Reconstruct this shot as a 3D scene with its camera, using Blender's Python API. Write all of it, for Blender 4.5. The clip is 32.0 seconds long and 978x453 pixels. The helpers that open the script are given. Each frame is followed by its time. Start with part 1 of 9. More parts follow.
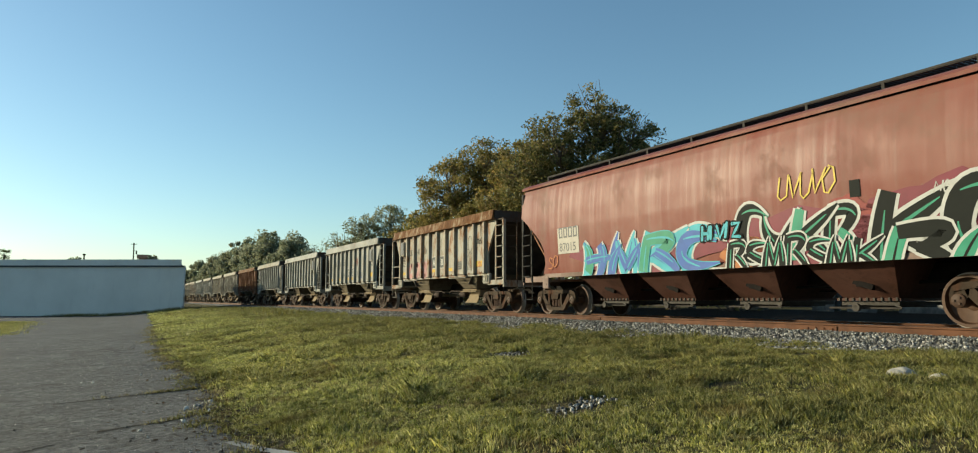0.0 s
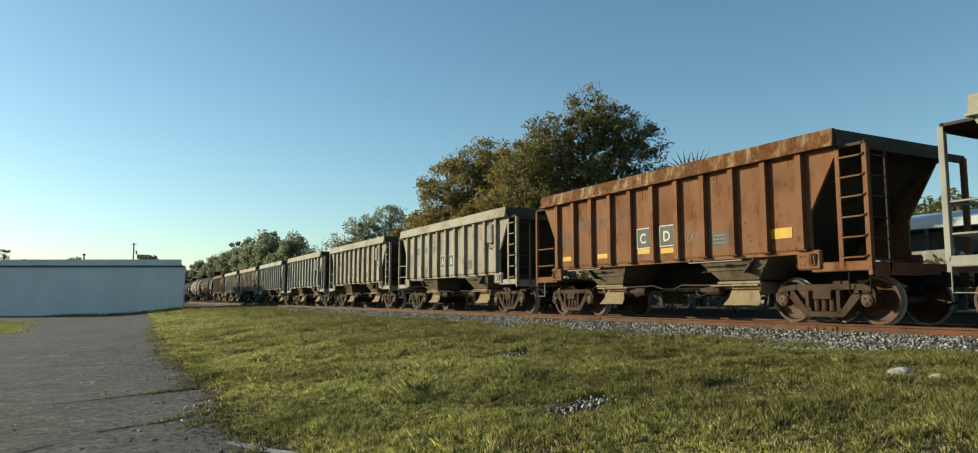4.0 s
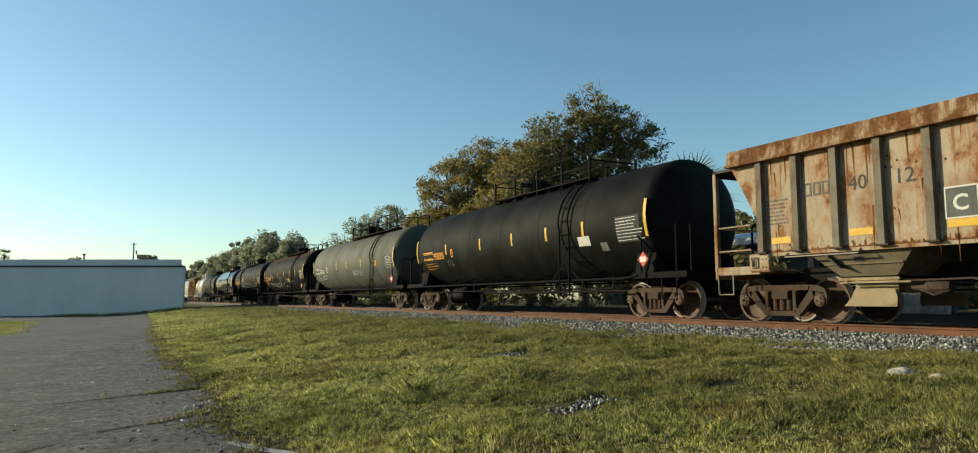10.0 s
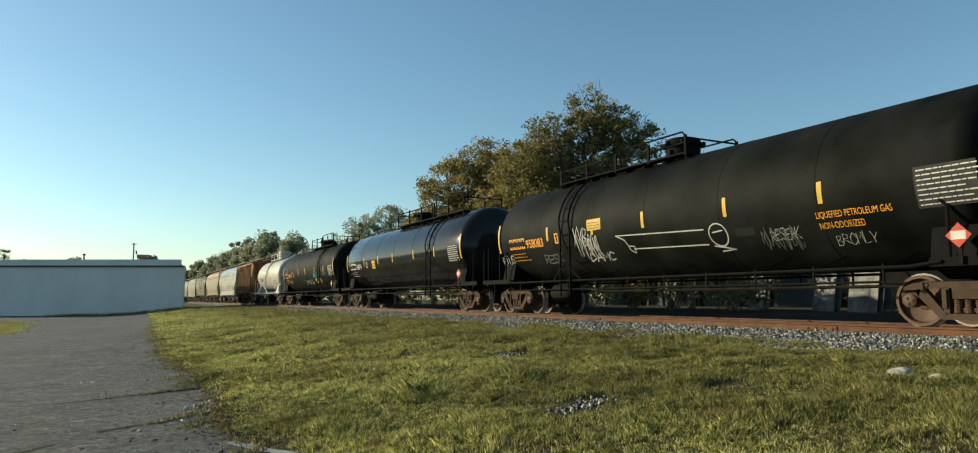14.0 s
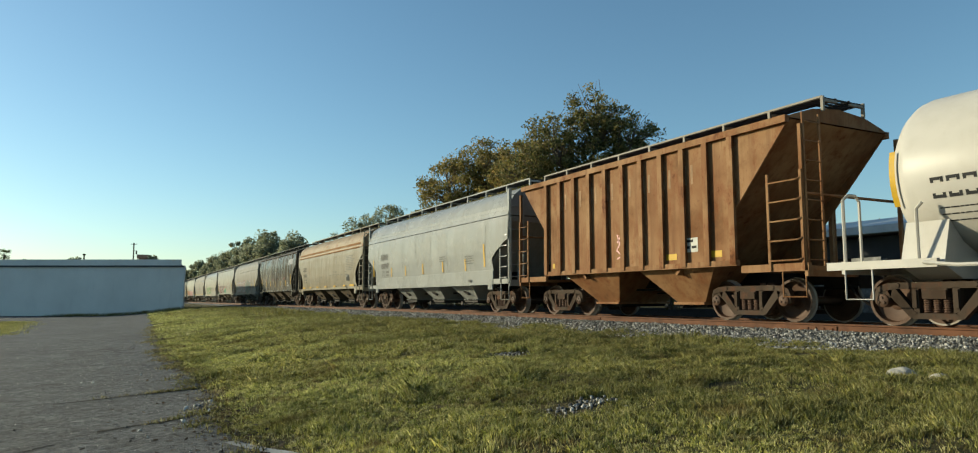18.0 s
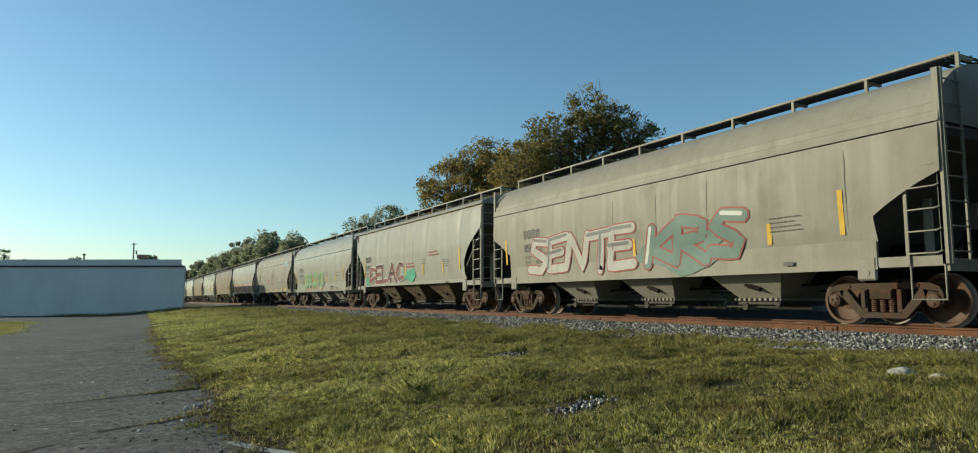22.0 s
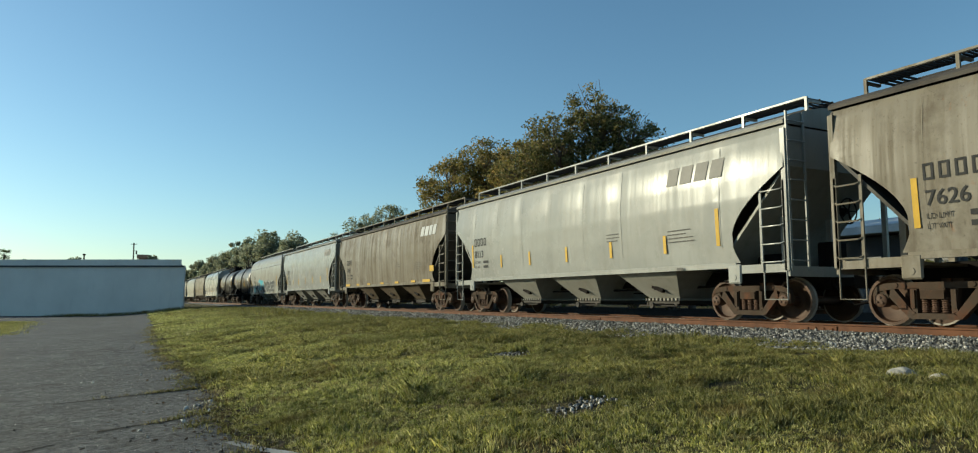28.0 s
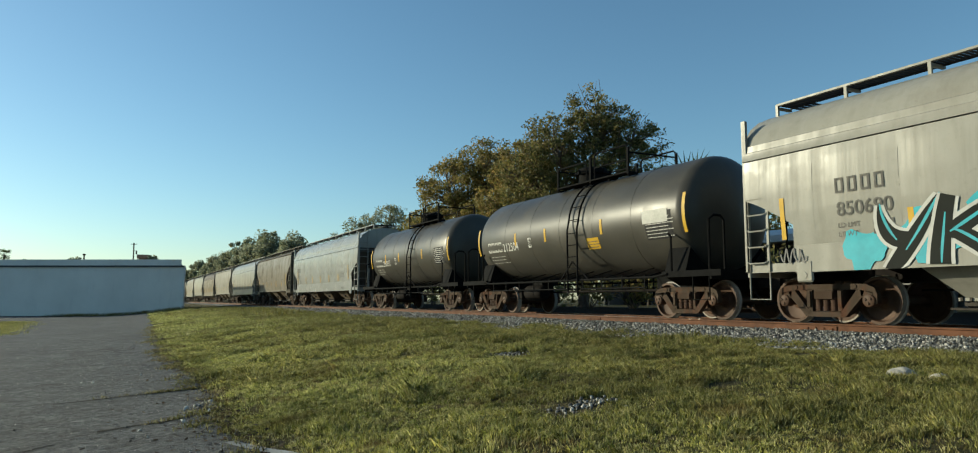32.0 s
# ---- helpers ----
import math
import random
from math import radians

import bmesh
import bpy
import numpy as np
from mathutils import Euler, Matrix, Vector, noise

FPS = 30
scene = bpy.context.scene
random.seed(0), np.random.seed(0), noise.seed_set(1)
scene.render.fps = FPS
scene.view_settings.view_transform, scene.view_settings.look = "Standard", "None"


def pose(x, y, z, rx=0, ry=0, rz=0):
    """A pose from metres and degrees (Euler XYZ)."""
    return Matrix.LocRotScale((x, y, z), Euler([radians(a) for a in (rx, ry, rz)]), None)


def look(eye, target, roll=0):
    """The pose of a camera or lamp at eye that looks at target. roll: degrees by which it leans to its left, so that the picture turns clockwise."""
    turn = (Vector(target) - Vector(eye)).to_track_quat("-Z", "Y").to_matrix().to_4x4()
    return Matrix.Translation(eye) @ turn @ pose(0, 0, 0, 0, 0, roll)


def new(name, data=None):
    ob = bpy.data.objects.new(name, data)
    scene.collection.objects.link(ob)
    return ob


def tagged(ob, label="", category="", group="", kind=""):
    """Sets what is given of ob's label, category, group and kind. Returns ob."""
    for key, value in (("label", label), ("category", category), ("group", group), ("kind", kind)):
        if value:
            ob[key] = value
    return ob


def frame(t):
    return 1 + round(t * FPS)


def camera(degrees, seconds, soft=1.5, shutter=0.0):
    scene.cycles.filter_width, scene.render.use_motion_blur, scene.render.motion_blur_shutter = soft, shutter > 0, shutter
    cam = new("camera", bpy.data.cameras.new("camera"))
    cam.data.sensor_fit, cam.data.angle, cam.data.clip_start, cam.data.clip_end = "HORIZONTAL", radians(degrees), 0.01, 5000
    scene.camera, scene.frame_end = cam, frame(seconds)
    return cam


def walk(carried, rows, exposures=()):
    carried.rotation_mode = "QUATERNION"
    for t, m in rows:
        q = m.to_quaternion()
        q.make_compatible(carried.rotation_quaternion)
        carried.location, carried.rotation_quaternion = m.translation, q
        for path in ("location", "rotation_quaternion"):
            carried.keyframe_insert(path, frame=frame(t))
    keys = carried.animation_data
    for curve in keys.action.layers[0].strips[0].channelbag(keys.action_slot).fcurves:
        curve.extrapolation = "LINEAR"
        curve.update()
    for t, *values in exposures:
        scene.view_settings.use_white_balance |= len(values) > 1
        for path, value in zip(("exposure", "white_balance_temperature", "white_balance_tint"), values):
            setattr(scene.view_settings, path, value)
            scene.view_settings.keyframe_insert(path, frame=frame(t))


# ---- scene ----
# Plan: the track runs along the y axis with its centre line at x = 0; the camera stands 12.75 m beside it.
RAIL = 1.10          # height of the rail heads
SPEED = 15.4         # train, metres a second towards -y
SECONDS = 32.0
EYE = Vector((-12.75, 0.0, 1.55))
HEAD, PITCH = radians(27.49), math.atan(117 / 1130)
AIM = EYE + 50 * Vector((math.sin(HEAD) * math.cos(PITCH), math.cos(HEAD) * math.cos(PITCH), math.sin(PITCH)))
cam = camera(69.5, SECONDS, soft=1.1)
walk(cam, [(0.0, look(EYE, AIM)), (SECONDS, look(EYE, AIM))], [(0.0, 0.44, 6850, -3), (10.0, 0.48, 6950, -3), (17.0, 0.43, 6850, -3), (19.0, 0.31, 6450, -5), (SECONDS, 0.27, 6350, -5)])

# ---- light ----
SUN_AZ, SUN_EL = radians(-46), radians(15)    # azimuth from +y towards +x
world = bpy.data.worlds.new("world")
scene.world = world
world.use_nodes = True
wn = world.node_tree
sky = wn.nodes.new("ShaderNodeTexSky")
sky.sky_type = "NISHITA"
sky.sun_disc = False
sky.sun_elevation, sky.sun_rotation = SUN_EL, SUN_AZ
sky.air_density, sky.dust_density, sky.ozone_density = 1.0, 0.45, 3.2
deep = wn.nodes.new("ShaderNodeHueSaturation")
deep.inputs["Hue"].default_value, deep.inputs["Saturation"].default_value = 0.497, 1.0
wn.links.new(sky.outputs[0], deep.inputs["Color"])
wn.links.new(deep.outputs[0], wn.nodes["Background"].inputs[0])
wn.nodes["Background"].inputs[1].default_value = 0.126
to_sun = Vector((math.sin(SUN_AZ) * math.cos(SUN_EL), math.cos(SUN_AZ) * math.cos(SUN_EL), math.sin(SUN_EL)))
sun = new("sun", bpy.data.lights.new("sun", "SUN"))
sun.data.energy, sun.data.angle, sun.data.color = 5.0, radians(0.6), (1.0, 0.86, 0.67)
sun.matrix_world = look(Vector((0, 0, 60)), Vector((0, 0, 60)) - to_sun)


# ---- materials ----
PAINT = 0.42         # how far years of sun and soot have dulled most paints


def mat_new(name, rough=0.6, metal=0.0, spec=0.5):
    m = bpy.data.materials.new(name)
    m.use_nodes = True
    b = m.node_tree.nodes["Principled BSDF"]
    b.inputs["Roughness"].default_value = rough
    b.inputs["Metallic"].default_value = metal
    b.inputs["Specular IOR Level"].default_value = spec
    return m, m.node_tree, b


def coords(nt, scale=(1, 1, 1), shift=False, kind="Object"):
    n, l = nt.nodes, nt.links
    tc = n.new("ShaderNodeTexCoord")
    mp = n.new("ShaderNodeMapping")
    mp.inputs["Scale"].default_value = scale
    l.new(tc.outputs[kind], mp.inputs["Vector"])
    if shift:
        oi = n.new("ShaderNodeObjectInfo")
        mu = n.new("ShaderNodeVectorMath")
        mu.operation = "MULTIPLY_ADD"
        mu.inputs[1].default_value = (37.0, 91.0, 53.0)
        l.new(oi.outputs["Random"], mu.inputs[0])
        l.new(mp.outputs[0], mu.inputs[2])
        return mu.outputs[0]
    return mp.outputs[0]


def noise_fac(nt, vec, scale, detail=4, rough=0.6, lo=0.4, hi=0.6, gain=1.0):
    n, l = nt.nodes, nt.links
    t = n.new("ShaderNodeTexNoise")
    t.inputs["Scale"].default_value, t.inputs["Detail"].default_value, t.inputs["Roughness"].default_value = scale, detail, rough
    l.new(vec, t.inputs["Vector"])
    r = n.new("ShaderNodeMapRange")
    r.inputs["From Min"].default_value, r.inputs["From Max"].default_value = lo, hi
    r.inputs["To Max"].default_value = gain
    l.new(t.outputs[0], r.inputs["Value"])
    return r.outputs[0]


def mix_col(nt, fac, a, b, blend="MIX"):
    n, l = nt.nodes, nt.links
    m = n.new("ShaderNodeMix")
    m.data_type, m.blend_type = "RGBA", blend
    for sock, v in ((m.inputs[0], fac), (m.inputs[6], a), (m.inputs[7], b)):
        if isinstance(v, (tuple, list)):
            sock.default_value = (*v, 1) if len(v) == 3 else v
        elif isinstance(v, (int, float)):
            sock.default_value = v
        else:
            l.new(v, sock)
    return m.outputs[2]


def bump(nt, bsdf, height, strength=0.3, dist=0.01):
    n, l = nt.nodes, nt.links
    b = n.new("ShaderNodeBump")
    b.inputs["Strength"].default_value, b.inputs["Distance"].default_value = strength, dist
    l.new(height, b.inputs["Height"])
    l.new(b.outputs[0], bsdf.inputs["Normal"])


def rgb(h):
    c = [int(h[i:i + 2], 16) / 255 for i in (0, 2, 4)]
    return tuple(x / 12.92 if x <= 0.04045 else ((x + 0.055) / 1.055) ** 2.4 for x in c)


def paint(name, base, rough=0.45, dirt=(0.10, 0.08, 0.06), dirt_amt=0.5, rust=0.0, rust_col=(0.16, 0.055, 0.022),
          streak=0.5, wave=0.0, metal=0.0, fade=None, spec=0.22, k=None, gloss=0.0):
    """Weathered paint on steel: faded patches, vertical dirt streaks, rust blooms, a slight waviness of the sheet."""
    k = k or PAINT
    base, dirt = (tuple(c * k for c in q) for q in (base, dirt))
    fade = tuple(c * k for c in fade) if fade else None
    m, nt, b = mat_new(name, rough, metal, spec)
    n, l = nt.nodes, nt.links
    v = coords(nt, shift=True)
    col = mix_col(nt, noise_fac(nt, v, 0.7, 3, 0.6, 0.35, 0.7), base, fade or tuple(min(1, c * 1.18 + 0.01) for c in base))
    vs = coords(nt, (6.0, 2.6, 0.16), shift=True)
    st = noise_fac(nt, vs, 1.3, 5, 0.65, 0.50, 0.78, streak)
    col = mix_col(nt, st, col, tuple(0.5 * c + 0.5 * d for c, d in zip(base, dirt)))
    big = noise_fac(nt, v, 0.9, 6, 0.65, 0.50, 0.74, dirt_amt)
    col = mix_col(nt, big, col, dirt)
    speck = noise_fac(nt, v, 14, 3, 0.7, 0.60, 0.72, 0.5 * dirt_amt)
    col = mix_col(nt, speck, col, dirt)
    if rust > 0:
        lo = 0.72 - 0.32 * rust
        halo = tuple(min(1, 1.25 * c) for c in rust_col)
        core = tuple(0.42 * c for c in rust_col)
        vr = coords(nt, (1.6, 1.5, 0.9), shift=True)
        vd = coords(nt, (4.5, 4.0, 0.40), shift=True)
        col = mix_col(nt, noise_fac(nt, vr, 1.5, 10, 0.70, lo - 0.07, lo + 0.06, 0.75), col, halo)
        col = mix_col(nt, noise_fac(nt, vd, 1.6, 7, 0.7, lo + 0.03, lo + 0.13, 0.8), col, rust_col)
        col = mix_col(nt, noise_fac(nt, vr, 1.5, 10, 0.70, lo + 0.03, lo + 0.10, 0.85), col, mix_col(nt, noise_fac(nt, v, 11, 4, 0.6, 0.35, 0.65), core, rust_col))
    l.new(col, b.inputs["Base Color"])
    rr = n.new("ShaderNodeMapRange")
    l.new(big, rr.inputs["Value"])
    rr.inputs["To Min"].default_value, rr.inputs["To Max"].default_value = rough, min(1, rough + 0.35)
    l.new(rr.outputs[0], b.inputs["Roughness"])
    if gloss:
        shine = noise_fac(nt, coords(nt, (0.2, 4.2, 0.10), shift=True), 1.0, 5, 0.7, 0.45, 0.66, spec * gloss)
        base_shine = n.new("ShaderNodeMath")
        base_shine.inputs[1].default_value = spec * (1 - gloss)
        l.new(shine, base_shine.inputs[0])
        shine = base_shine.outputs[0]
        l.new(shine, b.inputs["Specular IOR Level"])
    if wave > 0:
        w = noise_fac(nt, coords(nt, (0.2, 1.5, 0.30), shift=True), 1.0, 2, 0.5, 0.0, 1.0)
        f = noise_fac(nt, v, 30, 3, 0.6, 0.0, 1.0, 0.04)
        ad = n.new("ShaderNodeMath")
        l.new(w, ad.inputs[0])
        l.new(f, ad.inputs[1])
        bump(nt, b, ad.outputs[0], wave, 0.10)
    else:
        bump(nt, b, noise_fac(nt, v, 40, 3, 0.6, 0.0, 1.0), 0.15, 0.004)
    return m


def plain(name, base, rough=0.6, metal=0.0, vary=0.25, scale=6.0, bumpy=0.1, spec=0.2):
    m, nt, b = mat_new(name, rough, metal, spec)
    v = coords(nt, shift=True)
    col = mix_col(nt, noise_fac(nt, v, scale, 5, 0.6, 0.3, 0.7), tuple(c * (1 - vary) for c in base), tuple(min(1, c * (1 + vary)) for c in base))
    nt.links.new(col, b.inputs["Base Color"])
    bump(nt, b, noise_fac(nt, v, scale * 6, 3, 0.6, 0.0, 1.0), bumpy, 0.01)
    return m


# ---- mesh tools ----
class Shape:
    def __init__(self):
        self.v, self.f = [], []

    def add(self, verts, faces):
        o = len(self.v)
        self.v += [tuple(p) for p in verts]
        self.f += [tuple(i + o for i in f) for f in faces]
        return self

    def box(self, c, s, ch=0.0):
        x, y, z = (a / 2 for a in s)
        if ch <= 0:
            vs = [(c[0] + i * x, c[1] + j * y, c[2] + k * z) for i in (-1, 1) for j in (-1, 1) for k in (-1, 1)]
            return self.add(vs, [(0, 1, 3, 2), (4, 6, 7, 5), (0, 4, 5, 1), (2, 3, 7, 6), (0, 2, 6, 4), (1, 5, 7, 3)])
        vs, idx = [], {}
        for i in (-1, 1):
            for j in (-1, 1):
                for k in (-1, 1):
                    for a in range(3):
                        q = [i * (x - ch), j * (y - ch), k * (z - ch)]
                        q[a] = (i * x, j * y, k * z)[a]
                        idx[i, j, k, a] = len(vs)
                        vs.append((c[0] + q[0], c[1] + q[1], c[2] + q[2]))
        fs = []
        for a in range(3):
            o1, o2 = [t for t in range(3) if t != a]
            for s_ in (-1, 1):
                ring = []
                for u, w in ((-1, -1), (1, -1), (1, 1), (-1, 1)):
                    q = [0, 0, 0]
                    q[a], q[o1], q[o2] = s_, u, w
                    ring.append(idx[(*q, a)])
                fs.append(tuple(ring if (s_ > 0) == (a != 1) else ring[::-1]))
        for a in range(3):
            o1, o2 = [t for t in range(3) if t != a]
            for u in (-1, 1):
                for w in (-1, 1):
                    q0, q1 = [0, 0, 0], [0, 0, 0]
                    q0[a], q1[a] = -1, 1
                    q0[o1] = q1[o1] = u
                    q0[o2] = q1[o2] = w
                    fs.append((idx[(*q0, o1)], idx[(*q1, o1)], idx[(*q1, o2)], idx[(*q0, o2)]))
        for i in (-1, 1):
            for j in (-1, 1):
                for k in (-1, 1):
                    fs.append((idx[i, j, k, 0], idx[i, j, k, 1], idx[i, j, k, 2]))
        return self.add(vs, fs)

    def beam(self, p, q, w, h):
        """A bar from p to q: w wide across, h high."""
        p, q = Vector(p), Vector(q)
        d = (q - p).normalized()
        side = d.cross(Vector((0, 0, 1)))
        if side.length < 0.05:
            side = d.cross(Vector((0, 1, 0)))
        side.normalize()
        up = side.cross(d)
        vs = [e + side * (i * w / 2) + up * (k * h / 2) for e in (p, q) for i, k in ((-1, -1), (1, -1), (1, 1), (-1, 1))]
        return self.add(vs, [(0, 1, 2, 3), (7, 6, 5, 4), (0, 4, 5, 1), (1, 5, 6, 2), (2, 6, 7, 3), (3, 7, 4, 0)])

    def tube(self, pts, r, n=6, r2=None):
        pts = [Vector(p) for p in pts]
        rings, last = [], Vector((0.31, 0.52, 0.8))
        for i, p in enumerate(pts):
            d = (pts[min(i + 1, len(pts) - 1)] - pts[max(i - 1, 0)]).normalized()
            a = (last - d * last.dot(d))
            if a.length < 1e-3:
                a = d.orthogonal()
            a.normalize()
            last = a
            b = d.cross(a)
            rr = r if r2 is None else r + (r2 - r) * i / (len(pts) - 1)
            rings.append([p + (a * math.cos(t) + b * math.sin(t)) * rr for t in (2 * math.pi * j / n for j in range(n))])
        vs = [p for ring in rings for p in ring]
        fs = [(i * n + j, i * n + (j + 1) % n, (i + 1) * n + (j + 1) % n, (i + 1) * n + j) for i in range(len(pts) - 1) for j in range(n)]
        fs += [tuple(range(n))[::-1], tuple((len(pts) - 1) * n + j for j in range(n))]
        return self.add(vs, fs)

    def lathe(self, prof, axis, n=20, c=(0, 0, 0)):
        """prof: (along, radius); turned round an axis through c."""
        vs, fs = [], []
        for a, r in prof:
            for j in range(n):
                t = 2 * math.pi * j / n
                u, w = r * math.cos(t), r * math.sin(t)
                q = {"x": (a, u, w), "y": (w, a, u), "z": (u, w, a)}[axis]
                vs.append((c[0] + q[0], c[1] + q[1], c[2] + q[2]))
        for i in range(len(prof) - 1):
            for j in range(n):
                fs.append((i * n + j, i * n + (j + 1) % n, (i + 1) * n + (j + 1) % n, (i + 1) * n + j))
        if prof[0][1] > 1e-6:
            fs.append(tuple(range(n))[::-1])
        if prof[-1][1] > 1e-6:
            fs.append(tuple((len(prof) - 1) * n + j for j in range(n)))
        return self.add(vs, fs)

    def prism(self, poly, axis, a, b):
        """A polygon pushed from a to b along an axis. poly in the other two axes, in their order."""
        k = "xyz".index(axis)
        def put(p, s):
            q = [p[0], p[1]]
            q.insert(k, s)
            return tuple(q)
        n = len(poly)
        vs = [put(p, a) for p in poly] + [put(p, b) for p in poly]
        fs = [tuple(range(n))[::-1], tuple(range(n, 2 * n))] + [(i, (i + 1) % n, n + (i + 1) % n, n + i) for i in range(n)]
        return self.add(vs, fs)

    def grid(self, rows, close=False):
        """Rows of points joined into quads."""
        n = len(rows[0])
        fs = [(i * n + j, i * n + (j + 1) % n, (i + 1) * n + (j + 1) % n, (i + 1) * n + j)
              for i in range(len(rows) - 1) for j in range(n if close else n - 1)]
        return self.add([p for r in rows for p in r], fs)

    def mirror(self, axis="x"):
        k = "xyz".index(axis)
        o = len(self.v)
        self.v += [tuple(-c if i == k else c for i, c in enumerate(p)) for p in self.v]
        self.f += [tuple(i + o for i in f)[::-1] for f in self.f]
        return self

    def mesh(self, name, smooth=True):
        me = bpy.data.meshes.new(name)
        me.from_pydata(self.v, [], self.f)
        me.validate()
        bm = bmesh.new()
        bm.from_mesh(me)
        bmesh.ops.recalc_face_normals(bm, faces=bm.faces)
        bm.to_mesh(me)
        bm.free()
        if smooth:
            me.polygons.foreach_set("use_smooth", [True] * len(me.polygons))
            me.set_sharp_from_angle(angle=radians(32))
        return me


MESHES = {}
JOINED = {"small_stencil", "owner_mark", "board_lines", "rivet_scars", "red_lettering", "board_text", "rust_run"}    # too fine to pick apart


def part(name, build, mat, parent, label="", key=None, at=None):
    """One mesh object under a thing or a part. build: a Shape, a mesh, or a function that returns a Shape; key shares the mesh."""
    k = (key, name, mat.name) if key else None
    if k and k in MESHES:
        me = MESHES[k]
    else:
        sh = build() if callable(build) else build
        me = sh.mesh(name) if isinstance(sh, Shape) else sh
        if not me.materials:
            me.materials.append(mat)
        if k:
            MESHES[k] = me
    ob = new(name, me)
    ob.parent = parent
    if at is not None:
        ob.matrix_basis = at
    if label:
        ob["label"] = label
    if name in JOINED:
        ob["kind"] = "stuff"
    return ob


def thing(name, label, category, group="", kind="", m=None):
    e = new(name)
    e.empty_display_size = 0.3
    if m is not None:
        e.matrix_basis = m
    return tagged(e, label, category, group, kind)


def solo(name, sh, mat, label, category, kind="", group="", m=None):
    ob = new(name, sh.mesh(name) if isinstance(sh, Shape) else sh)
    if not ob.data.materials:
        ob.data.materials.append(mat)
    if m is not None:
        ob.matrix_basis = m
    return tagged(ob, label, category, group, kind)


def np_mesh(name, verts, faces_flat, corner_counts, smooth=False):
    """A mesh straight from arrays: verts (n,3), all corners in a row, and corners per face."""
    me = bpy.data.meshes.new(name)
    me.vertices.add(len(verts))
    me.vertices.foreach_set("co", np.asarray(verts, np.float32).ravel())
    me.loops.add(len(faces_flat))
    me.loops.foreach_set("vertex_index", np.asarray(faces_flat, np.int32))
    cc = np.asarray(corner_counts, np.int32)
    me.polygons.add(len(cc))
    me.polygons.foreach_set("loop_start", np.concatenate([[0], np.cumsum(cc)[:-1]]).astype(np.int32))
    me.update(calc_edges=True)
    if smooth:
        me.polygons.foreach_set("use_smooth", [True] * len(cc))
    return me

# ---- ground ----
def lerp_table(x, tab):
    for (x0, z0), (x1, z1) in zip(tab, tab[1:]):
        if x <= x1:
            k = max(0.0, (x - x0) / (x1 - x0))
            return z0 + (z1 - z0) * k
    return tab[-1][1]


SECTION = [(-60, 0.0), (-22, 0.0), (-14, 0.06), (-11.5, 0.17), (-8, 0.60), (-3.4, 0.80), (-2.6, 0.86), (3.0, 0.86), (5.0, 1.0), (9, 1.1), (60, 1.1)]


def ground_z(x, y):
    z = lerp_table(x, SECTION)
    bump_ = 0.035 * noise.noise((x * 0.55, y * 0.55, 3.1)) + 0.05 * noise.noise((x * 0.13, y * 0.13, 9.7))
    k = min(1.0, max(0.0, (x + 12.2) / 1.5)) * min(1.0, max(0.0, (-3.2 - x) / 1.0))
    humps = 0.030 * noise.noise((x * 1.5, y * 1.3, 5.3)) + 0.018 * noise.noise((x * 3.1, y * 2.7, 8.8))
    return z + bump_ * (0.35 + 0.65 * k) + humps * k


M_GRASS_SOIL, nt_, b_ = mat_new("meadow", 0.95, 0, 0.2)
v_ = coords(nt_, kind="Object")
c_ = mix_col(nt_, noise_fac(nt_, v_, 0.45, 5, 0.6, 0.35, 0.65), (0.070, 0.070, 0.022), (0.115, 0.092, 0.040))
c_ = mix_col(nt_, noise_fac(nt_, v_, 2.3, 6, 0.7, 0.56, 0.70), c_, (0.085, 0.055, 0.026))
c_ = mix_col(nt_, noise_fac(nt_, v_, 30, 4, 0.7, 0.45, 0.75, 0.6), c_, (0.022, 0.022, 0.010))
nt_.links.new(c_, b_.inputs["Base Color"])
bump(nt_, b_, noise_fac(nt_, v_, 26, 5, 0.7, 0, 1), 1.0, 0.12)

def spread(edges):
    out = []
    for a, b, step in edges:
        n = max(1, round((b - a) / step))
        out += [a + (b - a) * i / n for i in range(n)]
    return out + [edges[-1][1]]


GROUND = []


def ground_sheet():
    xs = spread([(-1500, -60, 240), (-60, -22, 6), (-22, -14, 1.0), (-14, -3, 0.17), (-3, 10, 1.0), (10, 60, 10), (60, 1500, 240)])
    ys = spread([(-1500, -60, 240), (-60, 0, 10), (0, 26, 0.2), (26, 40, 0.5), (40, 110, 1.5), (110, 700, 30), (700, 2500, 300)])
    hz = [[ground_z(x, y) for x in xs] for y in ys]
    GROUND.extend((np.array(xs), np.array(ys), np.array(hz)))
    return Shape().grid([[(x, y, hz[j][i]) for i, x in enumerate(xs)] for j, y in enumerate(ys)])


solo("ground", ground_sheet(), M_GRASS_SOIL, "uneven grassy ground with bare earthy patches beside the track", "ground", "structure")

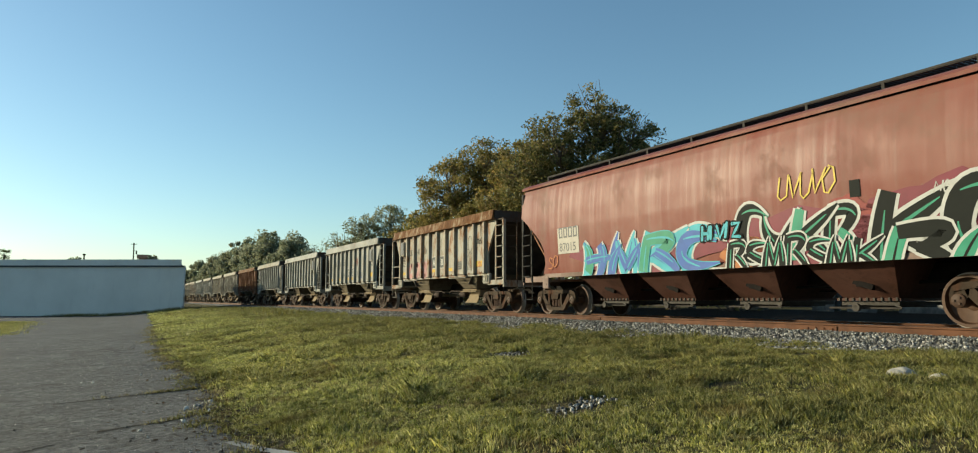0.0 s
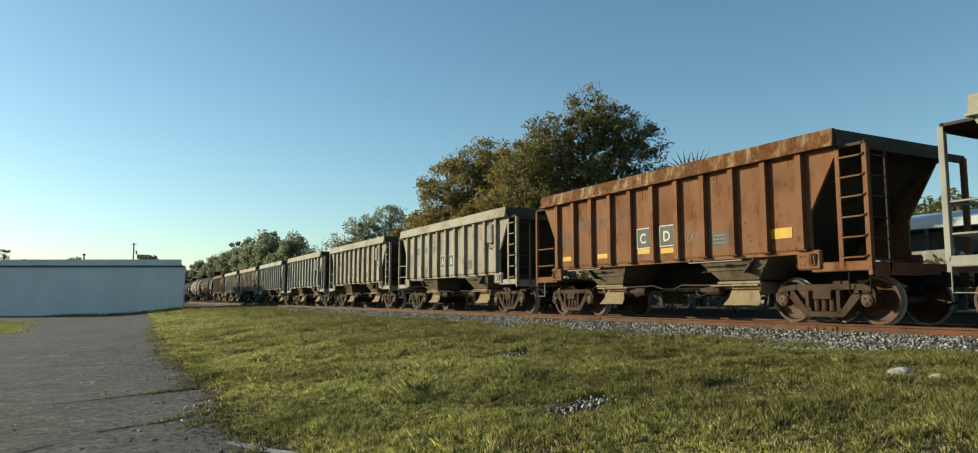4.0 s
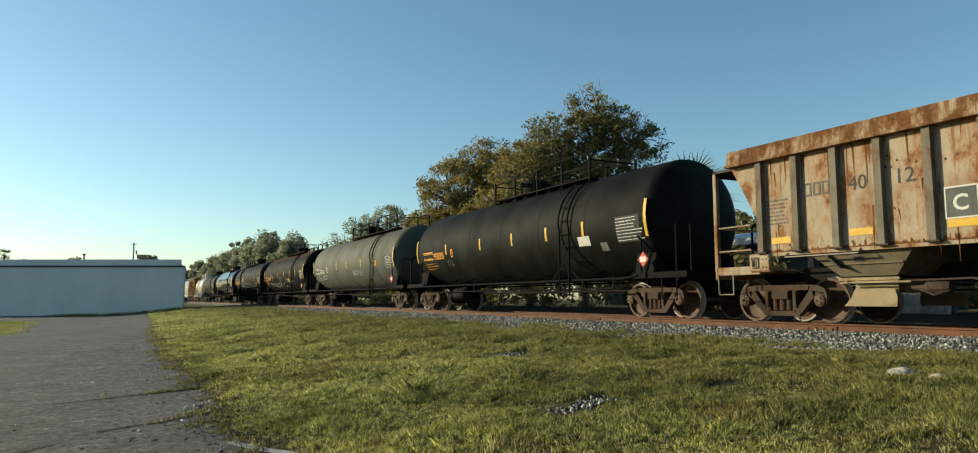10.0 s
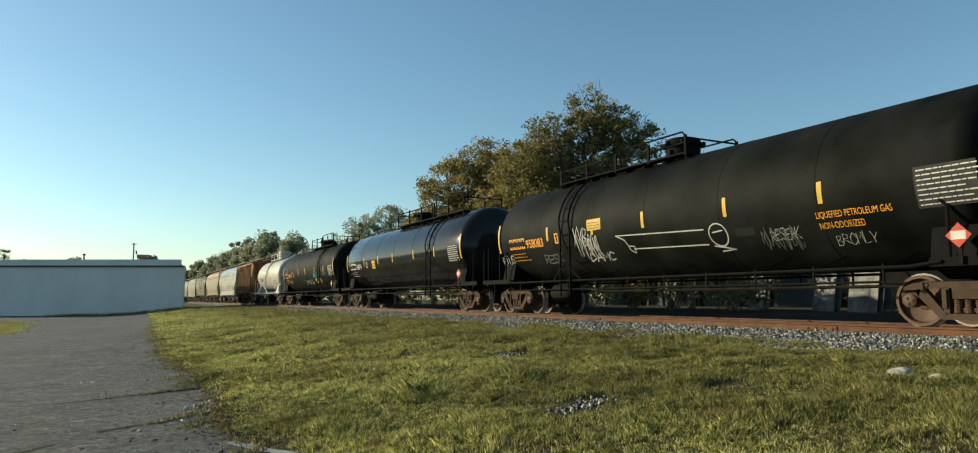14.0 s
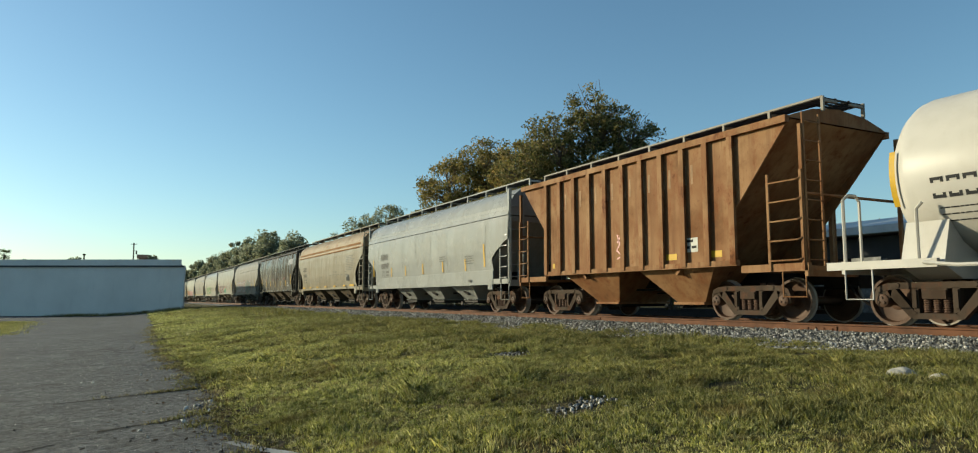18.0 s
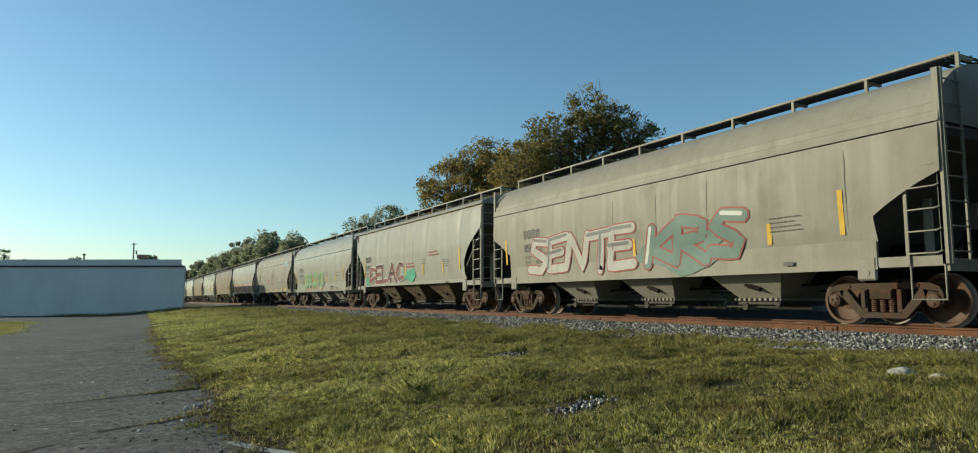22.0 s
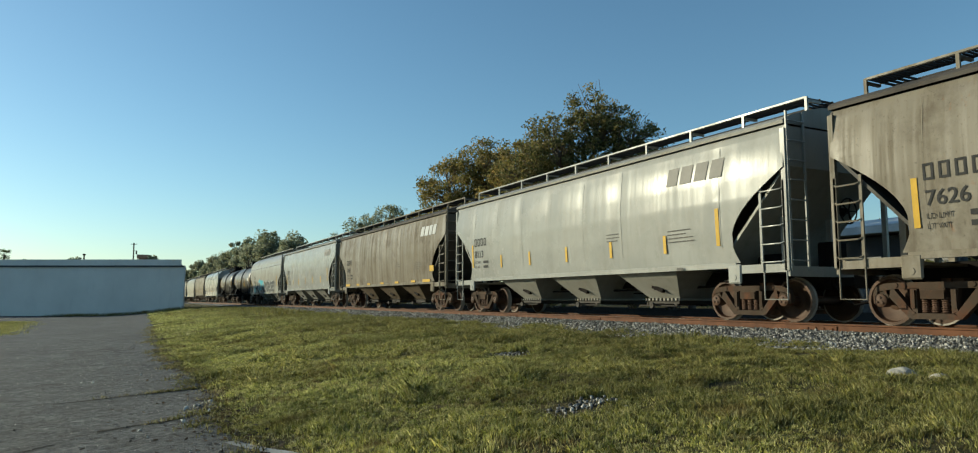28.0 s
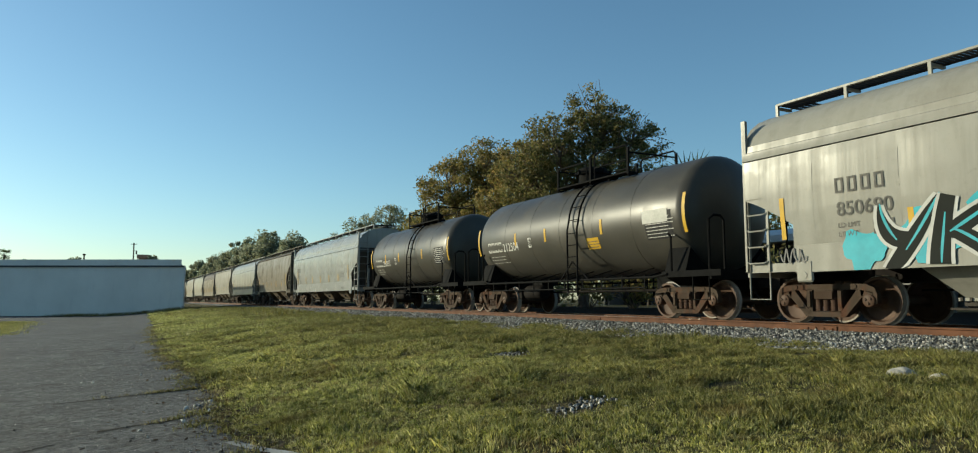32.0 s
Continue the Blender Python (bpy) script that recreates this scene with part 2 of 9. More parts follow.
# asphalt
M_ASPHALT, nt_, b_ = mat_new("asphalt", 0.9, 0, 0.35)
v_ = coords(nt_, kind="Object")
c_ = mix_col(nt_, noise_fac(nt_, v_, 0.35, 5, 0.6, 0.3, 0.7), (0.058, 0.060, 0.062), (0.125, 0.127, 0.127))
c_ = mix_col(nt_, noise_fac(nt_, coords(nt_, (0.5, 3.2, 1)), 0.5, 6, 0.65, 0.52, 0.66, 0.55), c_, (0.19, 0.19, 0.185))
c_ = mix_col(nt_, noise_fac(nt_, v_, 20, 6, 0.9, 0.50, 0.60, 0.8), c_, (0.22, 0.22, 0.212))
c_ = mix_col(nt_, noise_fac(nt_, v_, 11, 6, 0.85, 0.48, 0.58, 0.85), c_, (0.030, 0.030, 0.030))
c_ = mix_col(nt_, noise_fac(nt_, v_, 1.4, 9, 0.75, 0.48, 0.62, 0.7), c_, (0.048, 0.047, 0.044))
c_ = mix_col(nt_, noise_fac(nt_, v_, 4.5, 8, 0.8, 0.56, 0.62, 0.75), c_, (0.24, 0.24, 0.232))
c_ = mix_col(nt_, noise_fac(nt_, v_, 6.0, 7, 0.8, 0.55, 0.60, 0.8), c_, (0.026, 0.025, 0.023))
vor_ = nt_.nodes.new("ShaderNodeTexVoronoi")
vor_.feature = "DISTANCE_TO_EDGE"
vor_.inputs["Scale"].default_value = 0.28
wob_ = nt_.nodes.new("ShaderNodeVectorMath")
wob_.operation = "MULTIPLY_ADD"
nz_ = nt_.nodes.new("ShaderNodeTexNoise")
nz_.inputs["Scale"].default_value = 1.7
nt_.links.new(v_, nz_.inputs["Vector"])
nt_.links.new(nz_.outputs["Color"], wob_.inputs[0])
wob_.inputs[1].default_value = (1.3, 1.3, 0)
nt_.links.new(v_, wob_.inputs[2])
nt_.links.new(wob_.outputs[0], vor_.inputs["Vector"])
cr_ = nt_.nodes.new("ShaderNodeMapRange")
nt_.links.new(vor_.outputs["Distance"], cr_.inputs["Value"])
cr_.inputs["From Min"].default_value, cr_.inputs["From Max"].default_value = 0.004, 0.012
cr_.inputs["To Min"].default_value, cr_.inputs["To Max"].default_value = 0.55, 0.0
c_ = mix_col(nt_, cr_.outputs[0], c_, (0.025, 0.023, 0.02))
c_ = mix_col(nt_, noise_fac(nt_, v_, 5.5, 4, 0.7, 0.63, 0.68, 0.8), c_, (0.018, 0.017, 0.015))
nt_.links.new(c_, b_.inputs["Base Color"])
bump(nt_, b_, noise_fac(nt_, v_, 24, 8, 0.85, 0, 1), 1.0, 0.05)


def asphalt_edge(y):
    return -11.55 + 0.026 * max(0, y - 25) + 0.25 * noise.noise((y * 0.5, 0.3, 0)) + 0.16 * noise.noise((y * 1.9, 4.3, 0)) + 0.10 * noise.noise((y * 5.1, 7.3, 0))


def asphalt_sheet():
    sh = Shape()
    rows = []
    for y in spread([(-40, 3, 3.0), (3, 30, 0.15), (30, 78, 0.8)]):
        e = asphalt_edge(y)
        left = -60
        xs = [left, -40, -30, -24, -20, -17, -15, -14, -13.2, -12.6, e - 0.25, e - 0.1, e]
        rows.append([(x, y, ground_z(x, y) + (0.03 if i < len(xs) - 1 else -0.01)) for i, x in enumerate(xs)])
    sh.grid(rows)
    return sh


solo("road", asphalt_sheet(), M_ASPHALT, "worn grey asphalt lot with cracks and a crumbling edge", "road", "structure")

# ---- track ----
M_RAIL = plain("rusty_rail", (0.092, 0.039, 0.019), 0.75, 0.0, 0.35, 3.0, 0.2)
M_HEAD = plain("polished_rail", (0.62, 0.60, 0.57), 0.22, 1.0, 0.1, 8.0, 0.05)
M_TIE = plain("creosoted_wood", (0.055, 0.042, 0.032), 0.85, 0, 0.35, 5.0, 0.3)
M_BALLAST, nt_, b_ = mat_new("ballast_bed", 0.9, 0, 0.3)
v_ = coords(nt_, kind="Object")
vo_ = nt_.nodes.new("ShaderNodeTexVoronoi")
vo_.inputs["Scale"].default_value = 17
nt_.links.new(v_, vo_.inputs["Vector"])
c_ = mix_col(nt_, vo_.outputs["Color"], (0.06, 0.06, 0.06), (0.22, 0.21, 0.20))
nt_.links.new(c_, b_.inputs["Base Color"])
bump(nt_, b_, vo_.outputs["Distance"], 1.0, 0.05)
M_STONE, nt_, b_ = mat_new("granite_stone", 0.85, 0, 0.3)
ge_ = nt_.nodes.new("ShaderNodeNewGeometry")
ra_ = nt_.nodes.new("ShaderNodeValToRGB")
ra_.color_ramp.elements[0].color, ra_.color_ramp.elements[1].color = (0.034, 0.033, 0.031, 1), (0.47, 0.455, 0.41, 1)
e_ = ra_.color_ramp.elements.new(0.6)
e_.color = (0.165, 0.157, 0.138, 1)
nt_.links.new(ge_.outputs["Random Per Island"], ra_.inputs[0])
nt_.links.new(ra_.outputs[0], b_.inputs["Base Color"])


def ballast_z(x, y=0.0):
    a = abs(x)
    return lerp_table(a, [(0, 0.945), (1.45, 0.945), (2.0, 0.90), (2.6, 0.84), (3.5, 0.70), (9, 0.3)]) + 0.02 * noise.noise((x * 3, y * 3, 1.0))


def ballast_bed():
    sh = Shape()
    xs = [-3.7, -3.3, -2.9, -2.5, -2.1, -1.7, -1.4, -1, 0, 1, 1.4, 1.9, 2.5, 3.0]
    sh.grid([[(x + (0.25 * noise.noise((y * 0.4, x, 2)) if abs(x) > 2.6 else 0), y, ballast_z(x, y)) for x in xs]
             for y in spread([(-560, 0, 20), (0, 40, 0.5), (40, 110, 2), (110, 900, 20)])])
    return sh


solo("ballast_bed", ballast_bed(), M_BALLAST, "grey crushed-stone bed under the track", "ballast", "structure")

# Oily stones, coloured near black to stand for shade under the train.
M_OILY_SHADE = plain("oily_shade_black_ballast", (0.028, 0.025, 0.022), 0.85, 0, 0.5, 17.0, 1.0, 0.1)
solo("ballast_bed", Shape().grid([[(x, y, 0.957 + 0.008 * noise.noise((x * 9, y * 9, 5))) for x in (-0.67, -0.35, 0, 0.35, 0.67)] for y in spread([(-40, 0, 10), (0, 45, 0.4), (45, 400, 20)])]), M_OILY_SHADE, "oily stone bed between the rails, coloured black for the shade under the cars", "ballast", "structure")

# Added sheet: its near-black colour paints the train's deep shade behind the track.
M_SHADE_GROUND = plain("shade_dark_ground", (0.020, 0.016, 0.012), 0.95, 0, 0.5, 9.0, 1.0, 0.05)
solo("leaf_mould", Shape().grid([[(x + 0.3 * noise.noise((y * 0.6, x, 4)), y, max(ballast_z(x, y), ground_z(x, y)) + 0.02 + 0.015 * noise.noise((x * 2, y * 2, 3))) for x in (1.75, 2.2, 2.7, 3.4, 4.4, 5.6, 7.0, 8.6, 10.4, 12.5)] for y in spread([(-6, 60, 0.8), (60, 140, 4)])]), M_SHADE_GROUND, "added near-black ground sheet that paints the deep shade behind the track", "leaf mould", "structure")

track = thing("railway_track", "single track of rusty rails on wooden ties in stone ballast", "railway track", kind="structure")
RAIL_SEC = [(-0.075, -0.178), (0.075, -0.178), (0.075, -0.165), (0.012, -0.145), (0.010, -0.045), (0.036, -0.036), (0.036, -0.006), (-0.036, -0.006), (-0.036, -0.036), (-0.010, -0.045), (-0.012, -0.145), (-0.075, -0.165)]
for sx in (-0.7535, 0.7535):
    part("rail", Shape().prism([(x + sx, z + RAIL) for x, z in RAIL_SEC], "y", -560, 900), M_RAIL, track)
    part("rail_head", Shape().prism([(x + sx, z + RAIL) for x, z in [(-0.035, -0.0055), (0.035, -0.0055), (0.030, 0.0), (-0.030, 0.0)]], "y", -560, 900), M_HEAD, track, "polished steel running surface of the rail")
tie_me = Shape().box((0, 0, 0), (2.6, 0.23, 0.18), 0.012).mesh("tie")
tie_me.materials.append(M_TIE)
plate = Shape()
plate.box((0, 0, 0.005), (0.36, 0.19, 0.014)).box((-0.095, 0.05, 0.03), (0.03, 0.03, 0.045)).box((-0.095, -0.05, 0.03), (0.03, 0.03, 0.045)).box((0.095, 0.04, 0.03), (0.03, 0.03, 0.045))
plate_me = plate.mesh("tie_plate")
M_IRON = plain("dark_iron", (0.045, 0.030, 0.022), 0.8, 0.0, 0.4, 8.0, 0.2)
plate_me.materials.append(M_IRON)
for i in range(130):
    y = -3 + 0.52 * i
    part("tie", tie_me, M_TIE, track, at=pose(random.uniform(-0.05, 0.05), y, 0.825, 0, 0, random.uniform(-0.6, 0.6)))
    part("tie_plate", plate_me, M_IRON, track, at=pose(-0.7535, y, 0.918))
for y in (21.3, 16.6, 9.2):
    jb = Shape().box((-0.775, y, RAIL - 0.10), (0.03, 0.72, 0.09), 0.008)
    for k in range(4):
        jb.lathe([(-0.815, 0.016), (-0.79, 0.018)], "x", 6, (0, y - 0.27 + 0.18 * k, RAIL - 0.10))
    part("joint_bar", jb, M_RAIL, track, "bolted splice plate on the rail")

# ---- running gear, shared by all cars ----
M_TRUCK = paint("brown_cast_steel", (0.044, 0.029, 0.020), 0.8, (0.022, 0.015, 0.010), 0.7, 0.35, (0.10, 0.042, 0.022), 0.3, spec=0.08, k=1.0)
M_WHEEL, nt_, b_ = mat_new("wheel_steel", 0.6, 0.0, 0.2)
v_ = coords(nt_)
c_ = mix_col(nt_, noise_fac(nt_, coords(nt_, shift=True), 3.0, 5, 0.6, 0.3, 0.7), (0.042, 0.022, 0.013), (0.092, 0.050, 0.030))
flat_ = nt_.nodes.new("ShaderNodeVectorMath")
flat_.operation = "MULTIPLY"
flat_.inputs[1].default_value = (0, 1, 1)
nt_.links.new(v_, flat_.inputs[0])
len_ = nt_.nodes.new("ShaderNodeVectorMath")
len_.operation = "LENGTH"
nt_.links.new(flat_.outputs[0], len_.inputs[0])
rim_ = nt_.nodes.new("ShaderNodeMapRange")
rim_.inputs["From Min"].default_value, rim_.inputs["From Max"].default_value = 0.4225, 0.4245
nt_.links.new(len_.outputs["Value"], rim_.inputs["Value"])
c_ = mix_col(nt_, rim_.outputs[0], c_, (0.26, 0.23, 0.20))
nt_.links.new(c_, b_.inputs["Base Color"])
M_DARK = plain("sooty_steel", (0.011, 0.009, 0.008), 0.8, 0.0, 0.4, 4.0, 0.2, 0.08)
M_SPRING = plain("spring_steel", (0.075, 0.042, 0.028), 0.6, 0.0, 0.3, 9.0, 0.1)
M_FRAME = paint("rusty_side_frame", (0.048, 0.034, 0.024), 0.8, (0.018, 0.012, 0.008), 0.9, 0.42, (0.070, 0.029, 0.016), 0.3, spec=0.08, k=1.0)
WR = 0.43


def wheelset():
    sh = Shape()
    for s in (-1, 1):
        prof = [(0.58, 0.0), (0.58, 0.12), (0.60, 0.14), (0.615, 0.25), (0.64, 0.34), (0.665, 0.355), (0.665, 0.46), (0.69, 0.462), (0.70, 0.432), (0.80, 0.425),
                (0.80, 0.376), (0.715, 0.352), (0.672, 0.25), (0.662, 0.16), (0.69, 0.11), (0.69, 0.085), (0.98, 0.08)]
        sh.lathe([(s * a, r) for a, r in prof], "x", 28)
        sh.lathe([(s * 0.92, 0.0), (s * 0.92, 0.115), (s * 1.10, 0.115), (s * 1.115, 0.09), (s * 1.115, 0.0)], "x", 14)
        for k in range(3):
            t = 2 * math.pi * k / 3
            sh.box((s * 1.122, 0.055 * math.cos(t), 0.055 * math.sin(t)), (0.024, 0.034, 0.034))
    sh.lathe([(-0.66, 0.085), (0.66, 0.085)], "x", 12)
    return sh


def side_frame():
    sh = Shape()
    xs = (0.955, 1.075)
    # the cast frame: top chord, pedestals over the bearings, columns, and a V down to the spring seat
    half_ = [((0.0, 0.63), (0.0, 0.735), (0.62, 0.735), (0.62, 0.63)), ((0.62, 0.63), (0.62, 0.735), (0.84, 0.72), (0.80, 0.60)),
             ((0.80, 0.60), (0.84, 0.72), (0.99, 0.66), (0.95, 0.56)), ((0.95, 0.56), (0.99, 0.66), (1.04, 0.54), (1.03, 0.38), (0.96, 0.36)),
             ((0.72, 0.62), (0.96, 0.58), (0.97, 0.36), (0.90, 0.34), (0.80, 0.40), (0.74, 0.52)), ((0.66, 0.63), (0.80, 0.60), (0.76, 0.50), (0.42, 0.14), (0.30, 0.22), (0.36, 0.26)),
             ((0.27, 0.22), (0.27, 0.64), (0.38, 0.64), (0.36, 0.26)), ((0.0, 0.13), (0.0, 0.225), (0.32, 0.225), (0.41, 0.14), (0.38, 0.13))]
    bars = half_ + [tuple((-y, z) for y, z in q) for q in half_]
    for q in bars:
        sh.prism(list(q), "x", *xs)
    for s in (-1, 1):
        sh.box((1.09, s * 0.33, 0.46), (0.03, 0.07, 0.30))
        sh.lathe([(1.06, 0.05), (1.09, 0.04)], "x", 8, (0, s * 0.62, 0.685))
    sh.box((1.085, 0, 0.60), (0.035, 0.42, 0.07), 0.01)
    return sh


def spring_nest():
    sh = Shape()
    for y in (-0.16, 0, 0.16):
        prof, z = [], 0.235
        while z < 0.47:
            prof += [(z, 0.052), (z + 0.009, 0.066), (z + 0.018, 0.066), (z + 0.027, 0.052), (z + 0.036, 0.052)]
            z += 0.036
        sh.lathe(prof, "z", 9, (1.02, y, 0))
    return sh


def bolster():
    sh = Shape()
    sh.prism([(-1.12, 0.46), (-1.12, 0.60), (-0.4, 0.74), (0.4, 0.74), (1.12, 0.60), (1.12, 0.46), (0.3, 0.36), (-0.3, 0.36)], "y", -0.19, 0.19)
    for s in (-1, 1):
        sh.beam((-0.7, s * 0.42, 0.36), (0.7, s * 0.42, 0.36), 0.06, 0.10)
        sh.box((-0.74, s * 0.445, 0.40), (0.09, 0.06, 0.30))
        sh.box((0.74, s * 0.445, 0.40), (0.09, 0.06, 0.30))
        sh.box((-0.42, s * 0.10, 0.77), (0.22, 0.16, 0.07))
    sh.lathe([(0.70, 0.20), (0.86, 0.20)], "z", 14)
    return sh


WHEELSETS = []


def truck(car, y):
    t = part("truck", bolster, M_TRUCK, car, "rusty cast-steel truck", "gear", pose(0, y, 0))
    part("side_frame", side_frame, M_FRAME, t, key="gear")
    part("side_frame", lambda: side_frame().mirror_only(), M_FRAME, t, key="gear2")
    part("spring_nest", spring_nest, M_SPRING, t, key="gear")
    part("spring_nest", lambda: spring_nest().mirror_only(), M_SPRING, t, key="gear2")
    for k, s in enumerate((-1, 1)):
        w = part("wheelset", wheelset, M_WHEEL, t, key="gear", at=pose(0, s * 0.889, WR))
        WHEELSETS.append((k, w))
    return t


def mirror_only(self):
    self.v = [(-x, y, z) for x, y, z in self.v]
    return self


Shape.mirror_only = mirror_only


def coupler(car, y_end, s):
    """Draft gear and knuckle coupler at the end of a car; s: which end."""
    def build():
        sh = Shape()
        sh.box((0, -0.35, 0.82), (0.40, 0.5, 0.34), 0.02)
        sh.beam((0, -0.2, 0.80), (0, 0.42, 0.80), 0.15, 0.17)
        sh.prism([(-0.16, 0.36), (0.10, 0.36), (0.17, 0.48), (0.16, 0.66), (0.06, 0.68), (0.05, 0.56), (-0.04, 0.54), (-0.10, 0.66), (-0.18, 0.60)], "z", 0.66, 0.94)
        sh.tube([(0.25, 0.0, 0.75), (0.30, 0.22, 0.50), (0.24, 0.42, 0.34), (0.12, 0.62, 0.40)], 0.025, 6)
        return sh
    part("coupler", build, M_DARK, car, "grimy steel knuckle coupler", "gear", pose(0, y_end, 0, 0, 0, 0 if s > 0 else 180))


def brake_gear(car, y0, y1, key):
    """Air pipe, reservoir and rods slung under a car."""
    def build():
        sh = Shape()
        sh.tube([(-0.35, y0, 0.78), (-0.45, y0 * 0.5, 0.70), (-0.45, y1 * 0.5, 0.70), (-0.35, y1, 0.78)], 0.03, 6)
        sh.tube([(0.3, y0, 0.62), (0.3, y1, 0.62)], 0.02, 5)
        sh.lathe([(-0.42, 0.0), (-0.42, 0.14), (-0.36, 0.19), (0.36, 0.19), (0.42, 0.14), (0.42, 0.0)], "y", 14, (0.55, 0.2, 0.72))
        return sh
    part("brake_gear", build, M_DARK, car, "dark air pipes and brake reservoir", key)


def ladder_side(x, y0, y1, z0, z1, n, post=0.055, rung=0.016, bend=0.05):
    """Ladder flat to the side of a car, in the plane x."""
    sh = Shape()
    sgn = 1 if x > 0 else -1
    for y in (y0, y1):
        sh.box((x, y, (z0 + z1) / 2), (0.03, post, z1 - z0))
    for i in range(n):
        z = z0 + (z1 - z0) * (i + 0.5) / n
        sh.tube([(x + sgn * 0.02, y0, z + 0.03), (x + sgn * bend, y0 + 0.06 * (1 if y1 > y0 else -1), z), (x + sgn * bend, y1 - 0.06 * (1 if y1 > y0 else -1), z), (x + sgn * 0.02, y1, z + 0.03)], rung, 5)
    return sh


def ladder_end(y, x0, x1, z0, z1, n, post=0.05, rung=0.016):
    sh = Shape()
    sgn = 1 if y > 0 else -1
    for x in (x0, x1):
        sh.box((x, y, (z0 + z1) / 2), (post, 0.03, z1 - z0))
    for i in range(n):
        z = z0 + (z1 - z0) * (i + 0.5) / n
        sh.tube([(x0, y + sgn * 0.03, z), (x1, y + sgn * 0.03, z)], rung, 5)
    return sh


def stirrup(x, y0, y1, z0, z1):
    return Shape().tube([(x, y0, z1), (x, y0, z0), (x, y1, z0), (x, y1, z1)], 0.018, 5)


def brake_wheel(y, x, z, s):
    sh = Shape()
    pts = [(x + 0.27 * math.cos(t), y, z + 0.27 * math.sin(t)) for t in (2 * math.pi * k / 18 for k in range(19))]
    sh.tube(pts, 0.016, 5)
    for k in range(5):
        t = 2 * math.pi * k / 5
        sh.beam((x, y, z), (x + 0.27 * math.cos(t), y, z + 0.27 * math.sin(t)), 0.03, 0.015)
    sh.lathe([(y - s * 0.16, 0.09), (y, 0.05)], "y", 10, (x, 0, z))
    return sh


# ---- surfaces of the car sides, for lettering and paint ----
class Side:
    """Maps (along, up) on a car's near side to space: x(z) is the half width at a height."""
    def __init__(self, table, sink=None, low=-9.0):
        self.t, self.sink, self.low = table, sink, low

    def at(self, y, z, lift=0.006):
        z = max(z, self.low)
        return (-(lerp_table(z, self.t)) - lift + (self.sink(y, z) - 0.006 if self.sink else 0), y, z)


class TankSide:
    def __init__(self, r, zc):
        self.r, self.zc = r, zc

    def at(self, y, z, lift=0.006):
        s = max(-0.97, min(0.97, (z - self.zc) / self.r))
        c = math.sqrt(1 - s * s)
        return (-(self.r + lift) * c, y, self.zc + (self.r + lift) * s)


def decal_shape(side, tris_v, tris_f, lift):
    sh = Shape()
    sh.add([side.at(y, z, lift) for y, z in tris_v], tris_f)
    return sh


def flat_patch(side, y, z, w, h, lift=0.006, nz=4, slant=0.0):
    """A rectangle of paint or film, centre (y, z)."""
    vs, fs = [], []
    ny = max(1, int(w / 1.2))
    for i in range(nz + 1):
        for j in range(ny + 1):
            zz = z - h / 2 + h * i / nz
            vs.append((y - w / 2 + w * j / ny + slant * (zz - z), zz))
    n = ny + 1
    for i in range(nz):
        for j in range(ny):
            fs.append((i * n + j, i * n + j + 1, (i + 1) * n + j + 1, (i + 1) * n + j))
    return decal_shape(side, vs, fs, lift)


def stroke(side, pts, w, lift=0.008, sh=None):
    """A brushed or sprayed line along points (along, up)."""
    sh = sh or Shape()
    fine = []
    for (a, b), (c, d) in zip(pts, pts[1:]):
        n = max(1, int(math.hypot(c - a, d - b) / 0.15))
        fine += [(a + (c - a) * i / n, b + (d - b) * i / n) for i in range(n)]
    fine.append(pts[-1])
    vs, fs = [], []
    for i, (a, b) in enumerate(fine):
        p, q = fine[max(0, i - 1)], fine[min(len(fine) - 1, i + 1)]
        dx, dz = q[0] - p[0], q[1] - p[1]
        l = math.hypot(dx, dz) or 1
        nx, nz = -dz / l * w / 2, dx / l * w / 2
        vs += [side.at(a + nx, b + nz, lift), side.at(a - nx, b - nz, lift)]
        if i:
            k = 2 * i
            fs.append((k - 2, k - 1, k + 1, k))
    return sh.add(vs, fs)


TEXTS = {}


def glyphs(txt, size, bold=0.0, width=1.0):
    """Outline letters as triangles (u to the right, v up), cut into low bands so that they can lie on a curved side."""
    k = (txt, size, bold, width)
    if k not in TEXTS:
        cu = bpy.data.curves.new("lettering", "FONT")
        cu.body, cu.size, cu.offset, cu.resolution_u = txt, size, bold, 3
        cu.align_x, cu.align_y = "LEFT", "BOTTOM_BASELINE"
        ob = bpy.data.objects.new("lettering", cu)
        me = bpy.data.meshes.new_from_object(ob)
        bm = bmesh.new()
        bm.from_mesh(me)
        if size > 0.35 and bm.verts:
            top = max(v.co.y for v in bm.verts)
            z = min(v.co.y for v in bm.verts)
            while z < top:
                z += 0.13
                bmesh.ops.bisect_plane(bm, geom=bm.verts[:] + bm.edges[:] + bm.faces[:], plane_co=(0, z, 0), plane_no=(0, 1, 0))
        bm.verts.index_update()
        TEXTS[k] = ([(v.co.x * width, v.co.y) for v in bm.verts], [tuple(v.index for v in f.verts) for f in bm.faces])
        bm.free()
        bpy.data.objects.remove(ob)
        bpy.data.meshes.remove(me)
        bpy.data.curves.remove(cu)
    return TEXTS[k]


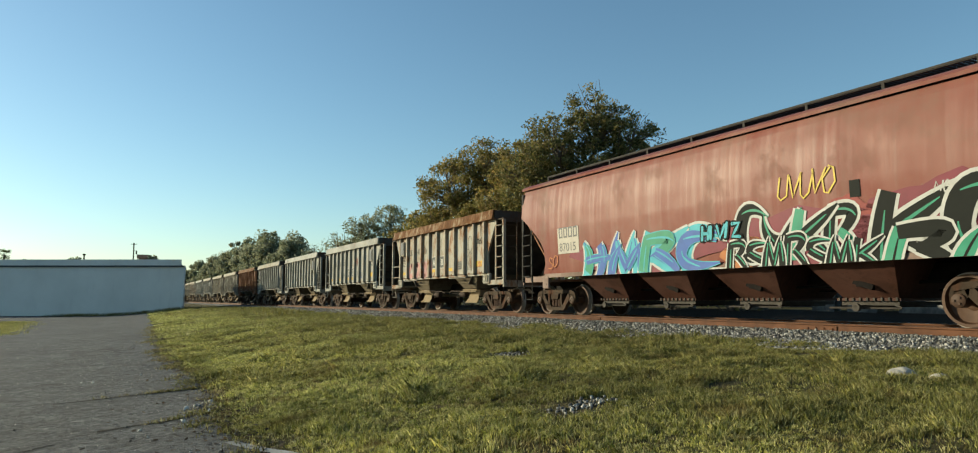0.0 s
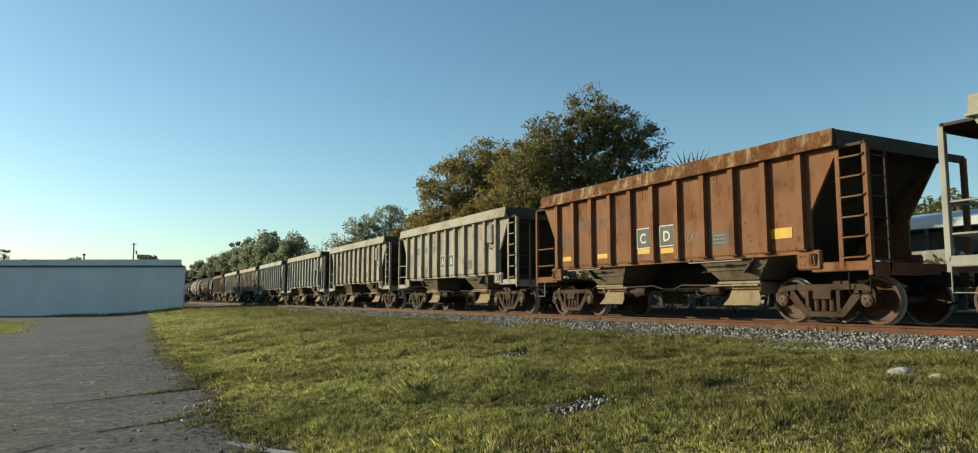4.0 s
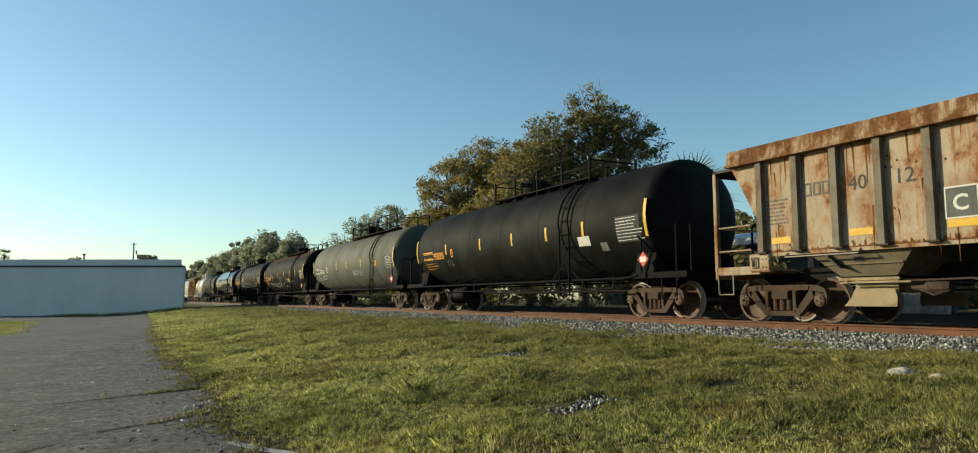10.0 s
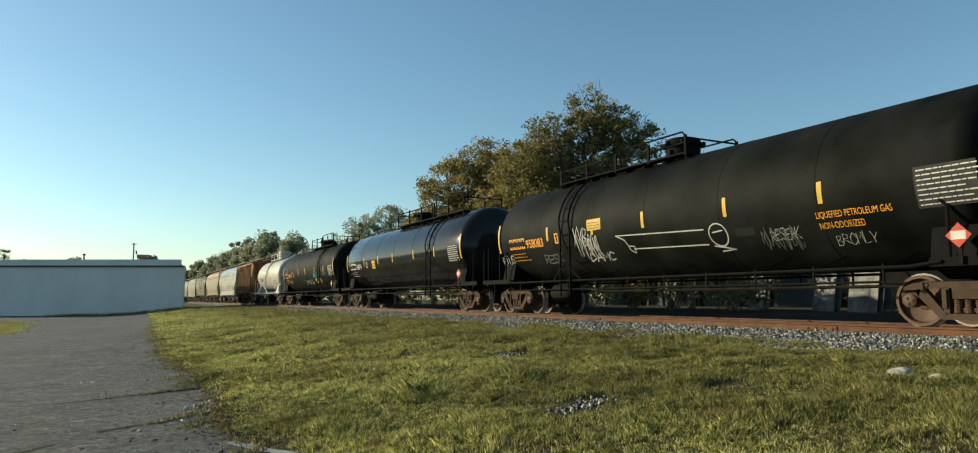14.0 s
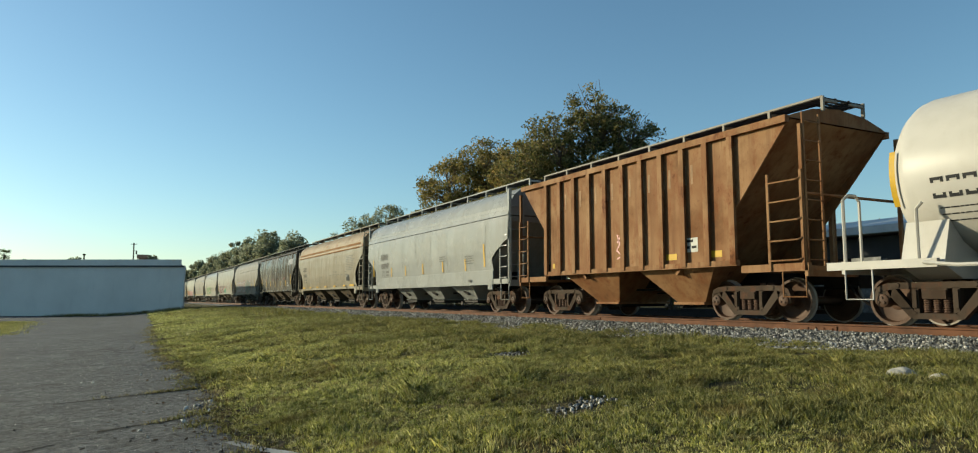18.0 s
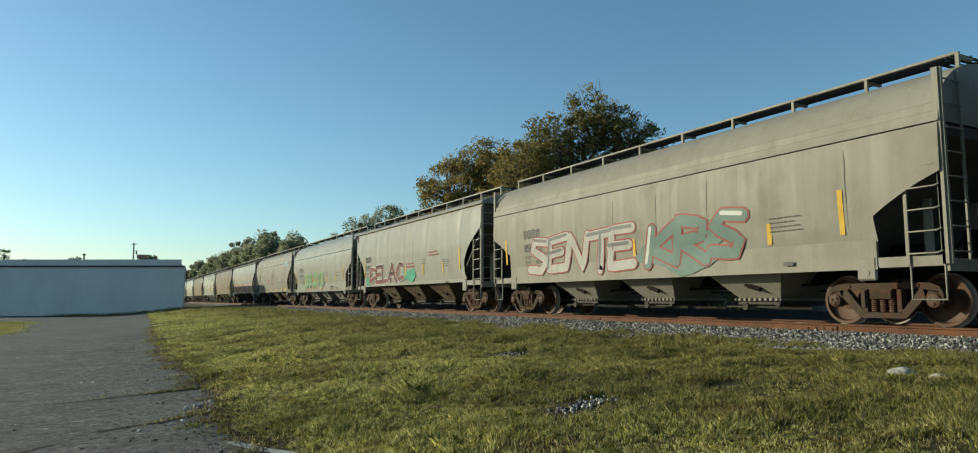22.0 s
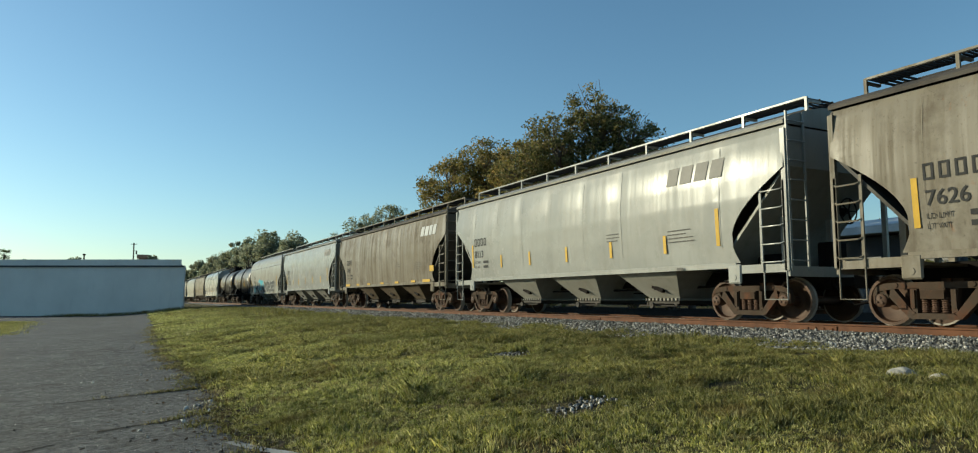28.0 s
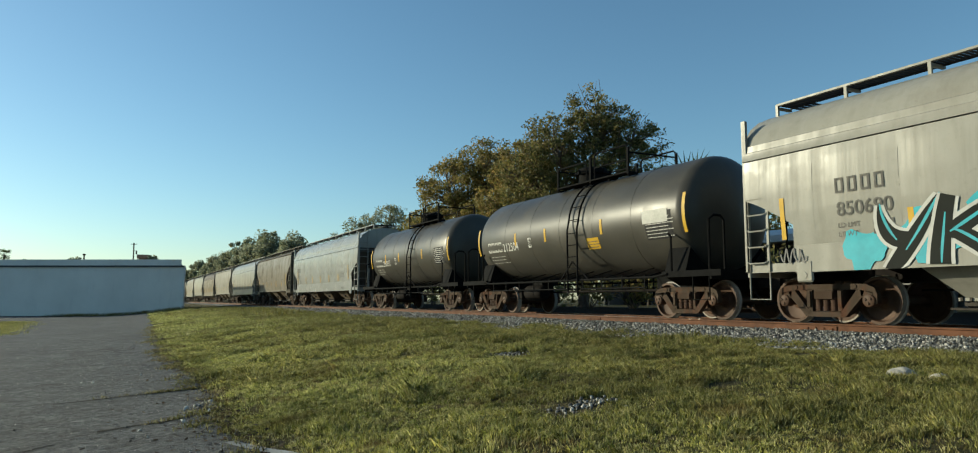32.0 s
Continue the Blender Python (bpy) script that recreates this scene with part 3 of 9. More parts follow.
def letters(side, txt, y, z, size, lift=0.006, bold=0.0, width=1.0, rise=0.0, sh=None):
    """Lettering whose left end is at y (it runs towards -y), baseline z."""
    vs, fs = glyphs(txt, size, bold, width)
    sh = sh or Shape()
    return sh.add([side.at(y - u, z + v + rise * u, lift) for u, v in vs], fs)


def bars(side, y, z, widths, h, gap, lift=0.006, sh=None):
    """Unreadable or withheld writing: plain bars in a row that runs towards -y."""
    sh = sh or Shape()
    u = 0.0
    for w in widths:
        sh.add([side.at(y - u, z, lift), side.at(y - u - w, z, lift), side.at(y - u - w, z + h, lift), side.at(y - u, z + h, lift)], [(0, 1, 2, 3)])
        u += w + gap
    return sh


def text_block(side, y, z, lines, w, h=0.07, lead=0.13, lift=0.006, seed=1):
    """Small stencilled lines that cannot be read."""
    rnd = random.Random(seed)
    sh = Shape()
    gap = min(0.06, h * 0.9)
    for i in range(lines):
        u, row = 0.0, []
        end = w * rnd.uniform(0.6, 1.0)
        while u < end:
            k = rnd.uniform(0.06, 0.24) * (0.5 + 9 * h if h < 0.05 else 1)
            row.append(k)
            u += k + gap
        bars(side, y, z - lead * i, row, h, gap, lift, sh)
    return sh


def mark(side, y, z, n, size, gap=0.25, lift=0.006, sh=None):
    """An owner's letters, kept as a row of plain open blocks."""
    sh = sh or Shape()
    w, t = size * 0.62, size * 0.15
    for k in range(n):
        u = y - k * (w + gap * size)
        bars(side, u, z, [t], size, 0, lift, sh)
        bars(side, u - w + t, z, [t], size, 0, lift, sh)
        bars(side, u - t, z + size - t, [w - 2 * t], t, 0, lift, sh)
        bars(side, u - t, z, [w - 2 * t], t, 0, lift, sh)
    return sh
# ---- car paints ----
M_YELLOW = plain("yellow_reflector", (0.44, 0.265, 0.018), 0.5, 0, 0.12, 5.0, 0.03)
M_WHITEP = plain("white_stencil", (0.44, 0.43, 0.39), 0.6, 0, 0.15, 6.0, 0.03)
M_BLACKP = plain("black_stencil", (0.022, 0.022, 0.022), 0.7, 0, 0.3, 6.0, 0.03)
M_GREYP = plain("faded_stencil", (0.10, 0.095, 0.085), 0.8, 0, 0.3, 6.0, 0.03)
M_DIMP = plain("worn_black_stencil", (0.045, 0.044, 0.042), 0.75, 0, 0.35, 6.0, 0.03)
M_ORANGEP = plain("orange_stencil", (0.60, 0.26, 0.03), 0.5, 0, 0.15, 6.0, 0.03)
M_REDP = plain("red_stencil", (0.42, 0.05, 0.03), 0.6, 0, 0.2, 6.0, 0.03)
M_GALV = plain("galvanised_steel", (0.20, 0.18, 0.15), 0.6, 0.0, 0.15, 6.0, 0.05)
M_GRATE = plain("grimy_grating", (0.035, 0.032, 0.029), 0.8, 0.0, 0.3, 6.0, 0.1)
M_LINER = plain("stone_dust_lining", (0.060, 0.052, 0.043), 0.9, 0, 0.3, 3.0, 0.2)
GROUP = "cars of the freight train"


def car_empty(name, label, y):
    return thing(name, label, "freight car", GROUP, m=pose(0, y, RAIL))


# Rusty steel, its colour darkened to paint in the shade at car ends.
M_ENDP = paint("rusty_shaded_end_steel", (0.060, 0.050, 0.040), 0.75, (0.035, 0.025, 0.018), 0.7, 0.45, (0.065, 0.028, 0.013), streak=0.7, spec=0.08, k=1.0)


# ---- open-top rock hopper ----
FEC_SIDE = Side([(1.2, 1.50), (3.2, 1.50), (3.3, 1.56), (3.6, 1.56)])


def rock_hopper(name, label, y, paint_m, board_m, seed, box_on=False, box_right=True, post_m=None):
    """Short open hopper car with posts outside, a raised top board, open end platforms and discharge chutes."""
    rnd = random.Random(seed)
    car = car_empty(name, label, y)
    key = "rock"
    H = 4.15
    # side sheets and end slope sheets
    def sheet(s):
        def build():
            sh = Shape()
            sh.prism([(-4.30, 1.35), (4.30, 1.35), (4.30, 2.05), (4.95, 3.20), (-4.95, 3.20), (-4.30, 2.05)], "x", s * 1.44, s * 1.50)
            return sh
        return build
    part("side_sheet", sheet(-1), paint_m, car, key=key + "n")
    part("side_sheet", sheet(1), paint_m, car, key=key + "f")
    for s in (-1, 1):
        def slope(s=s):
            sh = Shape()
            sh.prism([(s * 4.95, 3.20), (s * 4.90, 3.20), (s * 2.55, 1.0), (s * 2.60, 1.0)], "x", -1.43, 1.43)
            return sh
        part("slope_sheet", slope, M_LINER, car, "dusty sloping end sheet", key + str(s))
    # posts on both sides
    for i in range(11):
        yy = -H + 2 * H * i / 10
        for s in (-1, 1):
            def post(s=s):
                sh = Shape()
                x0, x1, x2 = s * 1.50, s * 1.588, s * 1.612
                sh.prism([(x0, -0.066), (x2, -0.066), (x2, 0.066), (x0, 0.066), (x0, 0.044), (x1, 0.044), (x1, -0.044), (x0, -0.044)], "z", 1.37, 3.17)
                return sh
            part("post", post, post_m or paint_m, car, key=key + str(s), at=pose(0, yy, 0))
        part("post_foot", lambda: Shape().box((-1.545, 0, 1.355), (0.13, 0.24, 0.028)), M_IRON, car, key=key, at=pose(0, yy, 0))
    # top board, four sides
    for s in (-1, 1):
        def board(s=s):
            sh = Shape()
            sh.prism([(s * 1.60, 3.20), (s * 1.66, 3.20), (s * 1.62, 3.50), (s * 1.56, 3.50)], "y", -4.92, 4.92)
            sh.prism([(s * 1.44, 3.17), (s * 1.69, 3.17), (s * 1.69, 3.215), (s * 1.44, 3.215)], "y", -4.95, 4.95)
            return sh
        part("top_board", board, board_m, car, key=key + str(s))
        def eboard(s=s):
            sh = Shape()
            sh.prism([(s * 4.88, 3.19), (s * 4.96, 3.19), (s * 4.92, 3.49), (s * 4.86, 3.49)], "x", -1.555, 1.555)
            sh.box((0, s * 5.15, 3.16), (3.0, 0.50, 0.05))
            sh.box((0, s * 5.40, 3.12), (3.0, 0.06, 0.14))
            return sh
        part("end_board", eboard, M_ENDP, car, key=key + str(s))
    # end platforms, corner posts and rails
    for s in (-1, 1):
        def plat(s=s):
            sh = Shape()
            sh.box((0, s * 4.95, 1.02), (2.9, 0.95, 0.06))
            sh.box((0, s * 5.42, 0.98), (3.0, 0.07, 0.22))
            for x in (-1.46, 1.46):
                sh.box((x, s * 4.85, 1.03), (0.09, 1.15, 0.17), 0.015)
            return sh
        part("end_platform", plat, paint_m, car, key=key + str(s))
        for x in (-1.46, 1.46):
            def casting(x=x, s=s):
                sh = Shape()
                g = 1 if x > 0 else -1
                sh.box((x + g * 0.04, s * 4.25, 1.17), (0.10, 0.52, 0.36), 0.03)
                sh.tube([(x + g * 0.10, s * 4.40, 1.08), (x + g * 0.13, s * 4.40, 1.28), (x + g * 0.13, s * 4.30, 1.28), (x + g * 0.13, s * 4.30, 1.08), (x + g * 0.10, s * 4.40, 1.08)], 0.02, 5)
                for a in range(3):
                    for b in range(2):
                        sh.lathe([(x + g * 0.088, 0.018), (x + g * 0.105, 0.014)], "x", 6, (0, s * (4.16 - 0.08 * a), 1.08 + 0.16 * b))
                return sh
            part("jacking_pad", casting, paint_m, car, "bolted steel jacking pad with a tow loop", key + str((x > 0, s)))
            part("corner_post", lambda x=x, s=s: Shape().box((x, s * 5.42, 2.08), (0.09, 0.10, 2.12), 0.01), paint_m, car, key=key + str((x > 0, s)))
        # railings across the platform
        def rails(s=s):
            sh = Shape()
            for z in (1.45, 1.95):
                sh.tube([(-1.46, s * 5.40, z), (1.46, s * 5.40, z)], 0.022, 5)
                sh.tube([(-1.46, s * 5.40, z), (-1.46, s * 4.50, z)], 0.022, 5)
                sh.tube([(1.46, s * 5.40, z), (1.46, s * 4.50, z)], 0.022, 5)
            return sh
        if s > 0:
            part("hand_rail", rails, paint_m, car, key=key + str(s))
    part("ladder", lambda: ladder_side(-1.50, -4.90, -5.42, 1.0, 3.12, 6, 0.085), paint_m, car, key=key + "a")
    part("ladder", lambda: ladder_side(1.50, 4.92, 5.40, 1.0, 3.12, 6), M_ENDP, car, key=key + "b")
    part("ladder", lambda: ladder_end(-5.44, -1.44, -0.98, 0.95, 3.12, 6), M_ENDP, car, key=key + "c")
    part("stirrup", lambda: stirrup(-1.47, 5.40, 5.0, 0.55, 0.95), M_GALV, car, key=key + "a")
    part("stirrup", lambda: stirrup(-1.47, -5.40, -5.0, 0.55, 0.95), M_DARK, car, key=key + "b")
    part("brake_wheel", lambda: brake_wheel(4.75, -0.35, 2.35, 1), M_DARK, car, "black five-spoked hand brake wheel", key)
    # discharge hoppers and chutes
    for s in (-1, 1):
        def hop(s=s):
            sh = Shape()
            a, b = s * 1.20, s * 3.30
            t = [(-1.42, a, 1.36), (1.42, a, 1.36), (1.42, b, 1.36), (-1.42, b, 1.36)]
            u = [(-1.16, s * 1.70, 0.86), (1.16, s * 1.70, 0.86), (1.16, s * 2.74, 0.86), (-1.16, s * 2.74, 0.86)]
            sh.add(t + u, [(0, 1, 5, 4), (1, 2, 6, 5), (2, 3, 7, 6), (3, 0, 4, 7), (4, 5, 6, 7), (3, 2, 1, 0)])
            for x in (-1, 1):
                sh.beam((x * 1.275, s * 1.50, 1.08), (x * 1.275, s * 2.98, 1.08), 0.05, 0.03)
            return sh
        bay_ = part("hopper_bay", hop, M_BAYT, car, "dusty tan steel discharge bay with dark grime", key + str(s))
        part("stencil_bar", lambda s=s: Shape().add([(-1.353, s * 2.2 + 0.16, 1.20), (-1.353, s * 2.2 - 0.02, 1.20), (-1.315, s * 2.2 - 0.02, 1.12), (-1.315, s * 2.2 + 0.16, 1.12)], [(0, 1, 2, 3)]), M_BLACKP, bay_, "small dark stencil", key + str(s))
        def chute(s=s):
            sh = Shape()
            for x in (-1, 1):
                top = [(x * 1.00, s * 1.86, 0.64), (x * 1.00, s * 2.60, 0.64)]
                mid = [(x * 1.03, s * 1.80, 0.48), (x * 1.03, s * 2.66, 0.48)]
                low = [(x * 1.15, s * 1.74, 0.33), (x * 1.15, s * 2.72, 0.33)]
                rows = [top, mid, low]
                sh.grid(rows)
                sh.grid([[(px - x * 0.02, py, pz + 0.004) for px, py, pz in r] for r in rows])
                sh.box((x * 1.16, s * 2.22, 0.81), (0.06, 1.14, 0.05))
                sh.box((x * 1.19, s * 2.10, 0.75), (0.03, 1.30, 0.03))
            sh.box((0, s * 2.22, 0.70), (1.9, 0.80, 0.24))
            return sh
        part("chute", chute, M_CHUTE, car, "tan dust-covered discharge chute", key + str(s))
        def gate_gear(s=s):
            sh = Shape()
            sh.lathe([(-0.34, 0.0), (-0.34, 0.10), (-0.28, 0.13), (0.0, 0.13), (0.06, 0.08), (0.30, 0.05), (0.30, 0.0)], "y", 10, (-1.0, s * 1.25, 0.66))
            sh.tube([(-1.12, s * 1.66, 0.76), (-1.16, s * 0.5, 0.78), (-1.10, s * 0.2, 0.70)], 0.02, 5)
            sh.tube([(-1.05, s * 1.40, 0.62), (-1.18, s * 1.10, 0.52), (-1.10, s * 0.9, 0.60)], 0.016, 5)
            return sh
        part("gate_cylinder", gate_gear, M_IRON, car, "rusty air cylinder that works the discharge gate", key + str(s))
    part("center_sill", lambda: Shape().box((0, 0, 0.92), (0.42, 10.2, 0.34), 0.02), M_DARK, car, key=key)
    part("side_sill", lambda: Shape().box((-1.45, 0, 1.32), (0.10, 8.7, 0.06)).box((1.45, 0, 1.32), (0.10, 8.7, 0.06)), paint_m, car, key=key)
    part("load_floor", lambda: Shape().box((0, 0, 1.7), (2.84, 5.6, 0.05)), M_LINER, car, key=key)
    def grab(y0, w):
        return lambda: Shape().tube([(-1.50, y0, 1.33), (-1.58, y0, 1.25), (-1.58, y0 - w, 1.25), (-1.50, y0 - w, 1.33)], 0.016, 5)
    part("grab_iron", grab(3.6, 1.5), M_GALV, car, key=key + "g1")
    part("grab_iron", grab(-1.2, 1.5), M_GALV, car, key=key + "g2")
    brake_gear(car, 4.0, -4.0, key)
    coupler(car, 5.42, 1)
    coupler(car, -5.42, -1)
    for yy in (4.16, -4.16):
        truck(car, yy)
    # battery box with a solar panel on the end panel
    if box_on:
        yb = -3.80 if box_right else 3.80
        bx = part("control_box", lambda: Shape().box((-1.57, yb, 2.68), (0.12, 0.44, 0.64), 0.04), M_GALV, car, "pale metal control box with a solar panel")
        part("solar_panel", lambda: Shape().box((-1.635, yb + 0.01, 2.70), (0.012, 0.31, 0.50)), M_PANEL, bx, "glossy grey solar panel")
        part("cable", lambda: Shape().tube([(-1.56, yb + 0.2, 2.36), (-1.56, yb + 0.14, 2.22), (-1.55, yb, 2.16), (-1.55, yb - 0.16, 2.24), (-1.54, yb - 0.2, 2.38)], 0.012, 5), M_DARK, car)
    return car


def rock_marks(car, digits, pair, places=(4, 5), faded=False, yellow="stripe", seed=0, rust=0.3):
    """Number on three panels, two lettered panels, reflector stripes and small stencils."""
    S, pitch = FEC_SIDE, 0.83
    ink = M_GREYP if faded else M_DIMP
    c = lambda i: 4.15 - pitch * (i + 0.5)          # centre of panel i, from the trailing end
    part("owner_mark", mark(S, c(1) + 0.27, 2.35, 3, 0.25, 0.14), M_GREYP, car, "dark owner's mark in block shapes")
    part("car_number", letters(S, digits[0], c(2) + 0.20, 2.35, 0.36), ink, car, "dark stencilled car number")
    part("car_number", letters(S, digits[1], c(3) + 0.20, 2.35, 0.36), ink, car, "dark stencilled car number")
    for k, ch in zip(places, pair):
        yy = c(k)
        p = part("bay_panel", flat_patch(S, yy, 1.93, 0.50, 0.50, 0.005), M_WHITEP, car, "dark grey panel with a white border and bay letter")
        part("panel_field", flat_patch(S, yy, 1.93, 0.45, 0.45, 0.008), M_PANELGREY, p)
        part("bay_letter", letters(S, ch, yy + 0.13, 1.81, 0.34, 0.011, 0.006), M_WHITEP, p, "white letter")
    rnd = random.Random(seed)
    for i in ((0, 2, 4, 5) if seed != 3 else (0, 4, 6)):
        if yellow == "square":
            flat = flat_patch(S, c(i), 1.58 + 0.05 * rnd.random(), 0.44, 0.12, 0.007, 1)
        else:
            flat = flat_patch(S, c(i) - 0.34, 1.72, 0.09, 0.50 if i else 0.75, 0.007, 2)
        part("reflector_stripe", flat, M_YELLOW, car, "yellow reflective stripe")
        if yellow != "square" and i > 2:
            break
    flat = flat_patch(S, c(9) + (0.10 if yellow == "square" else -0.30), 1.72, *((0.5, 0.2) if yellow == "square" else (0.09, 0.85)), 0.007, 2)
    part("reflector_stripe", flat, M_YELLOW, car, "yellow reflective stripe")
    part("small_stencil", text_block(S, c(0) + 0.32, 2.35, 7, 0.55, 0.03, 0.075, seed=seed), M_GREYP, car, "small unreadable stencilled lines")
    part("data_panel", flat_patch(S, c(7), 1.72, 0.48, 0.30, 0.005, 2), M_PANELGREY, car, "dark data panel")
    part("small_stencil", text_block(S, c(7) + 0.2, 1.80, 3, 0.36, 0.018, 0.08, 0.009, seed + 5), M_GALV, car, "small unreadable white lines")
    runs = Shape()
    for _ in range(int(14 + 60 * rust)):
        yy, zz = rnd.uniform(-4.25, 4.25), rnd.choice((3.16, 3.16, rnd.uniform(1.7, 3.1)))
        ln, w_ = rnd.uniform(0.12, 0.75) * (0.6 + 0.6 * rust), rnd.uniform(0.005, 0.022)
        yb = yy + rnd.uniform(-0.02, 0.02)
        runs.add([S.at(yy - w_, zz, 0.003), S.at(yy + w_, zz, 0.003), S.at(yb + w_ * 0.7, zz - ln * 0.5, 0.003), S.at(yb, zz - ln, 0.003), S.at(yb - w_ * 0.6, zz - ln * 0.6, 0.003)], [(0, 1, 2, 3, 4)])
    yy = -4.28
    while yy < 4.25:
        w_ = rnd.uniform(0.015, 0.06)
        hh = rnd.uniform(0.0, 0.035) * (0.4 + rust) * (2.0 if rnd.random() < 0.15 else 1)
        runs.add([S.at(yy, 1.352, 0.003), S.at(yy + w_, 1.352, 0.003), S.at(yy + w_, 1.36 + hh, 0.003), S.at(yy + w_ * 0.4, 1.37 + hh * 1.3, 0.003), S.at(yy, 1.36 + hh * 0.6, 0.003)], [(0, 1, 2, 3, 4)])
        yy += w_
    part("rust_run", runs, M_RUN, car, "brown rust runs and a rust-eaten lower edge")
    holes = Shape()
    for _ in range(40):
        yy, zz = rnd.uniform(-4.2, 4.2), rnd.uniform(1.45, 3.05)
        holes.add(flat_patch(S, yy, zz, 0.035, 0.035, 0.004, 1).v, [(0, 1, 3, 2)])
    part("rivet_scars", holes, M_IRON, car, "small dark scars in the sheet")


def scribble(car, side, y, z, w, h, mat, seed, width=0.03, loops=5):
    """A sprayed tag: a quick looping line that spells nothing."""
    rnd = random.Random(seed)
    pts = []
    for i in range(loops * 4 + 1):
        u = w * i / (loops * 4)
        v = h * (0.5 + 0.5 * math.sin(i * math.pi / 2 + rnd.uniform(-0.5, 0.5)) * rnd.uniform(0.6, 1.0))
        pts.append((y - u + rnd.uniform(-0.06, 0.06) * w, z + v))
    fine = []
    for i in range(len(pts) - 1):
        p0, p1, p2, p3 = (Vector((*pts[max(0, min(len(pts) - 1, i + k))], 0)) for k in (-1, 0, 1, 2))
        for t in (0, 0.25, 0.5, 0.75):
            q = 0.5 * ((2 * p1) + (p2 - p0) * t + (2 * p0 - 5 * p1 + 4 * p2 - p3) * t * t + (3 * p1 - p0 - 3 * p2 + p3) * t ** 3)
            fine.append((q.x, q.y))
    part("sprayed_tag", stroke(side, fine, width), mat, car, "thin sprayed scrawl")


M_CHUTE = paint("dusty_chute", (0.24, 0.185, 0.115), 0.85, (0.04, 0.028, 0.02), 0.7, 0.30, (0.07, 0.032, 0.016), spec=0.08, k=0.9)
M_BAYT = paint("dusty_bay", (0.115, 0.094, 0.064), 0.9, (0.035, 0.025, 0.017), 0.8, 0.3, (0.07, 0.032, 0.016), streak=0.8, spec=0.06, k=1.0)
M_RUN = paint("rust_run", (0.085, 0.036, 0.013), 0.85, (0.03, 0.016, 0.009), 0.8, 0.0, streak=0.6, fade=(0.15, 0.072, 0.028), spec=0.05, k=1.0)
M_PANEL = plain("solar_glass", (0.10, 0.10, 0.10), 0.4, 0, 0.1, 3.0, 0.02)
M_PANELGREY = plain("dark_grey_panel", (0.055, 0.058, 0.055), 0.6, 0, 0.3, 5.0, 0.05)


# ---- covered hoppers ----
def roofwalk(car, y0, y1, z, mat, key, gap=1.62, half=0.62):
    """Grated running boards on brackets round the roof."""
    def grate():
        sh = Shape()
        for s in (-1, 1):
            sh.box((s * half, (y0 + y1) / 2, z), (0.03, y1 - y0, 0.05))
            sh.box((s * (half - 0.42), (y0 + y1) / 2, z), (0.03, y1 - y0, 0.05))
            n = int((y1 - y0) / 0.085)
            for i in range(n):
                sh.box((s * (half - 0.21), y0 + (i + 0.5) * (y1 - y0) / n, z), (0.40, 0.034, 0.03))
        for yy in (y0, y1):
            for k in range(4):
                sh.box((0, yy + (0.14 * k + 0.05) * (1 if yy == y0 else -1), z), (2 * half - 0.8, 0.03, 0.04))
        return sh
    w = part("roofwalk", grate, M_GRATE, car, "steel grating walkway along the roof", key)
    part("edge_strip", lambda: Shape().box((-half - 0.02, (y0 + y1) / 2, z + 0.01), (0.012, y1 - y0, 0.04)), mat, w, key=key)
    n = round((y1 - y0) / gap)
    for i in range(n + 1):
        yy = y0 + (y1 - y0) * i / n
        for s in (-1, 1):
            part("bracket", lambda s=s: Shape().box((s * half, 0, z - 0.13), (0.05, 0.06, 0.30)).box((s * (half - 0.2), 0, z - 0.06), (0.42, 0.06, 0.05)), mat, w, key=key + str(s), at=pose(0, yy, 0))


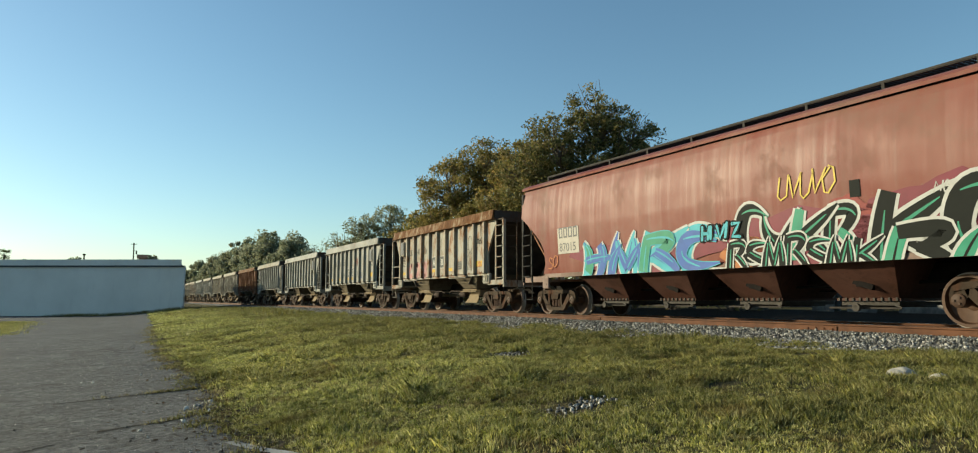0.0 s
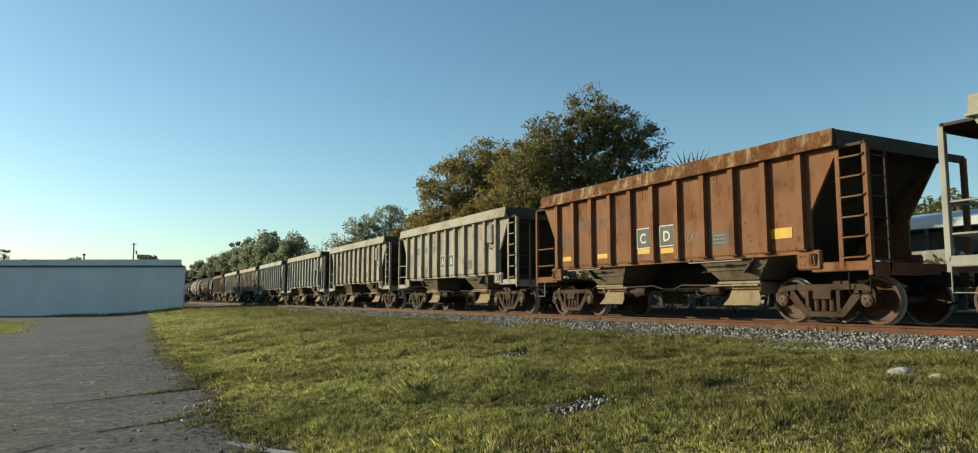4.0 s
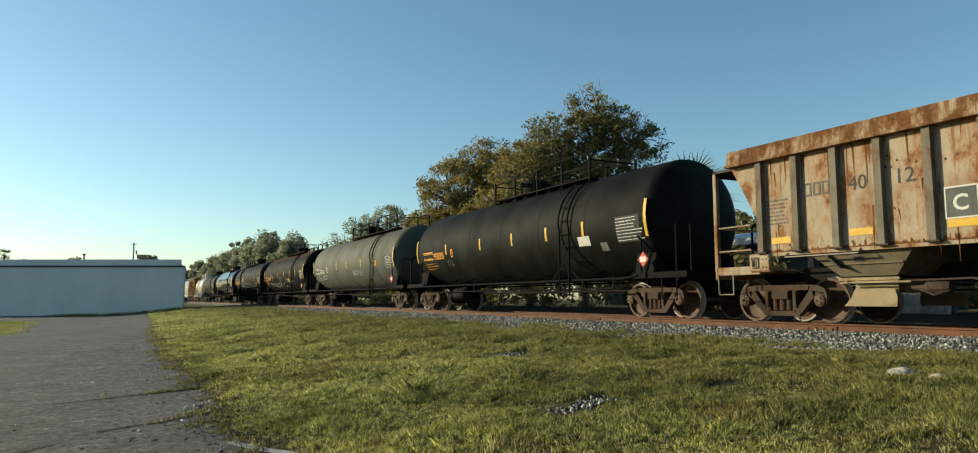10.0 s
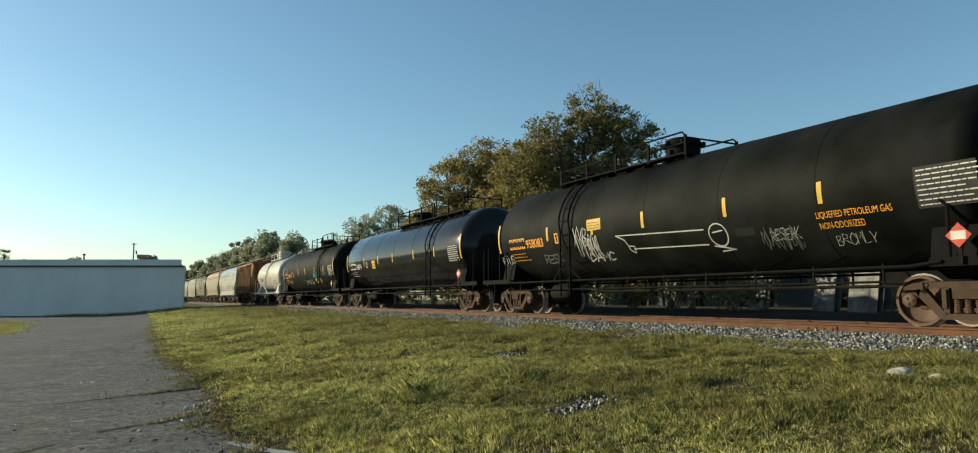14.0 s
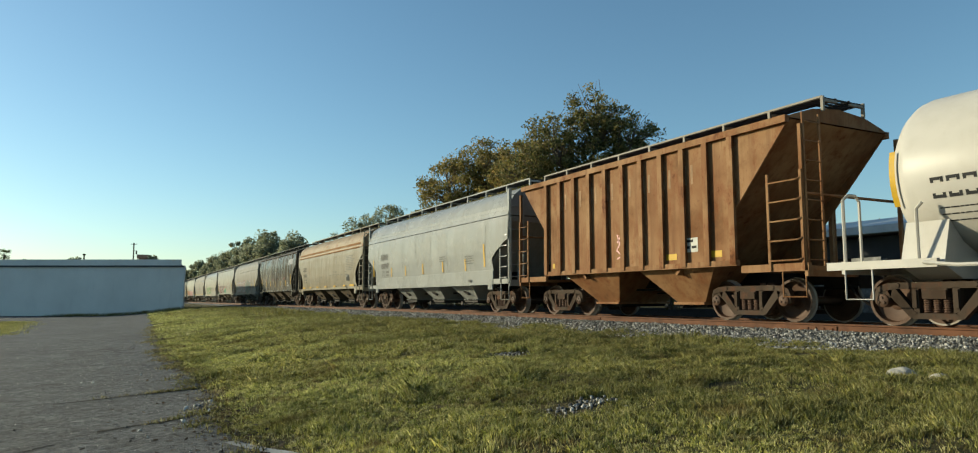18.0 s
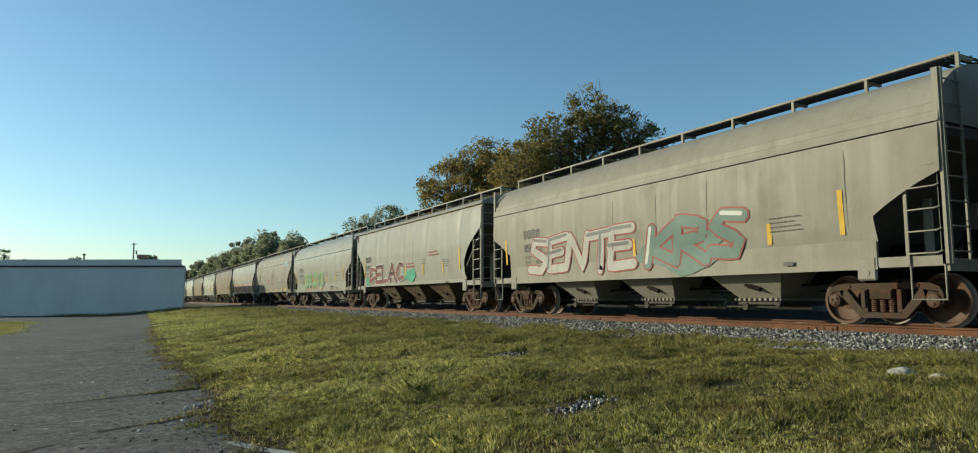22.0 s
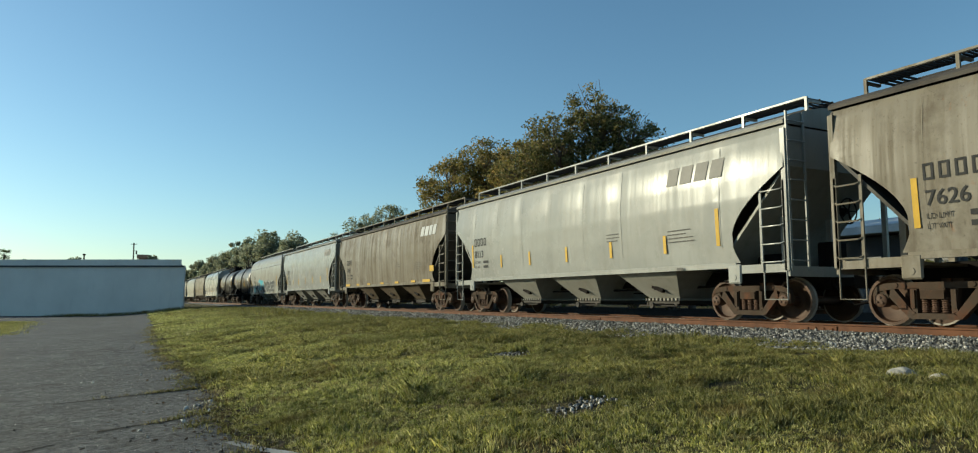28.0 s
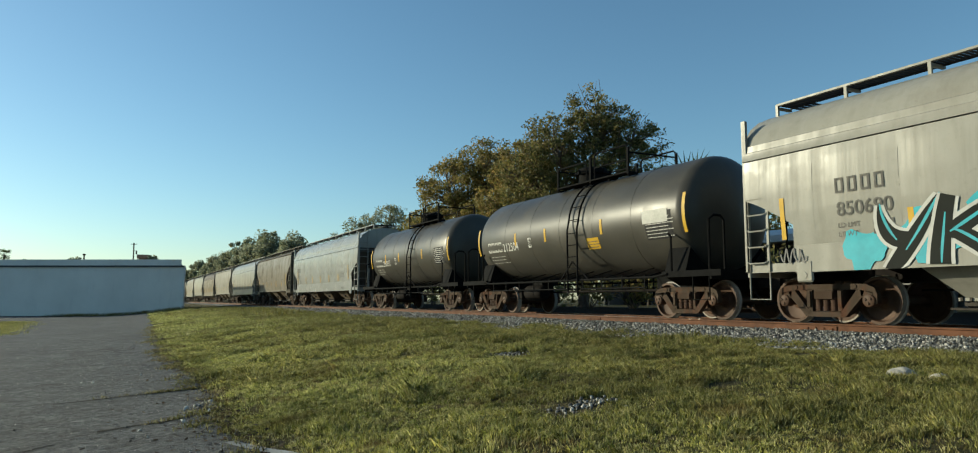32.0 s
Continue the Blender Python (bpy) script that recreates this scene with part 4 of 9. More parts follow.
def covered_hopper(name, label, y, mat, style, half=7.35, bays=3, tc=6.2, roof_m=None, sill_m=None, hop_m=None, walk_m=None, grime=None, walk_z=4.52):
    """Covered hopper with bulged plain sides. style: 'round' (eave lip high up) or 'break' (roof bends at two seams)."""
    car = car_empty(name, label, y)
    roof_m, sill_m, hop_m, walk_m = roof_m or mat, sill_m or mat, hop_m or mat, walk_m or mat
    key = "cov%s%.2f%d" % (style, half, bays)
    if style == "break":
        prof = [(1.42, 1.505), (1.70, 1.54), (2.1, 1.575), (2.6, 1.59), (3.0, 1.575), (3.22, 1.55)]
        roof = [(3.24, 1.57), (3.30, 1.55), (3.40, 1.54), (3.42, 1.51), (3.55, 1.50), (3.57, 1.47), (3.75, 1.42), (3.95, 1.28), (4.12, 1.05), (4.26, 0.72), (4.33, 0.35), (4.35, 0.0)]
        sill = (0.95, 1.46)
        cut_z, low_in = 2.45, 1.15
    elif style == "seam":
        prof = [(1.14, 1.46), (1.45, 1.52), (1.9, 1.565), (2.5, 1.585), (3.0, 1.575), (3.22, 1.55)]
        roof = [(3.24, 1.57), (3.30, 1.55), (3.40, 1.54), (3.42, 1.51), (3.55, 1.50), (3.57, 1.47), (3.75, 1.42), (3.95, 1.28), (4.12, 1.05), (4.26, 0.72), (4.33, 0.35), (4.35, 0.0)]
        sill = (1.05, 1.17)
        cut_z, low_in = 2.85, 1.3
    else:
        prof = [(1.20, 1.495), (1.45, 1.525), (1.9, 1.56), (2.5, 1.585), (3.0, 1.575), (3.4, 1.54), (3.70, 1.49), (3.84, 1.45)]
        roof = [(3.86, 1.52), (3.92, 1.53), (3.97, 1.48), (4.06, 1.25), (4.20, 0.8), (4.30, 0.35), (4.32, 0.0)]
        sill = (1.09, 1.21)
        cut_z, low_in = 3.0, 1.35
    top = prof[-1][0]

    def yend(z):
        """How far the side sheet reaches at a height: full above, cut back in a curve below."""
        if z >= cut_z:
            return half - 0.02
        k = max(0.0, (cut_z - z) / (cut_z - prof[0][0]))
        if style != "break":
            return half - 0.02 - low_in * math.sin(math.pi / 2 * min(1.0, k / 0.74)) + 1.4 * max(0.0, k - 0.80) ** 1.3
        return half - 0.02 - low_in * min(1.0, (k * 1.75)) ** 0.85 if k < 0.57 else half - 0.02 - low_in + 0.10 * (k - 0.57)
    def dish(yy, z):
        """Each welded panel bulges a little; the seams between lie deeper."""
        if bays != 3:
            return 0.0
        u = (yy + half) / (2 * half) * 9
        i = min(8, int(u))
        fade = min(1.0, max(0.0, (z - prof[0][0]) / 0.3), max(0.0, (top - z) / 0.3))
        return (0.018 + 0.007 * math.sin(i * 2.3)) * (2 * (u - i) - 1 + 0.12 * math.sin(i * 4.1)) ** 2 * fade
    SIDE = Side([(0.0, 1.525), (sill[1], 1.525)] + [q for q in prof if q[0] > 1.65] + roof, dish, sill[0] + 0.006)

    def sheet(s):
        def build():
            zs = sorted(z for z in set([z for z, _ in prof] + [prof[0][0] + 0.3, top - 0.3, top - 0.15, 2.25] + [cut_z - d for d in (0.0, 0.12, 0.3, 0.45, 0.6, 0.75, 0.9, 1.05, 1.2)] + [prof[0][0] + 0.12]) if z >= prof[0][0])
            rows = []
            for z in zs:
                e, x = yend(z), lerp_table(z, prof)
                ys = [-e + 2 * e * j / 81 for j in range(82)]
                rows.append([(s * (x - dish(yy, z)), yy, z) for yy in ys])
            return Shape().grid(rows)
        return build
    for s, kk in ((-1, "n"), (1, "f")):
        part("side_sheet", sheet(s), mat, car, key=key + kk)
    def roof_b():
        rows = []
        pts = [(s * x, z) for s in (-1,) for z, x in roof] + [(x, z) for z, x in reversed(roof[:-1])]
        for yy in (-half, -half + 0.02, half - 0.02, half):
            rows.append([(x, yy, z) for x, z in pts])
        sh = Shape().grid(rows)
        for yy in (-half, half):
            sh.add([(x, yy, z) for x, z in pts], [tuple(range(len(pts)))])
        return sh
    part("roof", roof_b, roof_m, car, key=key)
    # welded seams of the side sheets
    for i in range(1, 9 if bays == 3 else 1):
        yy = -half + 2 * half * i / 9
        part("weld_seam", lambda: stroke(Side(prof + roof), [(0, max(prof[0][0], 1.5)), (0, top - 0.02)], 0.02, 0.003), mat, car, key=key, at=pose(dish(yy - 0.001, 2.4) - 0.003, yy, 0))
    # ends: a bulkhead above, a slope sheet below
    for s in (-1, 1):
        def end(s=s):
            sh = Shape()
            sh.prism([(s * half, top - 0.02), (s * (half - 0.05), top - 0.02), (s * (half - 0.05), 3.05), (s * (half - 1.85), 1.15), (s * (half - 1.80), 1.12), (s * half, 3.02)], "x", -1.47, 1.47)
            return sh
        # grime: end material, on most cars coloured darker to paint in shade
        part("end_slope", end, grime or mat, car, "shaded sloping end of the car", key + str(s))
        def plat(s=s):
            sh = Shape()
            sh.box((0, s * (half - 0.75), 1.02), (2.86, 1.5, 0.05))
            sh.box((0, s * (half - 0.03), 0.99), (3.0, 0.07, 0.2))
            for x in (-1.46, 1.46):
                sh.box((x, s * (half - 0.75), 1.06), (0.08, 1.5, 0.17))
            for x in (-0.7, 0.7):
                sh.beam((x, s * (half - 0.75), 1.0), (x, s * (half - 0.75), 2.15), 0.08, 0.12)
            return sh
        part("end_platform", plat, sill_m, car, key=key + str(s))
        for x in (-1.5, 1.5):
            part("corner_post", lambda x=x, s=s: Shape().box((x, s * (half - 0.03), 2.55 if style == "break" else 2.38), (0.07, 0.10, 3.1 if style == "break" else 2.76)), walk_m, car, key=key + str((s, x)))
    part("ladder", lambda: ladder_side(-1.52, -half + 0.06, -half + 0.62, 1.0, 2.75, 5), walk_m, car, key=key + "a")
    part("ladder", lambda: ladder_side(-1.52, half - 0.06, half - 0.55, 1.0, 2.6, 5), walk_m, car, key=key + "b")
    part("ladder", lambda: ladder_end(-half - 0.04, -1.48, -1.0, 1.0, 4.1, 8), walk_m, car, key=key + "c")
    part("stirrup", lambda: stirrup(-1.5, -half + 0.06, -half + 0.6, 0.45, 1.0), walk_m, car, key=key + "a")
    part("stirrup", lambda: stirrup(-1.5, half - 0.06, half - 0.55, 0.45, 1.0), walk_m, car, key=key + "b")
    part("brake_wheel", lambda: brake_wheel(-half + 0.32, 0.75, 2.3, -1), M_DARK, car, "dark hand brake wheel", key)
    part("control_valve", lambda: Shape().box((0.55, -half + 0.6, 1.35), (0.5, 0.35, 0.6), 0.03), M_DARK, car, "dark brake control valve on the end platform", key)
    part("brake_cylinder", lambda: Shape().lathe([(-half + 0.9, 0.0), (-half + 0.9, 0.16), (-half + 1.5, 0.16), (-half + 1.5, 0.0)], "y", 12, (-0.5, 0, 1.25)), M_DARK, car, "dark brake cylinder on the end platform", key)
    # sills
    sl = half - 1.15 if style == "break" else half - 1.3
    part("side_sill", lambda: Shape().box((-1.49, 0, sum(sill) / 2), (0.05, 2 * sl, sill[1] - sill[0]), 0.01).box((-1.46, 0, sill[0] + 0.03), (0.12, 2 * sl, 0.05)), sill_m, car, key=key + "n")
    part("side_sill", lambda: Shape().box((1.49, 0, sum(sill) / 2), (0.05, 2 * sl, sill[1] - sill[0]), 0.01), sill_m, car, key=key + "f")
    part("center_sill", lambda: Shape().box((0, 0, 0.92), (0.42, 2 * half - 0.5, 0.34), 0.02), M_DARK, car, key=key)
    for s in (-1, 1):
        part("jacking_pad", lambda s=s: Shape().box((-1.50, s * (half - 1.35), 0.97), (0.06, 0.36, 0.40), 0.03).lathe([(-1.54, 0.06), (-1.525, 0.06)], "x", 12, (0, s * (half - 1.35), 0.90)), sill_m, car, key=key + str(s))
    # hopper bays with outlet gates
    span = 2 * (tc - 1.35) / bays
    for i in range(bays):
        c = (i - (bays - 1) / 2) * span
        def bay():
            sh = Shape()
            hw = span / 2
            t = [(-1.42, -hw * 0.72, 1.15), (1.42, -hw * 0.72, 1.15), (1.42, hw * 0.72, 1.15), (-1.42, hw * 0.72, 1.15)]
            b = [(-0.75, -0.52, 0.46), (0.75, -0.52, 0.46), (0.75, 0.52, 0.46), (-0.75, 0.52, 0.46)]
            sh.add(t + b, [(0, 1, 5, 4), (1, 2, 6, 5), (2, 3, 7, 6), (3, 0, 4, 7), (4, 5, 6, 7), (3, 2, 1, 0)])
            sh.box((0, 0, 0.45), (1.7, 1.22, 0.05))
            return sh
        h = part("hopper_bay", bay, hop_m, car, "grimy sloping hopper bay", key, pose(0, c, 0))
        def gate():
            sh = Shape()
            sh.box((0, 0, 0.38), (1.6, 1.1, 0.07))
            for k in range(9):
                sh.box((-0.86, -0.55 + 0.1375 * k, 0.455), (0.03, 0.035, 0.06))
            sh.tube([(-1.2, 0, 0.33), (1.2, 0, 0.33)], 0.025, 6)
            sh.lathe([(-1.20, 0.0), (-1.20, 0.075), (-1.14, 0.075), (-1.14, 0.0)], "x", 10, (0, 0, 0.31))
            sh.tube([(-1.0, -0.6, 0.36), (-1.05, -0.75, 0.30), (-1.05, 0.62, 0.30)], 0.02, 5)
            return sh
        part("outlet_gate", gate, M_GATE, h, "oily outlet gate with a pinion shaft", key)
        part("door_lug", lambda: Shape().beam((-1.02, 0.12, 0.78), (-0.98, -0.22, 0.66), 0.10, 0.10).box((-0.99, 0.0, 0.74), (0.10, 0.16, 0.12)), M_DARK, h, key=key)
    brake_gear(car, tc - 1, -tc + 1, key)
    roofwalk(car, -half + 0.15, half - 0.15, walk_z, walk_m, key + "%.2f" % walk_z)
    coupler(car, half, 1)
    coupler(car, -half, -1)
    for yy in (tc, -tc):
        truck(car, yy)
    car["reach"] = half
    return car, SIDE


M_GATE = plain("oily_gate_steel", (0.040, 0.034, 0.028), 0.7, 0.0, 0.35, 5.0, 0.1)


def hopper_marks(car, side, owner, digits, half, ink, stripes=True, seed=0, low=False, size=0.32, ny=0):
    """Owner's mark, number, load lines, reflector strips and small stencils of a covered hopper."""
    y0 = half - 1.45 - ny
    z0 = 2.45
    part("owner_mark", mark(side, y0, z0 - 0.13, owner, size * 0.84, 0.30), ink, car, "owner's mark in block shapes")
    part("car_number", letters(side, digits, y0, z0 - 0.53, size * 1.08, 0.006, 0.004), ink, car, "stencilled car number")
    part("load_limit", letters(side, "LD LMT", y0, z0 - 0.74, 0.125), ink, car, "small stencilled load limit")
    part("light_weight", letters(side, "LT WT", y0, z0 - 0.90, 0.125), ink, car, "small stencilled light weight")
    part("small_stencil", bars(side, y0 - 0.66, z0 - 0.74, [0.36], 0.085, 0.1), ink, car, "withheld figures as a bar")
    part("small_stencil", bars(side, y0 - 0.66, z0 - 0.90, [0.32], 0.085, 0.1), ink, car, "withheld figures as a bar")
    if stripes:
        for i, yy in enumerate([half - (1.5 if ny < 0.4 else 0.95), 3.9, 2.05, 0.0, -2.05, -4.1, -half + 1.75]):
            end = i in (0, 6)
            if low and end:
                part("reflector_strip", flat_patch(side, yy - (0.3 if i == 0 else -0.2), 1.23, 0.8, 0.11, 0.007, 1), M_YELLOW, car, "yellow reflective strip")
                continue
            z = 1.98 if end else (1.72 if not low else 1.5)
            if low and not end:
                part("reflector_strip", flat_patch(side, yy, 1.23, 0.46, 0.09, 0.007, 1), M_YELLOW, car, "yellow reflective strip")
            else:
                part("reflector_strip", flat_patch(side, yy, z, 0.10, 0.80 if end else 0.42, 0.007, 4), M_YELLOW, car, "yellow reflective strip")
    part("small_stencil", text_block(side, -half + 3.3, 2.0, 4, 0.8, 0.024, 0.085, seed=seed), M_GREYP, car, "small unreadable stencilled lines")
    part("small_stencil", text_block(side, -half + 5.6, 2.1, 3, 0.7, 0.024, 0.085, seed=seed + 1), M_GREYP, car, "small unreadable stencilled lines")
    part("tag_plate", flat_patch(side, -half + 2.9, 1.12, 0.22, 0.08, 0.03, 1), M_GREYP, car, "small dark routing tag plate")


# ---- ribbed hopper, red hopper ----
def ribbed_hopper(y, mat):
    car = car_empty("covered_hopper", "rust-brown covered hopper car with vertical posts and faded lettering", y)
    half, tc = 5.05, 3.53
    key = "ribbed"
    SIDE = Side([(1.2, 1.50), (3.95, 1.50)])
    for s in (-1, 1):
        part("side_sheet", lambda s=s: Shape().prism([(-3.5, 1.18), (3.5, 1.18), (3.5, 2.15), (half, 3.92), (-half, 3.92), (-3.5, 2.15)], "x", s * 1.46, s * 1.50), mat, car, key=key + str(s))
        for i in range(11):
            yy = -3.62 + 7.24 * i / 10
            part("post", lambda s=s: Shape().box((s * 1.54, 0, 2.52), (0.09, 0.09, 2.70)).box((s * 1.59, 0, 2.52), (0.015, 0.15, 2.70)), mat, car, key=key + str(s), at=pose(0, yy, 0))
        part("side_sill", lambda s=s: Shape().box((s * 1.52, 0, 1.20), (0.10, 7.4, 0.12)), mat, car, key=key + str(s))
        part("top_chord", lambda s=s: Shape().box((s * 1.54, 0, 3.92), (0.12, 2 * half, 0.14)), mat, car, key=key + str(s))
        def end(s=s):
            return Shape().prism([(s * half, 3.92), (s * (half - 0.05), 3.92), (s * 1.75, 1.05), (s * 1.80, 1.0)], "x", -1.45, 1.45)
        part("end_slope", end, mat, car, key=key + str(s))
        part("end_platform", lambda s=s: Shape().box((0, s * (half - 0.35), 1.02), (2.9, 1.3, 0.06)).box((0, s * (half + 0.25), 0.98), (3.0, 0.07, 0.2)).box((-1.46, s * (half - 0.5), 1.06), (0.08, 1.6, 0.15)).box((1.46, s * (half - 0.5), 1.06), (0.08, 1.6, 0.15)), mat, car, key=key + str(s))
        for x in (-1.47, 1.47):
            part("corner_post", lambda s=s, x=x: Shape().box((x, s * (half + 0.22), 2.4), (0.07, 0.07, 2.75)), mat, car, key=key + str((s, x)))
        part("cross_rail", lambda s=s: Shape().tube([(-1.47, s * (half + 0.22), 2.45), (1.47, s * (half + 0.22), 2.45)], 0.03, 5), mat, car, key=key + str(s))
        def bay(s=s):
            sh = Shape()
            t = [(-1.42, s * 0.35, 1.2), (1.42, s * 0.35, 1.2), (1.42, s * 2.95, 1.2), (-1.42, s * 2.95, 1.2)]
            b = [(-0.8, s * 1.15, 0.36), (0.8, s * 1.15, 0.36), (0.8, s * 2.0, 0.36), (-0.8, s * 2.0, 0.36)]
            return sh.add(t + b, [(0, 1, 5, 4), (1, 2, 6, 5), (2, 3, 7, 6), (3, 0, 4, 7), (4, 5, 6, 7)]).box((0, s * 1.57, 0.36), (1.8, 1.0, 0.06))
        h = part("hopper_bay", bay, mat, car, key=key + str(s))
        part("outlet_gate", lambda s=s: Shape().box((0, s * 1.57, 0.30), (1.5, 0.9, 0.06)).tube([(-1.1, s * 1.57, 0.28), (1.1, s * 1.57, 0.28)], 0.03, 6), M_DARK, h, key=key + str(s))
        part("stirrup", lambda s=s: stirrup(-1.47, s * (half + 0.22), s * (half - 0.3), 0.5, 1.0), mat, car, key=key + str(s))
        truck(car, s * tc)
        coupler(car, s * (half + 0.2), s)
    def roof_b():
        pts = [(-1.56, 3.95), (-1.3, 4.05), (-0.8, 4.2), (0, 4.28), (0.8, 4.2), (1.3, 4.05), (1.56, 3.95)]
        sh = Shape().grid([[(x, yy, z) for x, z in pts] for yy in (-half, half)])
        for yy in (-half, half):
            sh.add([(x, yy, z) for x, z in pts], [tuple(range(7))])
        return sh
    part("roof", roof_b, mat, car, key=key)
    part("center_sill", lambda: Shape().box((0, 0, 0.92), (0.42, 9.6, 0.34), 0.02), M_DARK, car, key=key)
    part("ladder", lambda: ladder_side(-1.52, -half + 0.55, -half - 0.22, 1.0, 2.9, 5), mat, car, key=key + "a")
    part("ladder", lambda: ladder_end(-half - 0.26, -1.44, -0.98, 1.0, 4.0, 8), mat, car, key=key + "b")
    part("ladder", lambda: ladder_side(-1.52, half - 0.30, half + 0.22, 1.0, 2.9, 5), mat, car, key=key + "c")
    brake_gear(car, 2.5, -2.5, key)
    roofwalk(car, -half - 0.1, half + 0.1, 4.44, M_GALV, key, 1.3)
    for i in range(8):
        part("faded_block", bars(SIDE, 2.88 - 0.724 * i, 3.02, [0.07, 0.07], 0.44, 0.13), M_FADEBROWN, car, "faded pale block of an old company lettering")
    for yy, w in ((3.3, 0.12), (-1.7, 0.36), (-3.0, 0.5)):
        part("reflector_stripe", flat_patch(SIDE, yy, 1.42, w, 0.14, 0.006, 1), M_YELLOW, car, "yellow reflective stripe")
    part("data_panel", flat_patch(SIDE, -2.35, 1.66, 0.40, 0.32, 0.006, 1), M_WHITEP, car, "black and white data panel")
    part("small_stencil", text_block(SIDE, -2.2, 1.72, 2, 0.3, 0.06, 0.14, 0.010), M_BLACKP, car, "small black blocks")
    part("sprayed_tag", stroke(SIDE, [(0.3, 1.9), (0.15, 2.05), (0.3, 2.1), (0.2, 1.85), (0.32, 1.7), (0.12, 1.55), (0.3, 1.48)], 0.05), M_PINKP, car, "pale sprayed mark")
    return car


M_FADEBROWN = plain("faded_lettering", (0.26, 0.165, 0.095), 0.8, 0, 0.3, 4.0, 0.05)
M_PINKP = plain("pale_pink_spray", (0.62, 0.36, 0.34), 0.6, 0, 0.15, 5.0, 0.02)


# ---- tank cars ----
def tank_car(label, y, mat, r, zc, half_tank, half_car, tc, plat_y, plat_len, ladder_y, dome_y, rail_m=None, mid_walk=True, saddle_m=None, white=False, hoop=True, dome_h=0.52, dome_r=0.44, rail_h=0.62):
    """Tank car: a round shell with dished ends on saddles, top platform with railings, ladders and side walk rails."""
    car = car_empty("tank_car", label, y)
    key = "tank%.2f%.2f%.2f%.2f%.2f" % (r, half_tank, plat_y, plat_len, rail_h)
    rail_m = rail_m or M_BLACKRAIL
    saddle_m = saddle_m or rail_m
    def shell():
        hd = 0.62
        prof = sorted(((-half_tank + hd) - hd * math.cos(math.pi / 2 * k / 8), r * math.sin(math.pi / 2 * k / 8)) for k in range(9))
        full = prof + [(yy, r) for yy in (-half_tank * 0.6, -half_tank * 0.2, half_tank * 0.2, half_tank * 0.6)] + [(-a, b) for a, b in reversed(prof)]
        return Shape().lathe(full, "y", 56, (0, 0, zc))
    part("tank_shell", shell, mat, car, key=key)
    for k in range(1, 6):
        yy = -half_tank + 0.62 + (2 * half_tank - 1.24) * k / 6
        part("weld_ring", lambda: Shape().lathe([(-0.02, r - 0.01), (-0.015, r + 0.005), (0.015, r + 0.005), (0.02, r - 0.01)], "y", 56, (0, 0, zc)), mat, car, key=key, at=pose(0, yy, 0))
    S = TankSide(r, zc)
    for s in (-1, 1):
        def saddle(s=s):
            sh = Shape()
            pts = [(-1.38, 1.0)] + [(-r * math.sin(a) * 1.02, zc - r * math.cos(a) * 1.02) for a in (0.95, 0.6, 0.3, 0.0, -0.3, -0.6, -0.95)] + [(1.38, 1.0), (0.9, 0.78), (-0.9, 0.78)]
            sh.prism(pts, "y", s * tc - 0.35, s * tc + 0.35)
            return sh
        part("saddle", saddle, saddle_m, car, key=key + str(s))
        def stub(s=s):
            sh = Shape()
            sh.box((0, s * (half_car - 1.6), 0.90), (0.44, 3.2, 0.36), 0.02)
            sh.box((0, s * (half_car - 0.55), 1.06), (2.9, 1.1, 0.05))
            sh.box((0, s * (half_car - 0.02), 1.0), (2.95, 0.07, 0.22))
            for x in (-1.45, 1.45):
                sh.box((x, s * (tc + (half_car - tc) / 2), 1.03), (0.08, half_car - tc + 0.6, 0.14))
            return sh
        part("end_sill", stub, saddle_m, car, key=key + str(s))
        for x in (-1, 1):
            e = s * (half_car - 0.05)
            part("end_hand_rail", lambda x=x, e=e: Shape().tube([(x * 1.45, e, 1.05), (x * 1.45, e, 2.2), (x * 1.30, e, 2.3), (x * 1.10, e, 2.3), (x * 1.0, e, 2.2), (x * 1.0, e, 1.05)], 0.03, 6), rail_m, car, key=key + str((s, x)))
            part("stanchion", lambda x=x, s=s: Shape().tube([(x * 1.45, s * tc, 1.05), (x * 1.45, s * tc, 1.9), (x * 1.45, s * (tc - 0.1), 2.0)], 0.028, 6), rail_m, car, key=key + str((s, x)))
        part("stirrup", lambda s=s: stirrup(-1.47, s * (half_car - 0.05), s * (half_car - 0.55), 0.45, 1.0), rail_m, car, key=key + str(s))
        truck(car, s * tc)
        coupler(car, s * half_car, s)
    def siderail(s):
        def build():
            sh = Shape()
            x = s * 1.50
            a = tc - 0.6
            sh.tube([(x, -a - 0.5, 1.04), (x, -a, 0.98), (x, a, 0.98), (x, a + 0.5, 1.04)], 0.032, 6)
            if mid_walk:
                sh.tube([(x, -a * 0.93, 0.74), (x, a * 0.93, 0.74)], 0.022, 5)
            n = 9
            for i in range(n + 1):
                yy = -a * 0.93 + 2 * a * 0.93 * i / n
                if mid_walk:
                    sh.box((x, yy, 0.88), (0.03, 0.035, 0.34))
                t = math.acos(max(-1, min(1, (zc - 1.25) / r)))
                sh.beam((x, yy, 0.98), (s * (r * math.sin(min(1.1, t))), yy - 0.25, zc - r * math.cos(min(1.1, t))), 0.02, 0.025)
            return sh
        return build
    part("side_rail", siderail(-1), rail_m, car, "long hand rail below the tank", key + "n")
